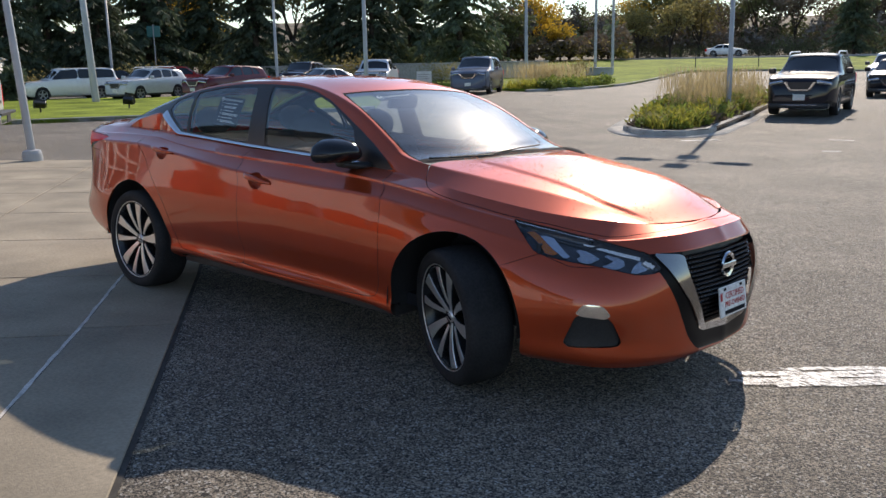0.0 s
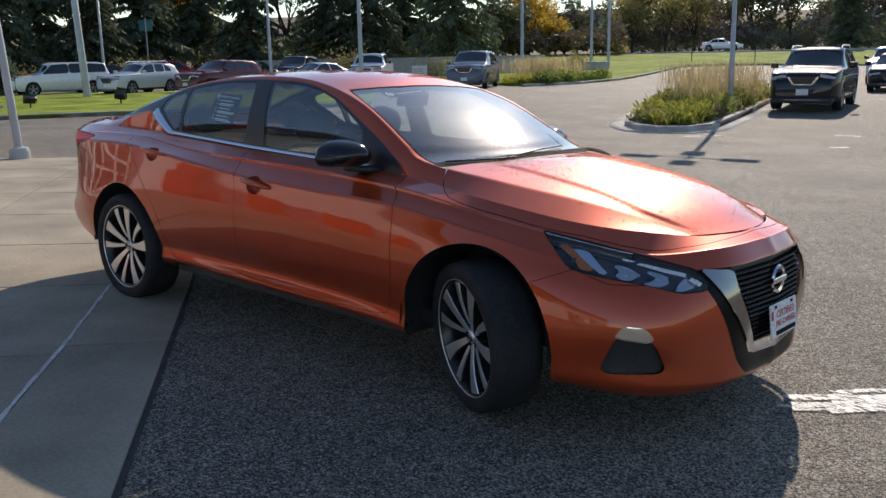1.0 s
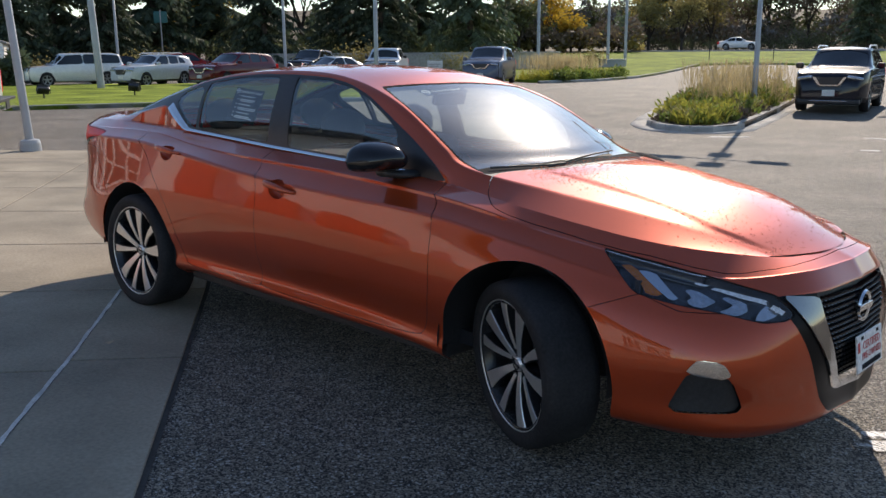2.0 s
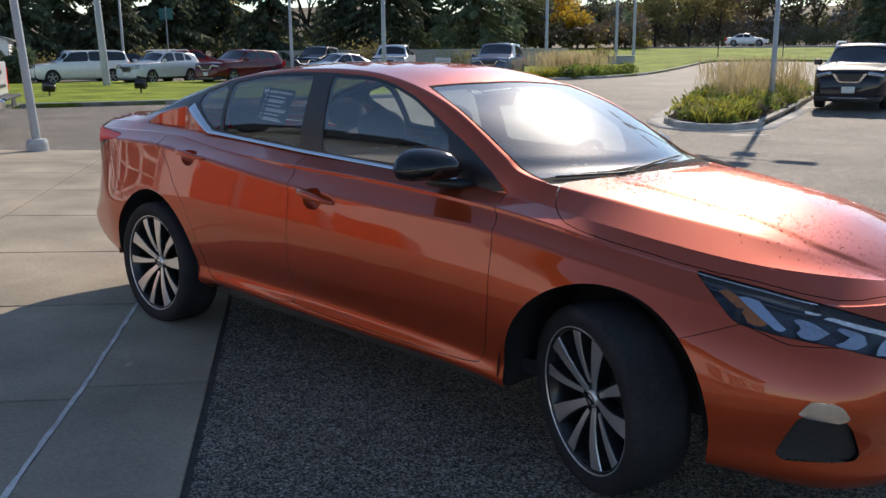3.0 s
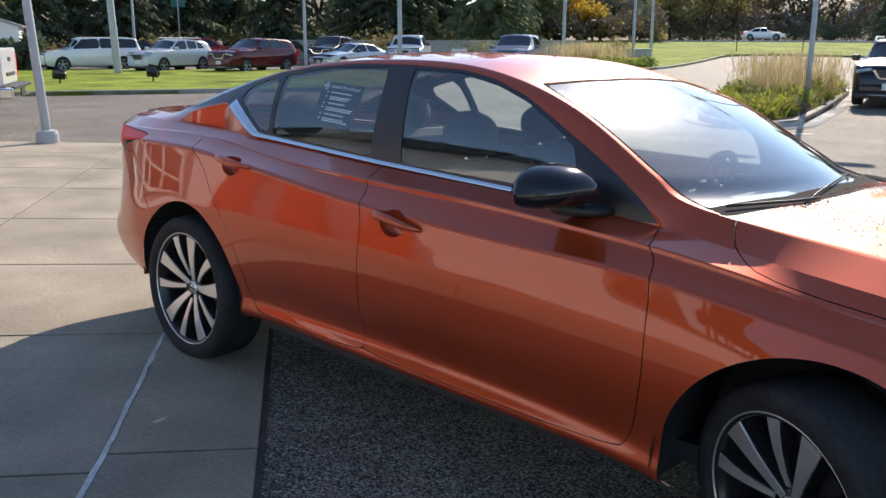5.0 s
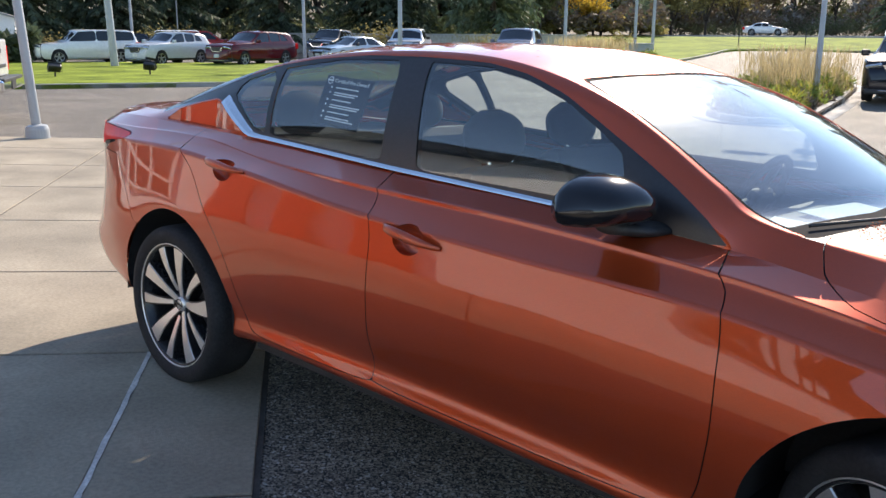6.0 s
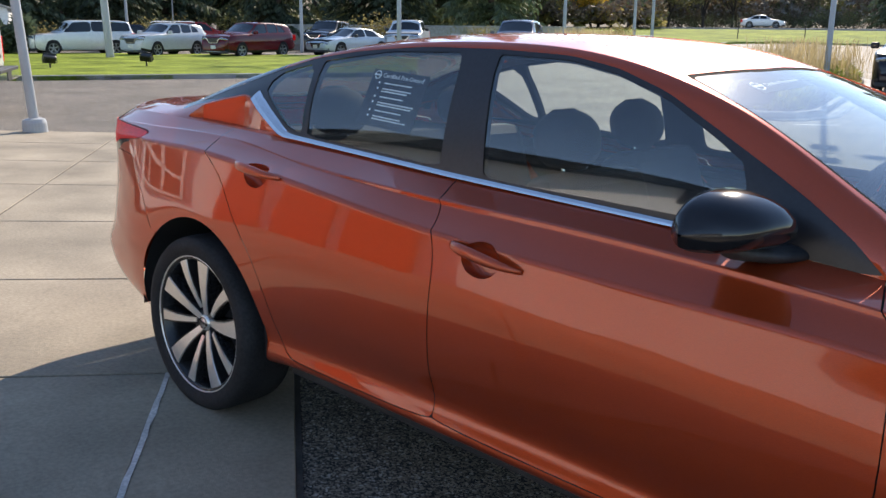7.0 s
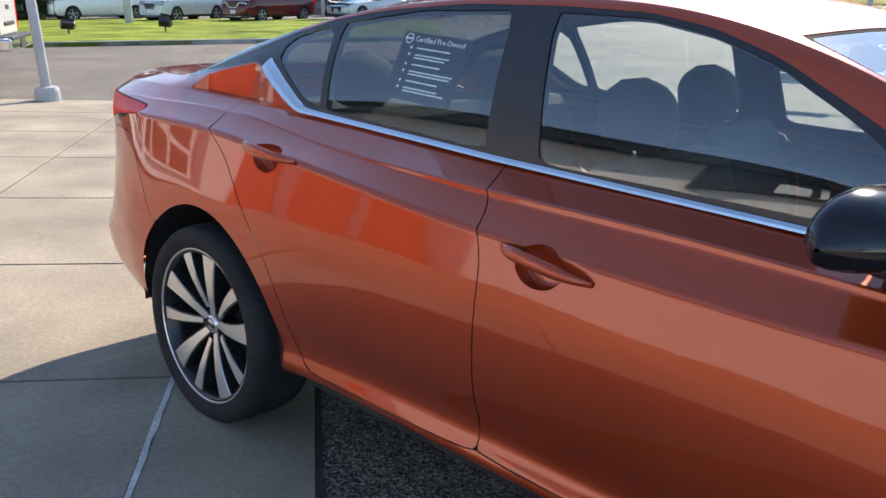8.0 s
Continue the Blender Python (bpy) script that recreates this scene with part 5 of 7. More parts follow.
VERGE = [(-31, -4.5), (-24.9, 7.5), (-22.0, 12.9), (-19.6, 17.4), (-19.4, 18.6), (-29.5, 29.0), (-33.5, 27.0), (-43, 18.5), (-52, 9.5)]
sheet("lawn", VERGE, M["lawn"], 0.12, "mown green grass strip between kerb and parked cars", "lawn")
kerb("kerb", VERGE[:5], "grey concrete kerb along the grass strip")
ISLAND = [(-5.32, 16.12), (-5.52, 15.22), (-6.07, 14.77), (-6.77, 14.97), (-7.47, 15.72), (-8.27, 17.42), (-9.47, 20.72), (-10.77, 24.72), (-10.37, 27.72), (-8.67, 28.52), (-7.67, 25.72), (-6.27, 20.72)]
sheet("planting_bed", ISLAND, M["mulch"], 0.13, "dark mulched bed of a kerbed parking island", "planting bed", 0.6)
kerb("kerb", ISLAND[::-1], "pale rounded concrete kerb round the planted island", closed=True)
sheet("gutter", [(-4.97, 16.1), (-5.22, 15.0), (-6.02, 14.35), (-6.97, 14.6), (-7.82, 15.5), (-8.62, 17.3), (-9.82, 20.6), (-11.12, 24.7), (-10.62, 28.1), (-8.52, 28.8), (-7.32, 25.7), (-5.92, 20.7)], M["kerb"], 0.012, "pale concrete gutter band round the island", "gutter", 0.6)
LAWN_FAR = [(-24.2, 34.2), (-23.4, 38.5), (-24.2, 44.0), (-26.6, 53), (-28.7, 60.5), (-27.0, 62.8), (-22.8, 64.2), (0, 66), (25, 70), (25, 98), (-12, 94), (-40, 88), (-76, 72), (-70, 60), (-50, 48), (-36, 41)]
sheet("lawn", LAWN_FAR, M["lawn"], 0.13, "green lawn with a planted point beyond the drive", "lawn", 2.0)
kerb("kerb", LAWN_FAR[:9], "concrete kerb along the far lawn")
sheet("road", [(-110, 69), (-60, 84.5), (-40, 91), (-12, 97), (30, 101.5), (60, 101.5), (60, 124), (28, 124), (-14, 119), (-44, 113), (-64, 106), (-112, 92)], M["far_road"], 0.26, "pale grey public road beyond the lawn", "road", 3.0)
sheet("lawn", [(-120, 92), (-64, 107), (-44, 114), (-14, 120), (28, 125), (80, 125), (90, 175), (-150, 170)], M["lawn"], 0.08, "rough grass under the far trees", "lawn", 6.0)
sheet("lawn", [(-36, 41.5), (-50, 48.5), (-78, 84), (-125, 80), (-120, 30), (-80, -8), (-58, 4), (-50, 22), (-42, 34)], M["leaf_brown"], 0.05, "leaf-strewn rough ground below the spruces", "lawn", 4.0)


# ---- poles ----
def lamp_post(x, y, height, radius, label, lean=0.0, heads=0, shoe=True, lift=0.0, head_turn=20):
    z = ground_height(x, y) + lift
    post = thing("lamp_post", pose(x, y, z, -lean * 0.67, lean * 0.74, 0), label, "lamp post", "lamp posts")
    bm = bmesh.new()
    tube(bm, [((0, 0, -0.1), radius, radius, None), ((0, 0, 0.3), radius, radius, None), ((0, 0, height), radius * 0.6, radius * 0.6, None)], 20)
    part("shaft", bm, M["galv"], post, smooth=True)
    if shoe:
        bm = bmesh.new()
        tube(bm, [((0, 0, -0.1), radius * 2.45, radius * 2.45, None), ((0, 0, 0.12), radius * 2.45, radius * 2.45, None), ((0, 0, 0.17), radius * 2.2, radius * 2.2, None), ((0, 0, 0.19), radius * 1.2, radius * 1.2, None)], 24)
        part("base_cover", bm, M["galv"], post, "grey round base cover", smooth=False)
    for k in range(heads):
        a = radians(head_turn + 360 * k / heads)
        bm = bmesh.new()
        tube(bm, [((0, 0, 0), 0.035, 0.035, Matrix.Rotation(a, 4, "Z") @ Matrix.Rotation(radians(90), 4, "Y")), ((0.6 * math.cos(a), 0.6 * math.sin(a), 0.05), 0.03, 0.03, Matrix.Rotation(a, 4, "Z") @ Matrix.Rotation(radians(90), 4, "Y"))], 8)
        bmesh.ops.translate(bm, verts=bm.verts, vec=(0, 0, height - 0.1))
        part("arm", bm, M["galv"], post)
        bm = bmesh.new()
        box(bm, (-0.32, -0.2, -0.07), (0.32, 0.2, 0.07), 0.03, pose(0.85 * math.cos(a), 0.85 * math.sin(a), height - 0.03, 0, 0, math.degrees(a)))
        part("lamp_head", bm, M["dark_metal"], post)
    return post


lamp_post(-10.25, 2.28, 8.7, 0.062, "grey painted steel lamp post on the concrete apron", lean=-3.2)
lamp_post(-36.7, 16.9, 11.0, 0.175, "thick pale grey post standing on the grass strip", lean=-2.0, shoe=False)
lamp_post(-7.0, 20.7, 6.7, 0.075, "grey lamp post with four heads in the planted island", heads=4, shoe=False)
lamp_post(-52.2, 26.1, 7.2, 0.10, "slim grey lamp post behind the parked cars", heads=2, shoe=False)
lamp_post(-40.1, 30.3, 8.5, 0.10, "slim grey lamp post behind the parked cars", heads=2, shoe=False)
lamp_post(-30.0, 28.2, 8.5, 0.12, "pale lamp post beside the parked cars", heads=2)
lamp_post(-31.9, 44.5, 8.5, 0.12, "grey lamp post on the far lawn", heads=2)
lamp_post(-33.6, 55.6, 12.0, 0.12, "white flagpole on the far lawn", shoe=False)
lamp_post(-32.7, 56.6, 12.0, 0.12, "white flagpole on the far lawn", shoe=False)
lamp_post(-14.3, 62.0, 9.0, 0.10, "thin grey lamp post beyond the parked cars", heads=2, shoe=False)


def floodlight(x, y, turn, tilt):
    holder = thing("floodlight", pose(x, y, ground_height(x, y) + 0.12, 0, 0, turn), "small black ground floodlight tilted on a stake in the grass", "floodlight", "ground floodlights")
    bm = bmesh.new()
    tube(bm, [((0, 0, -0.05), 0.03, 0.03, None), ((0, 0, 0.14), 0.03, 0.03, None), ((0, -0.02, 0.19), 0.05, 0.05, None)], 10)
    part("stake", bm, M["dark_metal"], holder)
    tip = pose(0, 0, 0.30, tilt, 8, 0)
    bm = bmesh.new()
    box(bm, (-0.20, -0.09, -0.13), (0.20, 0.09, 0.13), 0.03, tip)
    for k in range(5):
        box(bm, (-0.16 + k * 0.075, -0.13, -0.10), (-0.145 + k * 0.075, -0.08, 0.10), 0.0, tip)
    part("housing", bm, M["dark_metal"], holder)
    bm = bmesh.new()
    box(bm, (-0.22, 0.09, -0.15), (0.22, 0.115, 0.15), 0.01, tip)
    part("bezel", bm, M["dark_metal"], holder)
    bm = bmesh.new()
    box(bm, (-0.17, 0.11, -0.10), (0.17, 0.122, 0.10), 0.004, tip)
    part("lens", bm, M["dark_glass"], holder)
    bm = bmesh.new()
    for e in (-0.235, 0.215):
        box(bm, (e, -0.02, 0.16), (e + 0.02, 0.02, 0.34), 0.004)
    box(bm, (-0.235, -0.02, 0.155), (0.235, 0.02, 0.172), 0.004)
    part("bracket", bm, M["dark_metal"], holder)


floodlight(-28.4, 14.0, 40, 35)
floodlight(-29.0, 10.8, 75, 40)


# ---- parked vehicles ----
def vehicle(name, m, label, paint, length, width, height, profile, belt, windows, tall_nose=0.0, wheel_r=0.36, floor=0.26, truck_tail=False, rails=False, plate=True, chrome_grille=True):
    """profile: (x share from tail 0 to nose 1, height, half width share at the top) along the roof line; windows: side outlines as (x share, height share between belt and roof)."""
    car_ob = thing(name, m, label, "truck" if "pickup" in name else "car", "parked vehicles")
    n = 64
    xs = np.linspace(0, 1, n + 1)
    px, pz, pw = (np.array([p[k] for p in profile]) for k in range(3))
    bm = bmesh.new()
    grid = []

    def roofline(u):
        return float(np.interp(u, px, pz)), float(np.interp(u, px, pw))

    def half(u):
        return width / 2 * (1 - 0.22 * max(0, (u - 0.86) / 0.14) ** 2.2 - 0.14 * max(0, (0.1 - u) / 0.1) ** 2)

    crown = 0.045
    for u in xs:
        top, wtop = roofline(u)
        w = half(u)
        shoulder = min(belt, top - 0.03)
        low_z = floor + 0.10 * max(0, (u - 0.9) / 0.1) + 0.10 * max(0, (0.08 - u) / 0.08)
        ring = [(0.0, low_z), (w * 0.93, low_z), (w * 0.985, low_z + 0.10), (w, 0.55 * shoulder + 0.12), (w * 0.985, shoulder - 0.06), (w * 0.955, shoulder)]
        for f in (0.25, 0.5, 0.75, 1.0):
            ring.append((w * 0.955 + (w * wtop - w * 0.955) * f, shoulder + (top - crown - shoulder) * f))
        for f in (0.85, 0.6, 0.3, 0.0):
            ring.append((w * wtop * f, top - crown * f**2.5))
        sweep = 0.17 * smoothstep(0.45, 0.60, u)
        grid.append([bm.verts.new(((u - 0.5) * length - sweep * (y / w) ** 2 * smoothstep(belt, belt + 0.3, z), -y, z)) for y, z in ring])
    sides_f, tops_f = [], []
    for a, b in zip(grid, grid[1:]):
        for k in range(len(a) - 1):
            f = bm.faces.new((a[k], b[k], b[k + 1], a[k + 1]))
            (tops_f if k >= 9 else sides_f).append(f)
    ends = [bm.faces.new(grid[0]), bm.faces.new(grid[-1][::-1])]
    bm.normal_update()
    hubs = [(-0.5 + 0.205) * length, (-0.5 + 0.805) * length]
    for h in hubs:
        _, sides_f = cut(bm, sides_f, lambda p: math.hypot(p.x - h, p.z - wheel_r) - wheel_r * 1.14)
    got = []
    for win in windows:
        poly = []
        for u, f in win:
            top, _ = roofline(u)
            poly.append(((u - 0.5) * length, belt + (top - belt) * f))
        inside, sides_f = cut(bm, sides_f, side_view(poly))
        got.append(inside)
    glass_t = []
    steep = [k for k in range(len(profile) - 1) if abs(profile[k + 1][1] - profile[k][1]) > 0.25 and 0.02 < profile[k][0] and profile[k + 1][0] < 0.95]
    for k in steep:
        a, b = profile[k][0] + 0.012, profile[k + 1][0] - 0.012
        inside, tops_f = cut(bm, tops_f, plan_view([((a - 0.5) * length, 0.2), ((b - 0.5) * length, 0.2), ((b - 0.5) * length, -width * 0.40), ((a - 0.5) * length, -width * 0.36)]))
        glass_t.append(inside)
    bm.normal_update()
    sill, upper = apart(sides_f, lambda c: c.z < (0.44 if height > 1.6 and paint != "white" else 0.0))
    for sg in (1, -1):
        if sill:
            w = take(bm, sill, -0.006)
            for v in w.verts:
                v.co.y *= sg
            part("sill_cladding", w, M["black_plastic"], car_ob, "black lower cladding")
    whole = take(bm, upper + tops_f + ends)
    mirrored(whole)
    bmesh.ops.remove_doubles(whole, verts=[v for v in whole.verts if abs(v.co.y) < 0.002], dist=0.002)
    part("body", whole, M["paint_" + paint], car_ob)
    for inside in got:
        for s in (1, -1):
            w = take(bm, inside, 0.012)
            for v in w.verts:
                v.co.y *= s
            part("window", w, M["dark_glass"], car_ob)
    for inside in glass_t:
        w = take(bm, inside, 0.01)
        mirrored(w)
        part("windscreen", w, M["dark_glass"], car_ob)
    bm.free()
    for h in hubs:
        for s in (-1, 1):
            wheel_ob = new("wheel")
            wheel_ob.parent, wheel_ob.matrix_local = car_ob, pose(h, s * (width / 2 - 0.13), wheel_r)
            flip = Matrix.Diagonal((1, -s, 1, 1))
            t = bmesh.new()
            lathe(t, [(wheel_r * 0.66, -0.105), (wheel_r * 0.93, -0.12), (wheel_r, -0.09), (wheel_r, 0.10), (wheel_r * 0.6, 0.11)], 28, flip)
            part("tyre", t, M["tyre"], wheel_ob, smooth=True)
            t = bmesh.new()
            lathe(t, [(0.0, -0.02), (wheel_r * 0.64, -0.02), (wheel_r * 0.67, -0.108)], 28, flip)
            part("rim_well", t, M["wheel_black"], wheel_ob)
            t = bmesh.new()
            for k in range(5):
                box(t, (-0.032, -0.09, 0.0), (0.032, -0.06, wheel_r * 0.66), m=flip @ Matrix.Rotation(2 * math.pi * k / 5, 4, "Y"))
            lathe(t, [(wheel_r * 0.60, -0.10), (wheel_r * 0.675, -0.112), (wheel_r * 0.68, -0.09)], 28, flip)
            part("rim", t, M["alloy_grey"], wheel_ob)
    x1, x0 = length / 2, -length / 2
    nose_z = float(np.interp(0.965, px, pz))
    t = bmesh.new()
    box(t, (x0 + 0.1, -width / 2 + 0.12, floor + 0.02), (x1 - 0.15, width / 2 - 0.12, belt - 0.1))
    part("underbody", t, M["black_plastic"], car_ob)
    t = bmesh.new()
    prism(t, [(-width * 0.22, nose_z - 0.11), (width * 0.22, nose_z - 0.11), (width * 0.15, nose_z - 0.36), (-width * 0.15, nose_z - 0.36)], 0.03, pose(x1 + 0.012, 0, 0, 0, 0, 90))
    part("grille", t, M["black_satin"], car_ob)
    if chrome_grille:
        t = bmesh.new()
        for s in (-1, 1):
            prism(t, [(s * width * 0.225, nose_z - 0.11), (s * width * 0.185, nose_z - 0.11), (s * width * 0.115, nose_z - 0.31), (s * width * 0.145, nose_z - 0.31)], 0.035, pose(x1 + 0.02, 0, 0, 0, 0, 90))
        box(t, (x1 - 0.02, -width * 0.125, nose_z - 0.335), (x1 + 0.022, width * 0.125, nose_z - 0.30))
        bmesh.ops.recalc_face_normals(t, faces=t.faces)
        part("grille_trim", t, M["chrome"], car_ob)
    for s in (-1, 1):
        t = bmesh.new()
        box(t, (-0.20, -0.20, -0.05), (0.05, 0.20, 0.05), 0.04, pose(x1 - 0.04, s * width * 0.335, nose_z - 0.13, 0, 0, s * 24) @ pose(0, 0, 0, -s * 10, -18, 0))
        part("headlamp", t, M["lamp_silver"], car_ob)
        t = bmesh.new()
        lamp_w = 0.035 if truck_tail else 0.10
        box(t, (x0 - 0.012, s * width * (0.45 if truck_tail else 0.425) - lamp_w, belt - (0.48 if truck_tail else 0.32)), (x0 + (0.08 if truck_tail else 0.22), s * width * (0.45 if truck_tail else 0.425) + lamp_w, belt - 0.04), 0.03)
        part("tail_lamp", t, M["red_lens"], car_ob)
        t = bmesh.new()
        xm = (float(px[np.argmax(pz)]) - 0.5) * length + length * 0.16
        box(t, (xm - 0.08, s * (width / 2 + 0.12) - 0.10, belt + 0.0), (xm + 0.08, s * (width / 2 + 0.12) + 0.10, belt + 0.16), 0.04)
        part("door_mirror", t, M["paint_" + paint] if paint != "ice" else M["black_plastic"], car_ob)
    t = bmesh.new()
    box(t, (x1 - 0.20, -width * 0.42, 0.22), (x1 + 0.015, width * 0.42, 0.36), 0.04)
    part("lower_bumper", t, M["black_plastic"], car_ob)
    t = bmesh.new()
    box(t, (x1 + 0.005, -width * 0.25, 0.30), (x1 + 0.03, width * 0.25, 0.325), 0.008)
    part("bumper_trim", t, M["chrome"], car_ob)
    if plate:
        t = bmesh.new()
        box(t, (x1 + 0.01, -0.155, 0.44), (x1 + 0.03, 0.155, 0.60), 0.004)
        part("number_plate", t, M["sign_white"], car_ob)
    if truck_tail:
        t = bmesh.new()
        box(t, (x0 - 0.03, -width * 0.36, 0.66), (x0 + 0.05, width * 0.36, belt + 0.06), 0.03)
        gate = part("tailgate", t, M["paint_" + paint], car_ob)
        t = bmesh.new()
        box(t, (x0 - 0.04, -0.13, belt - 0.16), (x0 - 0.025, 0.13, belt - 0.09), 0.01)
        part("gate_handle", t, M["black_plastic"], gate, "black tailgate handle")
        t = bmesh.new()
        box(t, (x0 - 0.05, -width * 0.2, 0.80), (x0 - 0.02, width * 0.2, 0.86), 0.01)
        part("gate_mark", t, M["black_plastic"], gate)
        t = bmesh.new()
        box(t, (x0 - 0.20, -width * 0.49, 0.44), (x0 + 0.10, width * 0.49, 0.64), 0.04)
        bumper = part("rear_bumper", t, M["chrome"], car_ob, "bright step bumper")
        t = bmesh.new()
        box(t, (x0 - 0.215, -width * 0.46, 0.60), (x0 + 0.02, width * 0.46, 0.655), 0.01)
        part("step_pad", t, M["black_plastic"], bumper)
        t = bmesh.new()
        box(t, (x0 - 0.21, -0.20, 0.46), (x0 - 0.17, 0.20, 0.61), 0.01)
        part("plate_recess", t, M["black_plastic"], bumper)
    if rails:
        for s in (-1, 1):
            t = bmesh.new()
            r0, r1 = [p for p in profile if p[1] > height - 0.08][0][0], [p for p in profile if p[1] > height - 0.08][-1][0]
            z0 = height
            tube(t, [(((r0 - 0.48) * length, s * width * 0.36, z0 - 0.03), 0.02, 0.02, Matrix.Rotation(radians(90), 4, "Y")), (((r0 - 0.44) * length, s * width * 0.36, z0 + 0.045), 0.02, 0.02, Matrix.Rotation(radians(90), 4, "Y")), (((r1 - 0.54) * length, s * width * 0.36, z0 + 0.045), 0.02, 0.02, Matrix.Rotation(radians(90), 4, "Y")), (((r1 - 0.50) * length, s * width * 0.36, z0 - 0.03), 0.02, 0.02, Matrix.Rotation(radians(90), 4, "Y"))], 8)
            part("roof_rail", t, M["machined"], car_ob)
    return car_ob


SUV = [(0.0, 0.95, 0.88), (0.02, 1.14, 0.88), (0.07, 1.52, 0.78), (0.14, 1.63, 0.76), (0.30, 1.68, 0.74), (0.48, 1.70, 0.74), (0.56, 1.655, 0.74), (0.70, 1.20, 0.84), (0.75, 1.165, 0.86), (0.83, 1.14, 0.86), (0.91, 1.10, 0.85), (0.96, 1.05, 0.84), (0.985, 0.97, 0.82), (1.0, 0.74, 0.80)]
SUV_WIN = [[(0.15, 0.16), (0.19, 0.66), (0.25, 0.80), (0.262, 0.12)], [(0.275, 0.12), (0.265, 0.80), (0.41, 0.84), (0.42, 0.08)], [(0.435, 0.08), (0.425, 0.84), (0.53, 0.82), (0.655, 0.28), (0.66, 0.06)]]
WAGON = [(0.0, 1.05, 0.88), (0.02, 1.20, 0.88), (0.05, 1.66, 0.80), (0.12, 1.72, 0.80), (0.58, 1.72, 0.80), (0.62, 1.68, 0.80), (0.725, 1.13, 0.88), (0.80, 1.08, 0.88), (0.97, 1.02, 0.88), (1.0, 0.88, 0.86)]
WAGON_WIN = [[(0.05, 0.1), (0.06, 0.86), (0.263, 0.88), (0.263, 0.08)], [(0.267, 0.08), (0.267, 0.88), (0.433, 0.88), (0.433, 0.06)], [(0.437, 0.06), (0.437, 0.88), (0.615, 0.84), (0.70, 0.20), (0.70, 0.06)]]
SALOON = [(0.0, 0.92, 0.84), (0.04, 1.02, 0.84), (0.15, 1.06, 0.82), (0.30, 1.40, 0.68), (0.45, 1.46, 0.68), (0.55, 1.43, 0.68), (0.72, 0.99, 0.84), (0.80, 0.95, 0.86), (0.96, 0.82, 0.84), (1.0, 0.70, 0.80)]
SALOON_WIN = [[(0.22, 0.1), (0.30, 0.76), (0.42, 0.84), (0.42, 0.08)], [(0.435, 0.08), (0.435, 0.85), (0.54, 0.80), (0.66, 0.25), (0.68, 0.06)]]
PICKUP = [(0.0, 1.33, 0.94), (0.01, 1.36, 0.94), (0.33, 1.38, 0.94), (0.34, 1.42, 0.90), (0.36, 1.88, 0.76), (0.42, 1.92, 0.76), (0.60, 1.92, 0.76), (0.64, 1.88, 0.76), (0.735, 1.32, 0.90), (0.80, 1.28, 0.92), (0.98, 1.18, 0.92), (1.0, 1.0, 0.90)]
PICKUP_WIN = [[(0.375, 0.06), (0.385, 0.84), (0.50, 0.86), (0.50, 0.05)], [(0.51, 0.05), (0.51, 0.86), (0.63, 0.82), (0.69, 0.3), (0.70, 0.05)]]


def at(x, y, heading):
    return pose(x, y, ground_height(x, y), 0, 0, heading)


vehicle("wagon", at(-43.7, 18.9, 262), "boxy white family wagon with dark glass, parked side-on behind the grass", "white", 5.12, 1.93, 1.74, WAGON, 1.12, WAGON_WIN)
vehicle("crossover", at(-39.6, 21.3, 284), "silver-white compact crossover with black lower trim, parked behind the grass", "silver", 4.40, 1.82, 1.64, [(u, z * 0.965, w) for u, z, w in SUV], 1.09, SUV_WIN, rails=True)
vehicle("crossover", at(-36.3, 24.0, 282), "dark red crossover with a chrome vee grille, parked behind the grass", "maroon", 4.90, 1.92, 1.70, SUV, 1.12, SUV_WIN)
vehicle("hatchback", at(-49.5, 25.3, 60), "dark hatchback half hidden behind the white wagon", "navy", 4.3, 1.8, 1.5, [(u, z * 0.9, w) for u, z, w in SUV], 0.95, SUV_WIN, plate=False)
vehicle("crossover", at(-49.9, 30.0, 60), "red crossover parked behind the silver one", "red", 4.6, 1.85, 1.68, SUV, 1.12, SUV_WIN, plate=False)
vehicle("crossover", at(-42.2, 34.0, 300), "black sport utility parked nose-out in the second row", "black", 4.9, 1.95, 1.85, [(u, z * 1.08, w) for u, z, w in SUV], 1.12, SUV_WIN)
vehicle("saloon", at(-34.7, 29.2, 272), "pale silver saloon parked past the dark red crossover", "ice", 4.8, 1.83, 1.45, SALOON, 0.96, SALOON_WIN)
vehicle("pickup", at(-34.8, 33.6, 308), "pale silver pickup parked nose-out", "ice", 5.6, 2.0, 1.9, [(u, z * 0.98, w) for u, z, w in PICKUP], 1.28, PICKUP_WIN)
vehicle("crossover", at(-26.2, 32.6, 299), "slate blue full-size sport utility with a chrome grille facing the drive", "slate", 5.3, 2.03, 1.93, [(u, z * 1.12, w) for u, z, w in SUV], 1.20, SUV_WIN, wheel_r=0.40)
vehicle("crossover", at(-5.5, 23.1, 281), "black compact crossover with roof rails parked beside the planted island", "black", 4.65, 1.84, 1.69, SUV, 1.12, SUV_WIN, rails=True)
vehicle("saloon", at(-6.4, 34.7, 281), "black saloon parked farther along the row", "black", 4.8, 1.84, 1.45, SALOON, 0.96, SALOON_WIN)
vehicle("crossover", at(-8.6, 42.0, 280), "silver crossover parked in the row behind", "ice", 4.65, 1.86, 1.70, SUV, 1.12, SUV_WIN)
vehicle("pickup", at(-15.26, 0.71, 240), "white pickup truck with red tail lamps and a bright step bumper", "white", 5.8, 2.02, 1.92, [(u, z * 0.93, w) for u, z, w in PICKUP], 1.20, PICKUP_WIN, wheel_r=0.40, plate=False, floor=0.50, truck_tail=True)
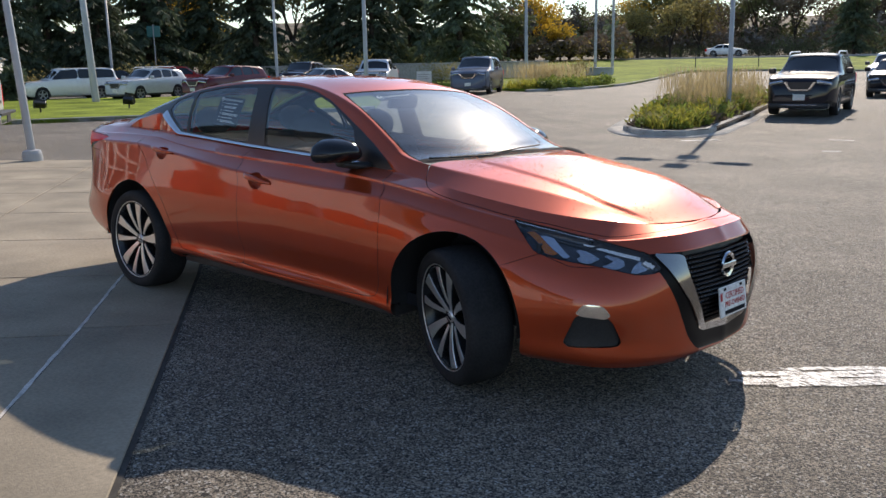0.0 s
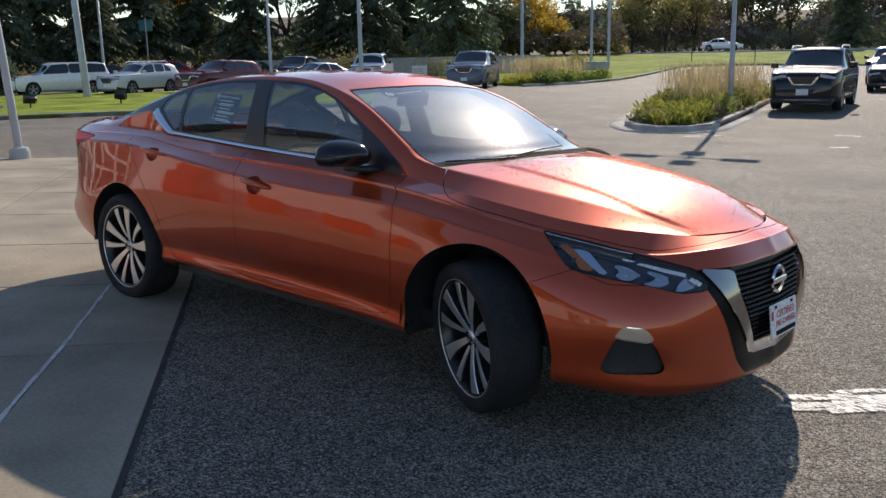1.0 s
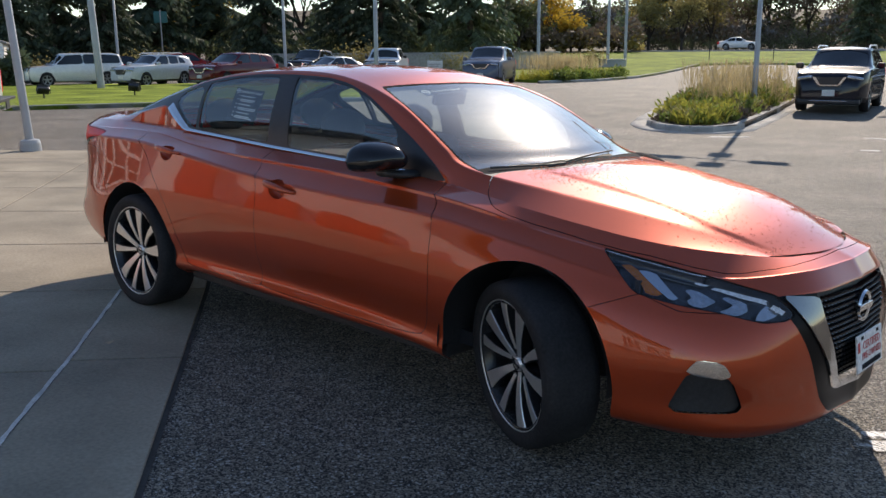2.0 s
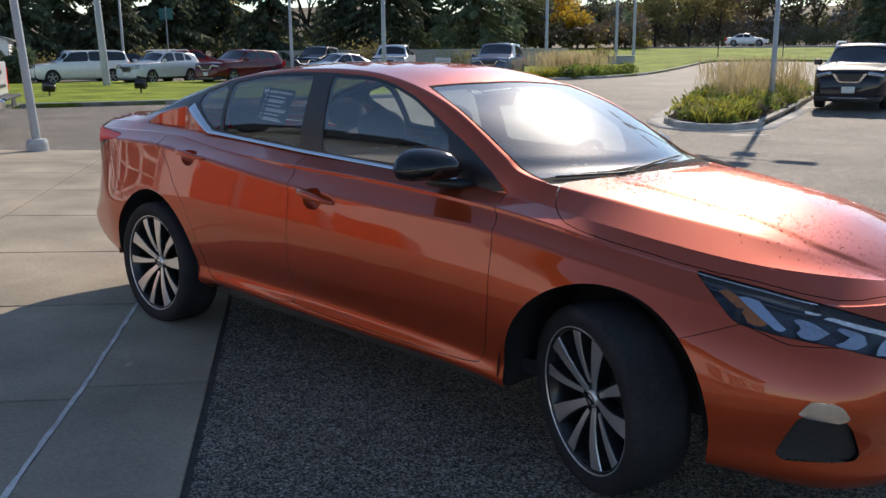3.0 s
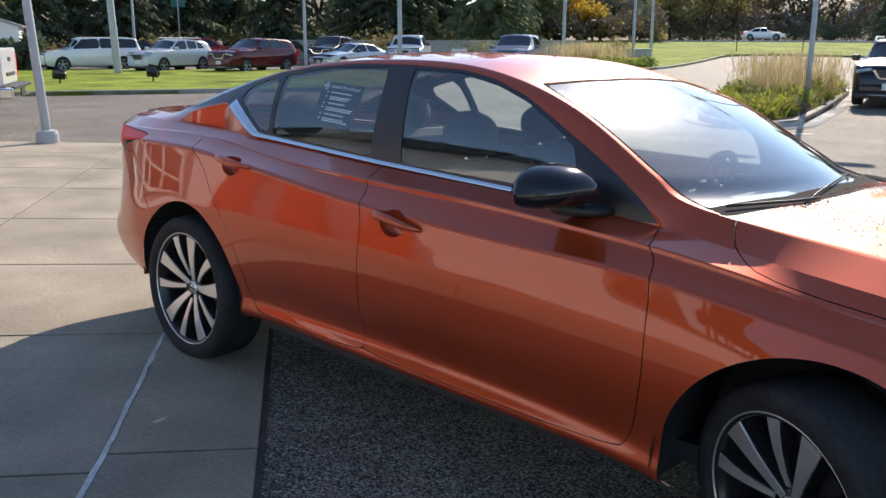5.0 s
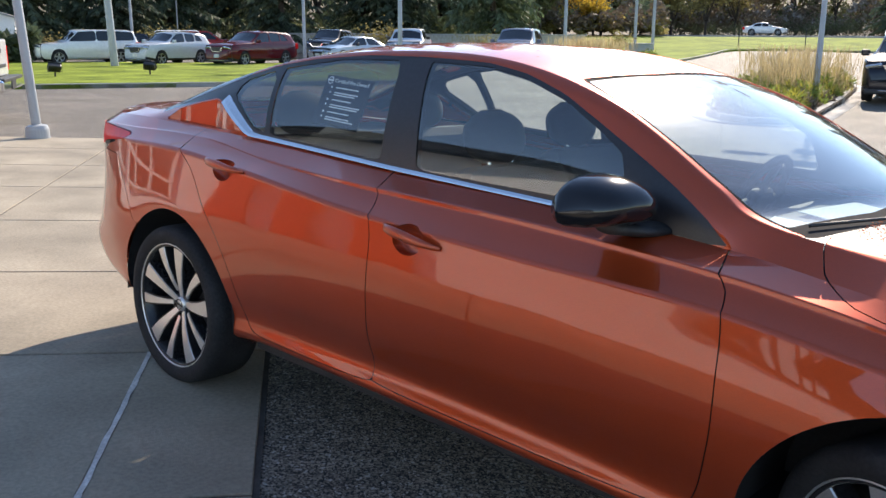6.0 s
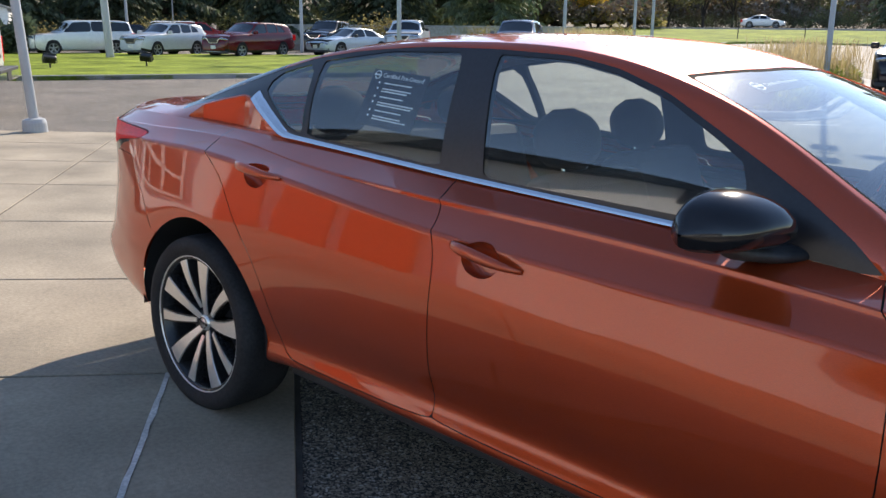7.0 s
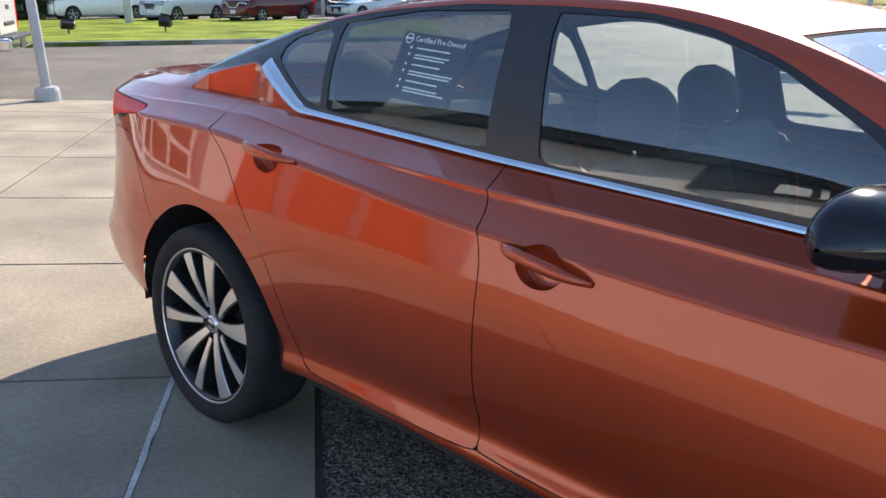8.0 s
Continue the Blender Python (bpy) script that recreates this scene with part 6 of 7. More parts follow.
vehicle("saloon", at(-42.5, 98.0, 18) @ pose(0, 0, 0.26), "white saloon on the far road", "white", 4.7, 1.83, 1.45, SALOON, 0.96, SALOON_WIN, plate=False)


# ---- plants ----
def leaf_quad(verts, faces, at_p, direction, normal, long, wide):
    side = direction.cross(normal).normalized() * wide / 2
    k = len(verts)
    verts += [at_p - side * 0.4, at_p + side * 0.4, at_p + direction * long * 0.55 + side, at_p + direction * long, at_p + direction * long * 0.55 - side]
    faces.append((k, k + 1, k + 2, k + 3, k + 4))


def mesh_part(name, verts, faces, mat, parent, label="", kind=""):
    me = bpy.data.meshes.new(name)
    me.from_pydata([tuple(v) for v in verts], [], faces)
    me.materials.append(mat)
    ob = new(name, me)
    ob.parent = parent
    return tagged(ob, label, "", "", kind)


def limb(bm, a, b, r0, r1, sides=7, wob=0.15, rng=random):
    pts = [a.lerp(b, k / 4) + Vector((rng.uniform(-wob, wob), rng.uniform(-wob, wob), 0)) * (1 if 0 < k < 4 else 0) for k in range(5)]
    turn = (b - a).to_track_quat("Z", "Y").to_matrix().to_4x4()
    tube(bm, [(p, r0 + (r1 - r0) * k / 4, r0 + (r1 - r0) * k / 4, turn) for k, p in enumerate(pts)], sides)


def spruce(seed, height, spread):
    rng = random.Random(seed)
    tree = thing("spruce_tree", Matrix.Identity(4), "tall dark green spruce with drooping branches", "tree", "spruce row")
    bm = bmesh.new()
    limb(bm, Vector((0, 0, -0.3)), Vector((0, 0, height)), 0.28, 0.03, 9, 0.05, rng)
    part("trunk", bm, M["bark"], tree, smooth=True)
    verts, faces = [], []
    z = 1.4
    while z < height - 0.3:
        reach = spread * (1 - (z / height) ** 1.15) * rng.uniform(0.75, 1.1)
        for k in range(rng.randint(5, 7)):
            a = rng.uniform(0, 2 * math.pi)
            out = Vector((math.cos(a), math.sin(a), 0))
            r = reach * rng.uniform(0.7, 1.12)
            n = max(4, int(r * 5.5))
            for j in range(n):
                f = (j + 1) / n
                p = Vector((0, 0, z)) + out * r * f + Vector((0, 0, -0.42 * r * f**1.6 + 0.18 * r * f))
                for side in (-1, 1, 0):
                    d = (out * 0.5 + out.cross(Vector((0, 0, 1))) * side * 0.9 + Vector((rng.uniform(-0.3, 0.3), rng.uniform(-0.3, 0.3), -0.75 + rng.uniform(-0.3, 0.25)))).normalized()
                    leaf_quad(verts, faces, p, d, Vector((rng.uniform(-1, 1), rng.uniform(-1, 1), 1)).normalized(), rng.uniform(0.35, 0.75), rng.uniform(0.12, 0.26))
        z += rng.uniform(0.28, 0.45)
    mesh_part("crown", verts, faces, M["needle"], tree)
    return tree


def broadleaf(seed, height, spread, mat, label, count=2600, bare=False, name="broadleaf_tree"):
    rng = random.Random(seed)
    tree = thing(name, Matrix.Identity(4), label, "tree", "far woodland trees")
    bm = bmesh.new()
    fork = height * rng.uniform(0.22, 0.32)
    limb(bm, Vector((0, 0, -0.3)), Vector((rng.uniform(-0.2, 0.2), rng.uniform(-0.2, 0.2), fork)), 0.20, 0.14, 8, 0.06, rng)
    tips = []
    for k in range(7):
        a = rng.uniform(0, 2 * math.pi)
        end = Vector((math.cos(a) * spread * rng.uniform(0.25, 0.8), math.sin(a) * spread * rng.uniform(0.25, 0.8), height * rng.uniform(0.55, 0.98)))
        limb(bm, Vector((0, 0, fork * rng.uniform(0.7, 1.0))), end, 0.09, 0.02, 6, 0.25, rng)
        tips.append(end)
        for j in range(3):
            mid = Vector((0, 0, fork)).lerp(end, rng.uniform(0.4, 0.85))
            tip = mid + Vector((rng.uniform(-1, 1), rng.uniform(-1, 1), rng.uniform(0.1, 0.9))) * spread * 0.4
            limb(bm, mid, tip, 0.035, 0.01, 5, 0.12, rng)
            tips.append(tip)
    part("trunk", bm, M["bark"] if not bare else M["twig"], tree, smooth=True)
    verts, faces = [], []
    for k in range(count):
        c = rng.choice(tips)
        p = c + Vector((rng.gauss(0, 1), rng.gauss(0, 1), rng.gauss(0, 0.8))) * spread * 0.19
        d = Vector((rng.uniform(-1, 1), rng.uniform(-1, 1), rng.uniform(-1, 0.6))).normalized()
        leaf_quad(verts, faces, p, d, Vector((rng.uniform(-1, 1), rng.uniform(-1, 1), rng.uniform(-1, 1))).normalized(), rng.uniform(0.2, 0.5), rng.uniform(0.14, 0.32))
    mesh_part("crown", verts, faces, mat, tree)
    return tree


def shrub(seed, mat, label, size=1.0, count=900):
    rng = random.Random(seed)
    bush = thing("shrub", Matrix.Identity(4), label, "shrub", "roadside shrubs")
    bm = bmesh.new()
    verts, faces = [], []
    lumps = [Vector((rng.uniform(-0.9, 0.9), rng.uniform(-0.6, 0.6), rng.uniform(0.3, 1.0))) * size for _ in range(7)]
    for c in lumps:
        limb(bm, Vector((c.x * 0.3, c.y * 0.3, -0.1)), c, 0.03, 0.01, 5, 0.05, rng)
    part("stem", bm, M["bark"], bush)
    for k in range(count):
        c = rng.choice(lumps)
        p = c + Vector((rng.gauss(0, 1), rng.gauss(0, 1), rng.gauss(0, 0.8))) * 0.33 * size
        p.z = max(p.z, 0.03)
        leaf_quad(verts, faces, p, Vector((rng.uniform(-1, 1), rng.uniform(-1, 1), rng.uniform(-0.3, 1))).normalized(), Vector((rng.uniform(-1, 1), rng.uniform(-1, 1), rng.uniform(-1, 1))).normalized(), rng.uniform(0.08, 0.18), rng.uniform(0.05, 0.11))
    mesh_part("crown", verts, faces, mat, bush)
    return bush


def plant(first, places, rng, low=0.85, high=1.2):
    """Sets the first plant at the first place and copies at the others."""
    for k, (x, y) in enumerate(places):
        m = Matrix.LocRotScale((x, y, ground_height(x, y)), Euler((0, 0, rng.uniform(0, 6.28))), None)
        s = rng.uniform(low, high)
        if k == 0:
            first.matrix_world = m @ Matrix.Scale(s, 4)
        else:
            ob = copy_thing(first, m)
            ob.scale = (s, s, s)


# Lines of sight spread from the walk towards the north-west: place trees by bearing and distance.
def afar(bearing, dist):
    a = radians(bearing)
    return (3.0 - dist * math.sin(a), -3.0 + dist * math.cos(a))


rng = random.Random(11)
plant(spruce(1, 15, 3.6), [afar(65.5, 72), afar(53.5, 70), afar(43.8, 82), afar(71, 60)], rng)
plant(spruce(2, 17, 4.2), [afar(60.0, 76), afar(48.5, 78), afar(40.6, 72), afar(67.8, 66)], rng)
plant(spruce(3, 14, 4.0), [afar(56.6, 82), afar(46.2, 74), afar(62.8, 68), afar(17.2, 112), afar(14.2, 108)], rng)
plant(broadleaf(4, 11, 4.2, M["leaf_olive"], "olive green broadleaf tree thinning in autumn"), [afar(b, d) for b, d in ((63.3, 92), (51.2, 95), (28.0, 128), (22.5, 132), (17.0, 136), (11.0, 134), (5.0, 138), (68.5, 88), (25.0, 150), (14.0, 152), (2.0, 142), (45, 100), (57.5, 98))], rng, 0.9, 1.35)
plant(broadleaf(5, 10, 3.8, M["leaf_gold"], "golden yellow broadleaf tree in autumn"), [afar(b, d) for b, d in ((57.5, 88), (36.0, 104), (29.6, 128), (70, 96))], rng, 0.7, 1.1)
plant(broadleaf(6, 11, 4.4, M["leaf_brown"], "brown autumn tree with thin foliage", 2200), [afar(b, d) for b, d in ((24.0, 140), (20.5, 128), (15.5, 130), (12.6, 140), (9.4, 128), (6.5, 132), (3.2, 130), (0.5, 136), (27.0, 134), (18.3, 150), (-1.5, 130))], rng, 0.8, 1.25)
plant(broadleaf(7, 11, 3.6, M["twig"], "grey tree with nearly bare twigs", 1500, True), [afar(b, d) for b, d in ((21.6, 136), (16.2, 140), (10.2, 136), (4.2, 134), (13.4, 128), (25.6, 144), (7.2, 140), (66.4, 84), (59, 90))], rng, 0.9, 1.3)
plant(broadleaf(18, 8.5, 3.2, M["leaf_straw"], "pale yellow-green tree thinning in autumn", 1700), [afar(b, d) for b, d in ((29.6, 121), (27.6, 117), (25.9, 123), (31.8, 126))], rng, 0.8, 1.1)
plant(broadleaf(14, 7.0, 2.8, M["leaf_olive"], "low olive tree thinning in autumn", 1500), [afar(b, d) for b, d in ((37.6, 96), (35.2, 112), (33.0, 118), (36.2, 122), (31.4, 124))], rng, 0.75, 1.05)
plant(broadleaf(15, 6.6, 2.6, M["leaf_gold"], "small golden tree in autumn", 1300), [afar(b, d) for b, d in ((34.3, 100), (36.9, 108))], rng, 0.7, 1.0)
plant(broadleaf(16, 7.5, 2.6, M["twig"], "small grey tree with bare twigs", 800, True), [afar(b, d) for b, d in ((36.5, 102), (33.8, 114), (32.0, 112), (38.2, 104))], rng, 0.8, 1.1)
plant(shrub(8, M["leaf_olive"], "olive green leafy roadside shrub", 1.5), [afar(b, d) for b, d in [(31 - k * 1.25, 117 + (k * 7) % 9) for k in range(27)]] + [afar(b, 70 + (b * 13) % 12) for b in range(44, 72, 3)], rng, 0.9, 1.7)
plant(shrub(9, M["leaf_brown"], "russet brown leafy roadside shrub", 1.5), [afar(30.4 - k * 1.25, 121 + (k * 5) % 8) for k in range(26)], rng, 0.9, 1.7)
plant(shrub(10, M["leaf_straw"], "straw-green shrub by the car park", 1.2), [afar(b, d) for b, d in ((62.5, 62), (60.8, 62), (59.0, 63), (47.0, 62), (41.6, 60), (33.0, 66), (50.5, 64), (66, 58))], rng, 0.8, 1.3)


def hillside():
    """A wooded bank beyond the far road."""
    bm = bmesh.new()
    grid = {}
    for i in range(61):
        for j in range(13):
            b, d = 80 - i * 1.6, 148 + j * 9
            x, y = afar(b, d)
            h = ground_height(x, y) + 11.5 * smoothstep(0, 7, j) * (0.75 + 0.35 * noise.noise(Vector((b * 0.11, 0, 3)))) + 0.9 * noise.noise(Vector((x * 0.15, y * 0.15, 0)))
            grid[i, j] = bm.verts.new((x, y, h - 0.3))
    for i in range(60):
        for j in range(12):
            bm.faces.new((grid[i, j], grid[i + 1, j], grid[i + 1, j + 1], grid[i, j + 1]))
    bmesh.ops.recalc_face_normals(bm, faces=bm.faces)
    return bm


M["bank"] = material("wooded_bank", (0.15, 0.12, 0.075), rough=0.95, vary=0.3, scale=0.12, fine=0.25, fine_scale=1.2, bump=1.0, bump_scale=0.9)
tagged(part("hillside", hillside(), M["bank"], smooth=True), "brown wooded bank beyond the far road", "hillside", kind="structure")


def thicket(name, label, mat, seed, b0, b1, d0, d1, count, tall):
    """Undergrowth too dense to count, made of many leaf clumps."""
    rng = random.Random(seed)
    verts, faces = [], []
    for _ in range(count):
        b, d = rng.uniform(b0, b1), rng.uniform(d0, d1)
        x, y = afar(b, d)
        top = tall * (0.55 + 0.6 * noise.noise(Vector((b * 0.9, d * 0.05, seed)))) * rng.uniform(0.2, 1.0) ** 0.6
        p = Vector((x, y, ground_height(x, y) + max(0.05, top)))
        leaf_quad(verts, faces, p, Vector((rng.uniform(-1, 1), rng.uniform(-1, 1), rng.uniform(-0.6, 1))).normalized(), Vector((rng.uniform(-1, 1), rng.uniform(-1, 1), rng.uniform(-1, 1))).normalized(), rng.uniform(0.3, 0.8), rng.uniform(0.2, 0.45))
    me = bpy.data.meshes.new(name)
    me.from_pydata([tuple(v) for v in verts], [], faces)
    me.materials.append(mat)
    return tagged(new(name, me), label, "undergrowth", kind="stuff")


thicket("hedge", "dense dark green hedge before the white building", M["needle"], 41, 67.6, 77, 50.5, 52.5, 9000, 1.9)
thicket("undergrowth", "brown and bare roadside undergrowth", M["leaf_brown"], 31, -8, 31, 124, 146, 15000, 7.0)
thicket("undergrowth", "straw-coloured scrub between the trees", M["leaf_straw"], 36, 30, 40, 98, 118, 5000, 3.6)
thicket("undergrowth", "brown scrub between the trees", M["leaf_brown"], 37, 30, 41, 96, 120, 6000, 4.6)
thicket("undergrowth", "dark scrub between the trees", M["needle"], 38, 30, 41, 100, 122, 5000, 5.0)
thicket("undergrowth", "olive roadside undergrowth", M["leaf_olive"], 32, -8, 31, 126, 150, 12000, 8.0)
thicket("undergrowth", "grey twiggy roadside undergrowth", M["twig"], 33, -8, 31, 122, 140, 8000, 6.0)
thicket("undergrowth", "dark undergrowth below the spruces", M["needle"], 34, 38, 74, 84, 100, 14000, 6.0)
thicket("undergrowth", "yellowing undergrowth below the spruces", M["leaf_olive"], 35, 40, 74, 78, 96, 5000, 3.5)


def blades(name, label, category, count, where, tall, wide, droop, mat, seed, plume=False):
    rng = random.Random(seed)
    verts, faces = [], []
    for _ in range(count):
        x, y = where(rng)
        z = ground_height(x, y) + 0.12
        h = rng.uniform(*tall)
        a = rng.uniform(0, 2 * math.pi)
        out = Vector((math.cos(a), math.sin(a), 0))
        side = out.cross(Vector((0, 0, 1))) * wide * rng.uniform(0.6, 1.3)
        k = len(verts)
        base = Vector((x, y, z))
        bend = droop * rng.uniform(0.4, 1.3) * h
        for f in (0.0, 0.45, 0.8, 1.0):
            p = base + Vector((0, 0, h * (f - 0.25 * droop * f**3))) + out * bend * f**2
            w = side * (1.0 - 0.85 * f if not plume else (0.35 if f < 0.6 else (1.5 if f < 0.9 else 0.2)))
            verts += [p - w, p + w]
        for j in range(3):
            faces.append((k + 2 * j, k + 2 * j + 1, k + 2 * j + 3, k + 2 * j + 2))
    me = bpy.data.meshes.new(name)
    me.from_pydata([tuple(v) for v in verts], [], faces)
    me.materials.append(mat)
    return tagged(new(name, me), label, category, kind="stuff")


ISLE = outline_distance(ISLAND)


def in_island(inset, lo, hi):
    def where(rng):
        while True:
            x, y = rng.uniform(-11.2, -4.8), rng.uniform(14.7, 29.0)
            if ISLE(x, y) < -inset and lo <= y + 0.35 * (x + 8) <= hi:
                return x, y
    return where


CLUMPS = [(-7.05, 19.1), (-6.95, 21.6), (-7.3, 22.8), (-7.55, 19.3), (-8.05, 19.9), (-7.6, 20.7), (-8.5, 21.1), (-8.0, 22.2), (-8.9, 22.6), (-8.4, 23.8), (-9.3, 24.2), (-9.0, 25.6)]


def in_clumps(spread):
    def where(rng):
        cx, cy = rng.choice(CLUMPS)
        return cx + rng.gauss(0, spread), cy + rng.gauss(0, spread)
    return where


def mounds(name, label, mat, seed, count, leaves, where, tall, wide):
    """Low leafy clumps, too many to count."""
    rng = random.Random(seed)
    verts, faces = [], []
    for _ in range(count):
        x, y = where(rng)
        z0 = ground_height(x, y) + 0.12
        h = rng.uniform(*tall) * (0.75 + 0.4 * smoothstep(15.5, 19.0, y))
        r = rng.uniform(*wide)
        for _ in range(leaves):
            a, f = rng.uniform(0, 2 * math.pi), rng.random() ** 0.5
            out = Vector((math.cos(a), math.sin(a), 0))
            p = Vector((x, y, z0)) + out * r * f + Vector((0, 0, h * (1 - f**2.2) * rng.uniform(0.3, 1.0)))
            d = (out * rng.uniform(0.1, 1.0) + Vector((rng.uniform(-0.5, 0.5), rng.uniform(-0.5, 0.5), rng.uniform(0.1, 1.0)))).normalized()
            leaf_quad(verts, faces, p, d, Vector((rng.uniform(-1, 1), rng.uniform(-1, 1), 0.6)).normalized(), rng.uniform(0.06, 0.20), rng.uniform(0.025, 0.07))
    me = bpy.data.meshes.new(name)
    me.from_pydata([tuple(v) for v in verts], [], faces)
    me.materials.append(mat)
    return tagged(new(name, me), label, "planting", kind="stuff")


blades("low_planting", "green and yellowing daylily leaves filling the island bed", "planting", 5200, in_island(0.34, 14.0, 29.6), (0.22, 0.50), 0.020, 0.9, M["blade_green"], 21)
mounds("low_planting", "mounds of green leafy perennials in the island bed", M["leaf_green"], 25, 110, 95, in_island(0.42, 14.0, 29.6), (0.25, 0.46), (0.22, 0.42))
mounds("low_planting", "yellow-green leafy clumps in the island bed", M["blade_green"], 26, 90, 80, in_island(0.40, 14.0, 29.6), (0.25, 0.50), (0.20, 0.40))
mounds("low_planting", "browned withering clumps in the island bed", M["leaf_brown"], 27, 55, 70, in_island(0.30, 14.0, 29.6), (0.12, 0.34), (0.18, 0.36))
blades("ornamental_grass", "tall tan feather grass in the island bed", "grass", 2000, in_clumps(0.36), (0.50, 1.42), 0.005, 0.22, M["blade_tan"], 22, True)


def far_bed(rng):
    return -24.8 - abs(rng.gauss(0, 1.0)) - 0.1, 38.0 + rng.uniform(-2.6, 4.6)


blades("ornamental_grass", "pale feather grass on the point of the far lawn", "grass", 1700, lambda r: (-27.0 + r.gauss(0, 0.8), 40.0 + r.gauss(0, 1.4)), (0.6, 1.55), 0.009, 0.16, M["blade_tan"], 23, True)
blades("low_planting", "dark green planting along the far lawn point", "planting", 2600, far_bed, (0.3, 0.7), 0.03, 0.7, M["blade_green"], 24)

rng = random.Random(17)
plant(shrub(12, M["leaf_green"], "low round dark green shrub edging the far lawn point", 0.42, 420), [(-24.3, 36.0), (-24.15, 37.0), (-24.1, 38.0), (-24.2, 39.0), (-24.35, 40.0), (-24.5, 41.0), (-24.7, 42.0), (-24.9, 43.0), (-25.0, 37.6), (-25.1, 39.6)], rng, 0.85, 1.25)
cabinet = thing("utility_box", pose(-32.6, 54.6, ground_height(-32.6, 54.6), 0, 0, 30), "grey metal utility box at the foot of the flagpoles", "utility box")
bm = bmesh.new()
box(bm, (-1.0, -0.4, -0.05), (1.0, 0.4, 0.62), 0.03)
part("body", bm, M["galv"], cabinet)
bm = bmesh.new()
box(bm, (-1.06, -0.46, 0.62), (1.06, 0.46, 0.69), 0.02)
part("lid", bm, M["galv"], cabinet)
stake_at = [(-30.5, 66.0), (-26.0, 68.0), (-20.0, 68.5), (-12.0, 69.0)]
for x, y in stake_at:
    pole = thing("marker_post", pose(x, y, ground_height(x, y) + 0.1), "thin dark marker post in the roadside grass", "post", "roadside marker posts")
    bm = bmesh.new()
    tube(bm, [((0, 0, -0.1), 0.04, 0.04, None), ((0, 0, 1.3), 0.035, 0.035, None)], 8)
    part("shaft", bm, M["dark_metal"], pole)

# ---- board sign, wall, teal sign ----
sign = thing("sign_board", pose(-30.6, 33.2, ground_height(-30.6, 33.2), 0, 0, 42), "white notice board on two posts with unreadable lines", "sign")
for x in (-0.35, 0.35):
    bm = bmesh.new()
    tube(bm, [((x, 0.03, -0.1), 0.03, 0.03, None), ((x, 0.03, 1.2), 0.03, 0.03, None)], 8)
    part("post", bm, M["galv"], sign)
bm = bmesh.new()
box(bm, (-0.42, -0.02, 0.45), (0.42, 0.02, 1.15), 0.008)
part("board", bm, M["sign_white"], sign)
for k in range(4):
    bm = bmesh.new()
    box(bm, (-0.33, -0.026, 0.95 - k * 0.12), (0.30 - 0.1 * (k % 2), -0.02, 0.99 - k * 0.12))
    part("bar", bm, M["kerb"], sign)
wall = thing("low_wall", pose(-40.5, 47.0, ground_height(-40.5, 47.0), 0, 0, 40), "long low beige garden wall under the spruces", "wall")
bm = bmesh.new()
box(bm, (-16, -0.2, -0.3), (7, 0.2, 1.25), 0.03)
part("masonry", bm, M["wall_beige"], wall)
bm = bmesh.new()
box(bm, (-16.1, -0.26, 1.25), (7.1, 0.26, 1.36), 0.02)
part("coping", bm, M["kerb"], wall)
hx, hy = afar(71.6, 57)
house = thing("outbuilding", pose(hx, hy, ground_height(hx, hy), 0, 0, 65), "low white-walled building with a grey gable roof among the trees", "building")
bm = bmesh.new()
prism(bm, [(-3.2, -0.2), (3.2, -0.2), (3.2, 2.3), (0, 3.3), (-3.2, 2.3)], 6.0, pose(0, 0, 0))
part("wall", bm, M["wall_white"], house)
for sg in (-1, 1):
    bm = bmesh.new()
    box(bm, (0, -0.2, 0), (3.55, 6.2, 0.10), 0.0, pose(0, 0, 3.32) @ Matrix.Diagonal((sg, 1, 1, 1)) @ pose(0, 0, 0, 0, 17.4, 0))
    bmesh.ops.recalc_face_normals(bm, faces=bm.faces)
    part("roof", bm, M["far_road"], house)
for wx in (-1.7, 1.4):
    bm = bmesh.new()
    box(bm, (wx - 0.5, -0.06, 0.8), (wx + 0.5, 0.02, 1.9), 0.01)
    frame_w = part("window", bm, M["galv"], house)
    bm = bmesh.new()
    box(bm, (wx - 0.42, -0.075, 0.88), (wx + 0.42, -0.05, 1.82))
    part("pane", bm, M["dark_glass"], frame_w)
tx, ty = afar(59.6, 70)
teal = thing("street_sign", pose(tx, ty, ground_height(tx, ty), 0, 0, 45), "teal street sign on a pole among the trees", "sign")
bm = bmesh.new()
tube(bm, [((0, 0, 0), 0.05, 0.05, None), ((0, 0, 4.7), 0.05, 0.05, None)], 8)
part("post", bm, M["galv"], teal)
bm = bmesh.new()
box(bm, (-0.5, -0.03, 3.75), (0.5, 0.03, 4.6), 0.05)
part("panel", bm, M["teal"], teal)

# Parking line and marks on the asphalt.
for x0, y0, ang, ln in ((-4.9, 14.6, 40, 0.9), (-2.4, 16.3, 5, 0.5), (-1.9, 14.2, 30, 0.35), (-0.6, 15.0, 30, 0.35), (-20.8, 31.0, 60, 1.2)):
    bm = bmesh.new()
    box(bm, (-ln / 2, -0.05, 0.0), (ln / 2, 0.05, 0.006), m=pose(x0, y0, ground_height(x0, y0) + 0.001, 0, 0, ang))
    tagged(part("paint_mark", bm, M["line"]), "worn white paint mark on the asphalt", "road marking", kind="structure")


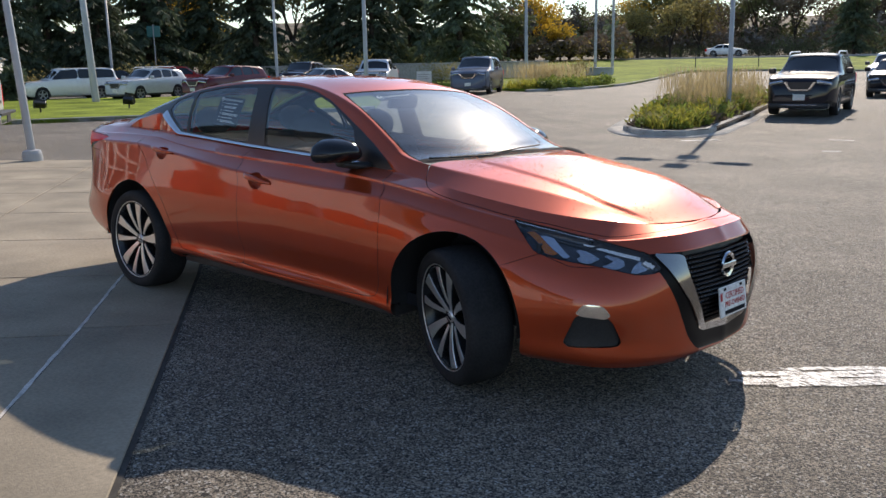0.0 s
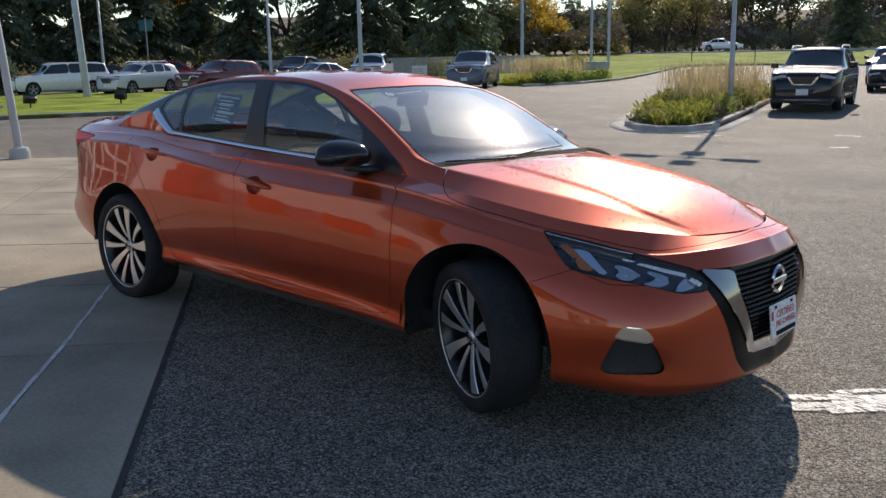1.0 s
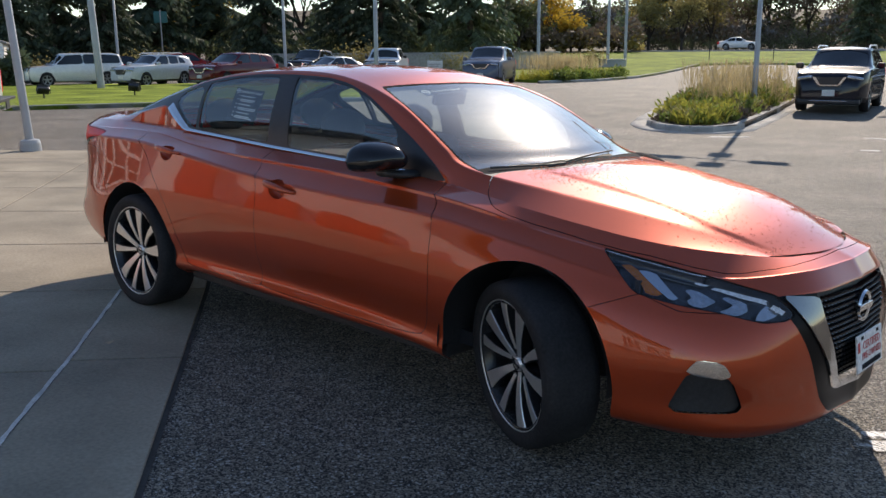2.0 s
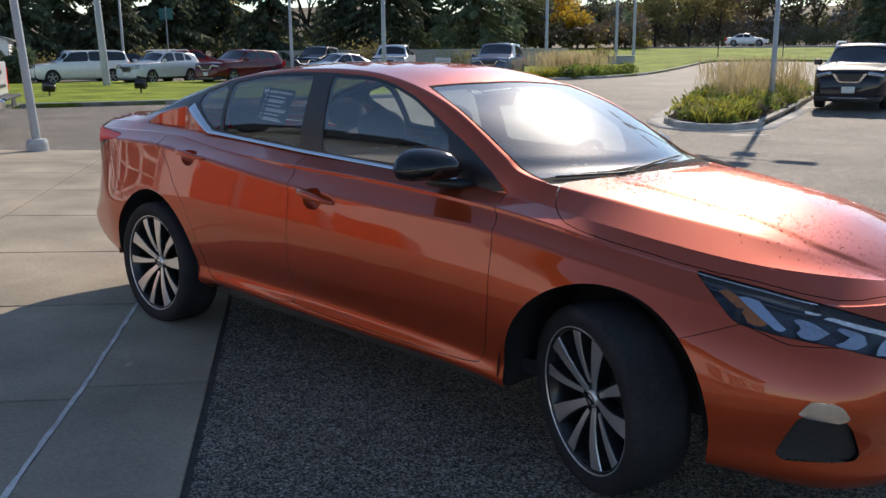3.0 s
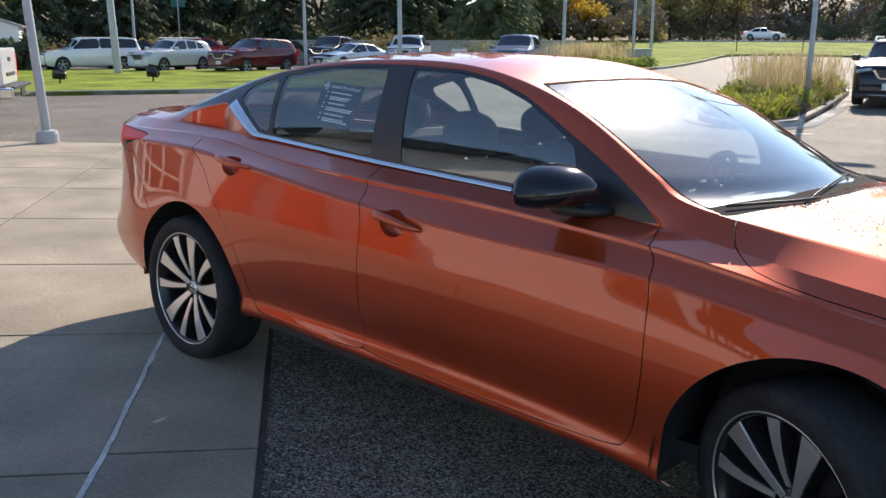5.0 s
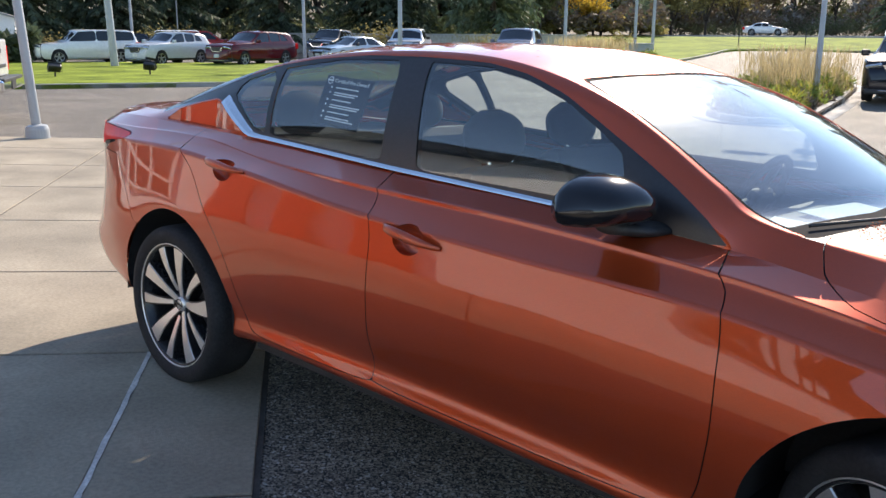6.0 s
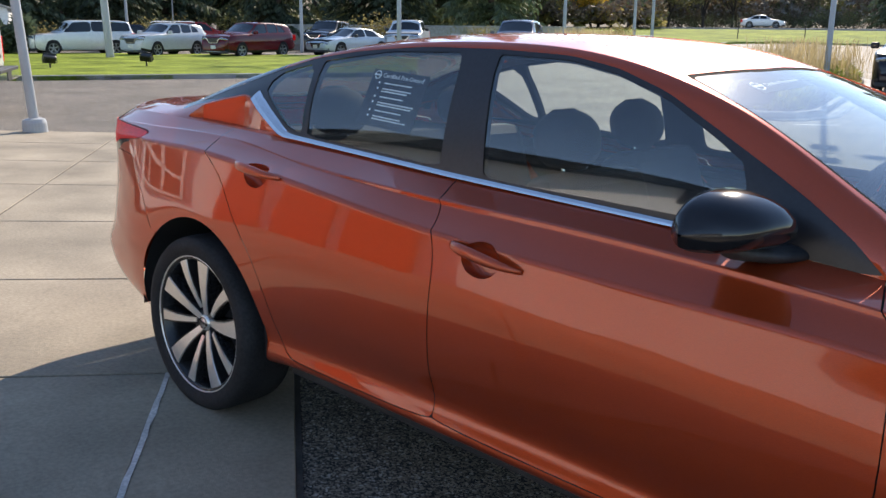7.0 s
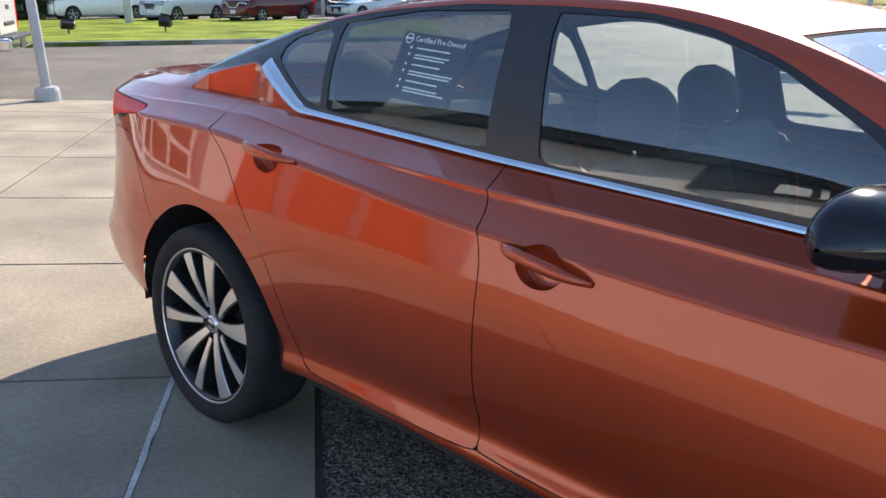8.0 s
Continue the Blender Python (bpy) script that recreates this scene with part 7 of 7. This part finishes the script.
# ---- the showroom behind the walk, seen in the reflections ----
hall = thing("showroom", pose(-8.58, -11.44, ground_height(-8, -10) - 0.1, 0, 0, -36.87), "pale-panelled car showroom with black fascia and red entrances", "building")
bm = bmesh.new()
box(bm, (-26, -10, 0), (24, -0.3, 5.0))
part("wall", bm, M["wall_white"], hall)
for z0, z1, out in ((4.60, 4.68, 0.55), (4.73, 4.82, 0.50), (4.87, 4.96, 0.55), (5.02, 5.09, 0.65)):
    # a dark ribbed band under the eaves
    bm = bmesh.new()
    box(bm, (-26.2, -0.3, z0), (24.2, out, z1), 0.02)
    part("fascia", bm, M["wall_black"], hall, "black ribbed fascia band")
bm = bmesh.new()
box(bm, (-26.1, -0.3, 4.60), (24.1, 0.42, 5.05))
part("soffit", bm, M["kerb"], hall)
bm = bmesh.new()
box(bm, (2.6, -0.3, 3.25), (10.0, 0.05, 4.58), 0.03)
part("sign_panel", bm, M["wall_black"], hall, "black sign panel")
for x0, x1 in ((-5.2, -4.1), (-3.6, -2.5), (-2.0, -0.9)):
    bm = bmesh.new()
    box(bm, (x0, -0.3, 0), (x1, 0.1, 2.3), 0.03)
    part("portal", bm, M["wall_red"], hall, "red entrance panel")
for k in range(13):
    x0 = -25 + k * 3.8
    if -9.0 < x0 < 12.0:
        continue
    pane = bmesh.new()
    box(pane, (x0, -0.32, 0.5), (x0 + 3.0, -0.24, 2.9))
    win = part("window", pane, M["shop_glass"], hall)
    for a in (0, 0.96, 1.92, 2.88):
        bm = bmesh.new()
        box(bm, (x0 + a, -0.25, 0.5), (x0 + a + 0.12, -0.1, 2.9))
        part("mullion", bm, M["wall_white"], win)
    for h in (0.46, 1.30, 2.10, 2.86):
        bm = bmesh.new()
        box(bm, (x0, -0.25, h), (x0 + 3.0, -0.1, h + 0.1))
        part("transom", bm, M["wall_white"], win)
# The name over the windows, as plain white bars of its letters' sizes.
x0 = 7.15
for w, h in ((0.56, 0.95), (0.30, 0.66), (0.52, 0.66), (0.14, 0.92), (0.30, 0.66), (0.14, 0.92), (0.54, 0.66)):
    bm = bmesh.new()
    box(bm, (x0 - w, 0.06, 3.42), (x0, 0.10, 3.42 + h), 0.01)
    part("sign_bar", bm, M["print_white"], hall, "white bar of the sign")
    x0 -= w + 0.16
